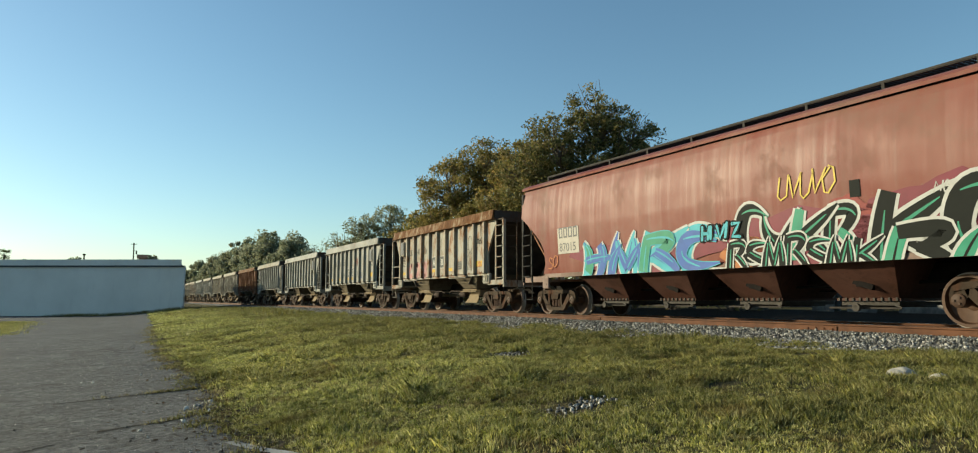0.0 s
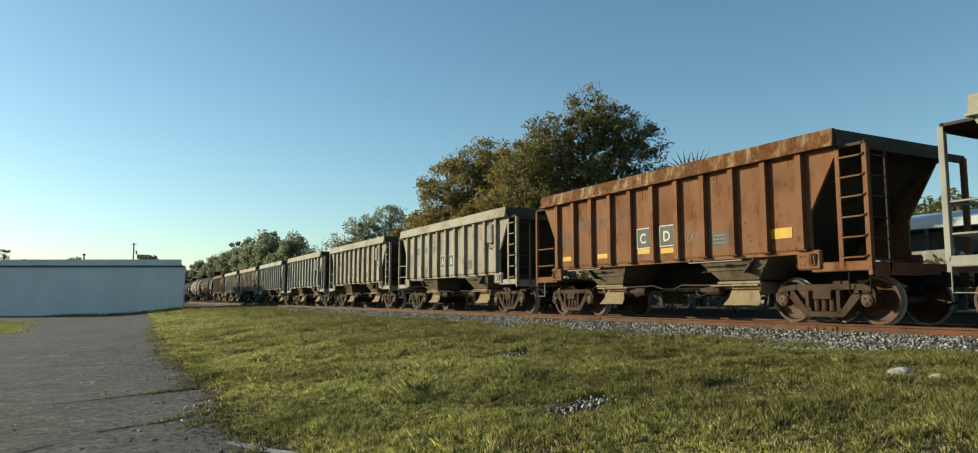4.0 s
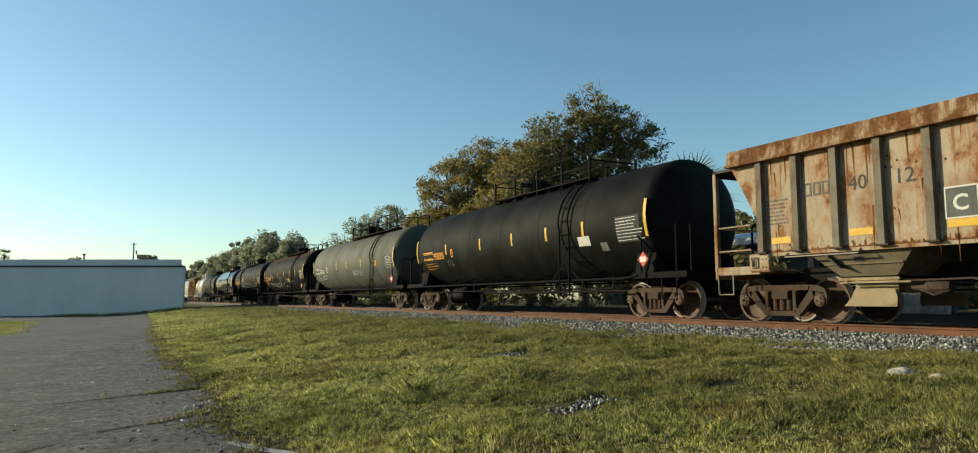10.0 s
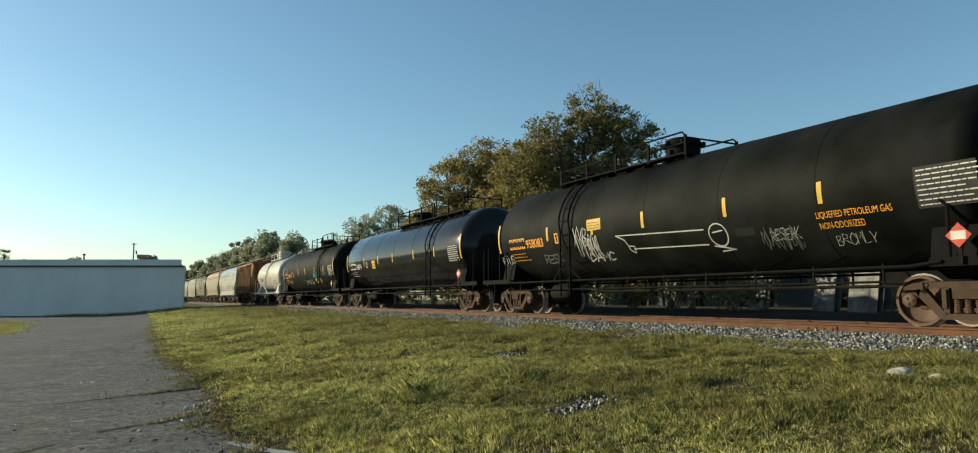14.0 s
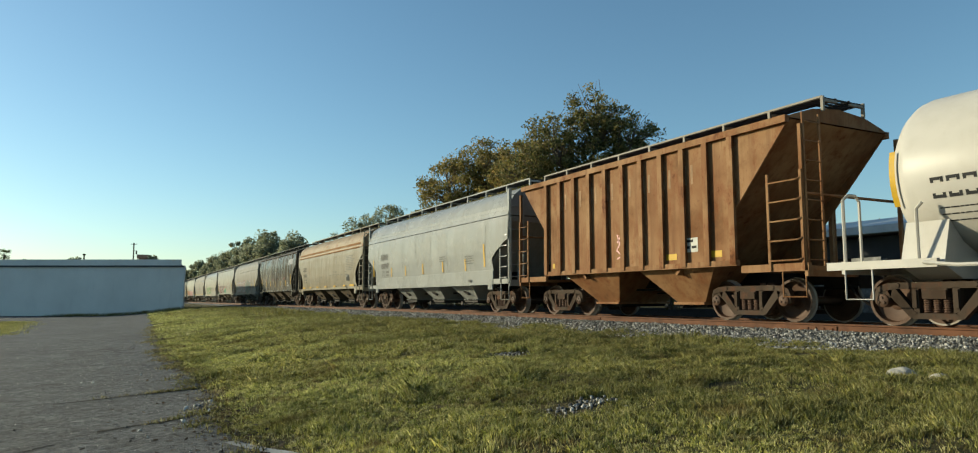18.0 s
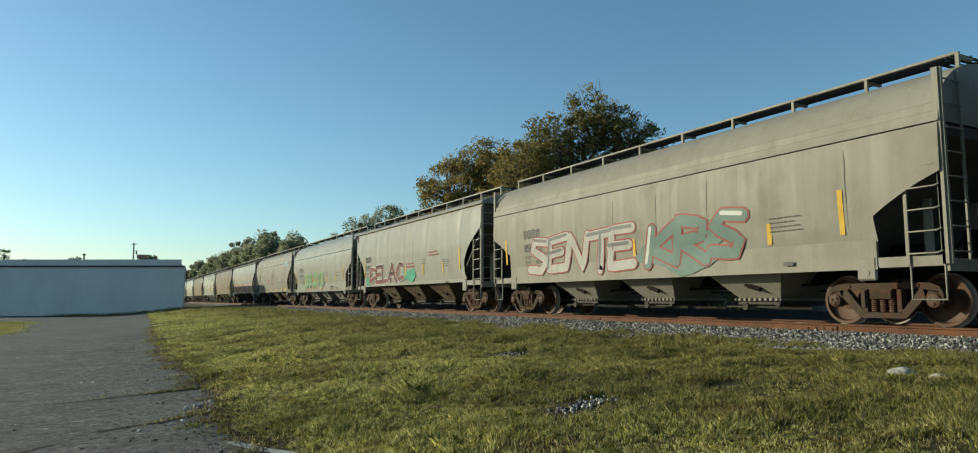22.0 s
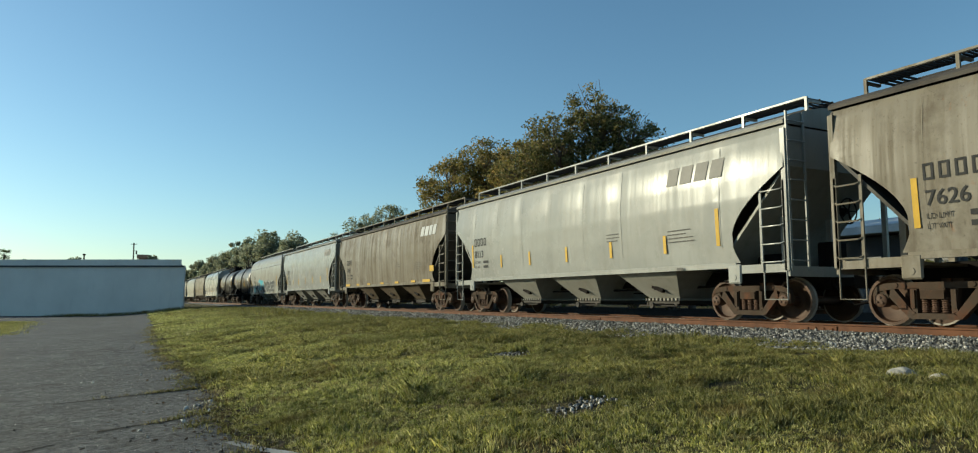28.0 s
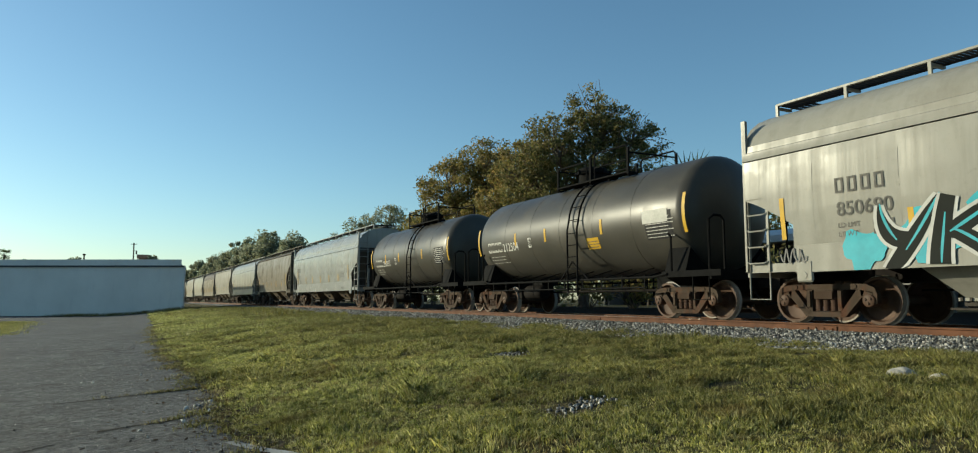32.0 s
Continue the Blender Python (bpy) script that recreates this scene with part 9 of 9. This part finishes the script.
# covered hoppers
(h747, h484, h74, h712, h510, h734, h648, h487, h7626, h8113, h7483, h8154, h690) = HOPS
text_rows = text_block(h484[1], -4.55, 2.85, 9, 1.7, 0.032, 0.095, 0.006, 71)
part("small_stencil", text_rows, FAINT_, h484[0], "small unreadable stencilled lines")
part("data_panel", flat_patch(h484[1], -4.85, 1.66, 0.55, 0.32, 0.006, 3), K_, h484[0], "black data panel with white blocks")
part("data_panel", flat_patch(h484[1], -4.74, 1.75, 0.12, 0.10, 0.010, 1), W_, h484[0], "white block")
layer(h484[0], h484[1], "sprayed_tag", "faint outline graffiti", lines_of("ATOES", 0.2, 1.35, 4.2, 0.62, 72), 0.022, FAINT_, 0.008)
layer(h484[0], h484[1], "sprayed_tag", "faint outline graffiti", lines_of("MR SPE", 4.3, 1.45, 3.4, 0.38, 73), 0.018, FAINT_, 0.008)
P_BAND = paint("rust_band", (0.15, 0.062, 0.022), 0.8, (0.26, 0.20, 0.12), 0.7, 0.0, streak=0.8, fade=(0.21, 0.12, 0.055), spec=0.06, k=1.0)
for z0_, hh_ in ((3.43, 0.07), (3.25, 0.03)):
    rows_ = [[h484[1].at(-7.0 + 14.0 * j / 160, z0_ - q * (0.03 + 0.05 * abs(noise.noise((j * 0.9, z0_, 2)))) + (1 - q) * hh_, 0.012) for j in range(161)] for q in (0.0, 0.5, 1.0)]
    part("rust_band", Shape().grid(rows_), P_BAND, h484[0], "rust stain running along the roof seam")
ghost_logo(h74[0], h74[1], -5.0, 3.05, 1.55, 0.40, ink("white_ghost", (0.20, 0.205, 0.205)))
for yy, w_ in ((4.2, 0.7), (1.4, 0.6), (-0.9, 0.5)):
    part("small_stencil", text_block(h74[1], yy, 2.05, 1, w_, 0.06, 0.1, 0.006, 75), RED_, h74[0], "faded red lines")
part("red_stroke", stroke(h74[1], [(-3.05, 2.02), (-3.5, 2.10), (-4.05, 2.12)], 0.10, 0.007), ink("dull_red_spray", (0.10, 0.016, 0.014)), h74[0], "red sprayed bar")
part("data_panel", flat_patch(h74[1], -4.9, 1.58, 0.42, 0.28, 0.006, 2), W_, h74[0], "white data panel")
part("data_panel", flat_patch(h74[1], -4.9, 1.58, 0.30, 0.18, 0.010, 2), K_, h74[0], "black data field")
throwup(h712[0], h712[1], "SENTE", 5.0, 1.19, 5.0, 1.12, ink("pale_fill", (0.27, 0.255, 0.235)), RED_, 0.22, 81, GREYI_, 0.035)
cloud(h712[0], h712[1], -1.6, 1.5, 2.8, 0.85, ink("slate_green_spray", (0.07, 0.12, 0.10)), 82)
throwup(h712[0], h712[1], "KRS", -0.5, 1.21, 3.0, 1.08, ink("slate_green_spray", (0.07, 0.12, 0.10)), RED_, 0.24, 83, W_, 0.04)
throwup(h510[0], h510[1], "DELAC", 5.0, 1.22, 4.6, 0.88, ink("brown_red_spray", (0.10, 0.016, 0.014)), W_, 0.24, 84, K_, 0.035)
cloud(h510[0], h510[1], -0.45, 1.5, 1.6, 0.5, GREEN_, 85)
cloud(h510[0], h510[1], 5.3, 1.35, 0.9, 0.35, GREEN_, 86)
part("red_lettering", text_block(h510[1], -0.1, 1.98, 2, 1.2, 0.06, 0.13, 0.007, 87), RED_, h510[0], "small red lines")
part("red_lettering", text_block(h510[1], -2.6, 2.35, 2, 1.2, 0.05, 0.12, 0.007, 88), RED_, h510[0], "small red lines")
throwup(h734[0], h734[1], "GRUDG", 4.05, 1.18, 5.3, 1.00, ink("deep_green_spray", (0.055, 0.15, 0.075)), ink("pale_lime_spray", (0.27, 0.30, 0.17)), 0.22, 90, LIME_, 0.05, 0.012)
layer(h734[0], h734[1], "graffiti_accent", "orange dabs in graffiti letters", [[(3.5 - 1.08 * k, 1.2), (3.38 - 1.08 * k, 1.75)] for k in range(5)], 0.36, ORANGE_, 0.009)
handwriting(h734[0], h734[1], "KERO", -2.84, 1.05, 0.9, 0.22, K_, 0.03, 91)
ghost_logo(h648[0], h648[1], -5.2, 3.00, 1.35, 0.36, ink("blue_ghost", (0.20, 0.27, 0.30)))
part("red_lettering", text_block(h648[1], 1.55, 2.15, 4, 0.8, 0.05, 0.12, 0.007, 92), RED_, h648[0], "small red warning lines")
part("small_stencil", text_block(h648[1], 0.2, 2.6, 6, 1.1, 0.05, 0.12, 0.007, 93), GREYI_, h648[0], "small unreadable stencilled lines")
part("warning_text", letters(h648[1], "DO NOT HAMMER ON", 0.3, 1.66, 0.15, 0.007), RED_, h648[0], "red stencilled warning")
handwriting(h648[0], h648[1], "WADSTO", -1.8, 1.7, 3.4, 0.34, ink("barely_seen_spray", (0.16, 0.15, 0.13)), 0.02, 94)
layer(h648[0], h648[1], "sprayed_tag", "thin red scrawl", [[(-1.2, 1.35), (-1.35, 1.5), (-1.25, 1.3), (-1.9, 1.42), (-2.3, 1.5), (-2.2, 1.35)]], 0.025, RED_, 0.008)
throwup(h487[0], h487[1], "AVEN", 5.5, 1.22, 4.4, 0.80, ORANGE_, GREYI_, 0.30, 95, W_, 0.03)
throwup(h487[0], h487[1], "DASHE", 0.1, 1.22, 4.9, 0.85, PINK_, GREYI_, 0.32, 96, W_, 0.03)
for k in range(7):
    cloud(h487[0], h487[1], 4.8 - 1.6 * k, 2.0 + 0.1 * (k % 3), 0.35, 0.25, TEAL_, 97 + k, 0.005)
ghost_logo(h8113[0], h8113[1], -4.2, 3.05, 1.8, 0.40, FAINT_)
ghost_logo(h7483[0], h7483[1], -5.0, 3.10, 1.7, 0.40, GHOST_)
ghost_logo(h8154[0], h8154[1], -4.9, 3.15, 1.5, 0.38, FAINT_)
part("yellow_plate", flat_patch(h7483[1], -6.2, 1.72, 0.45, 0.24, 0.008, 2), M_YELLOW, h7483[0], "yellow reflective square")
for cy, cz, cw, ch_, sd in ((4.75, 1.30, 0.8, 0.7, 110), (3.5, 1.50, 1.2, 0.8, 111), (2.3, 1.70, 1.8, 1.0, 112), (1.0, 1.75, 1.6, 0.9, 116), (0.2, 1.35, 0.8, 0.8, 117)):
    cloud(h690[0], h690[1], cy, cz, cw, ch_, TEAL_, sd, 0.004)
sprayed_piece(h690[0], h690[1], "ykcay", 4.45, 0.98, 4.6, 0.84, W_, (K_, K_), TEAL_, 113, 0.06, 0.008)
throwup(h690[0], h690[1], "BORGE", -0.25, 1.12, 4.2, 0.88, ink("slate_spray", (0.025, 0.030, 0.026)), W_, 0.30, 114, None, 0.05, 0.022)
scribble(h690[0], h690[1], 6.5, 1.12, 0.6, 0.3, GREYI_, 115, 0.03, 4)


# ---- what moves ----
def motions():
    """The whole train rolls past at a steady speed; the wheels turn with it."""
    times = [0.0, 0.1] + [float(k) for k in range(1, 32)] + [31.9, 32.0]
    for car in CARS:
        p = car.matrix_basis.translation.copy()
        walk(car, [(t, pose(p.x, p.y - SPEED * t, p.z)) for t in times])
    first = {}
    turn = math.degrees(SPEED / WR)
    for k, w in WHEELSETS:
        if k not in first:
            p = w.matrix_basis.translation.copy()
            walk(w, [(i / FPS, pose(p.x, p.y, p.z, turn * i / FPS)) for i in range(int(SECONDS * FPS) + 1)])
            first[k] = w.animation_data
        else:
            a = w.animation_data_create()
            w.rotation_mode = "QUATERNION"
            a.action = first[k].action
            a.action_slot = first[k].action_slot


motions()
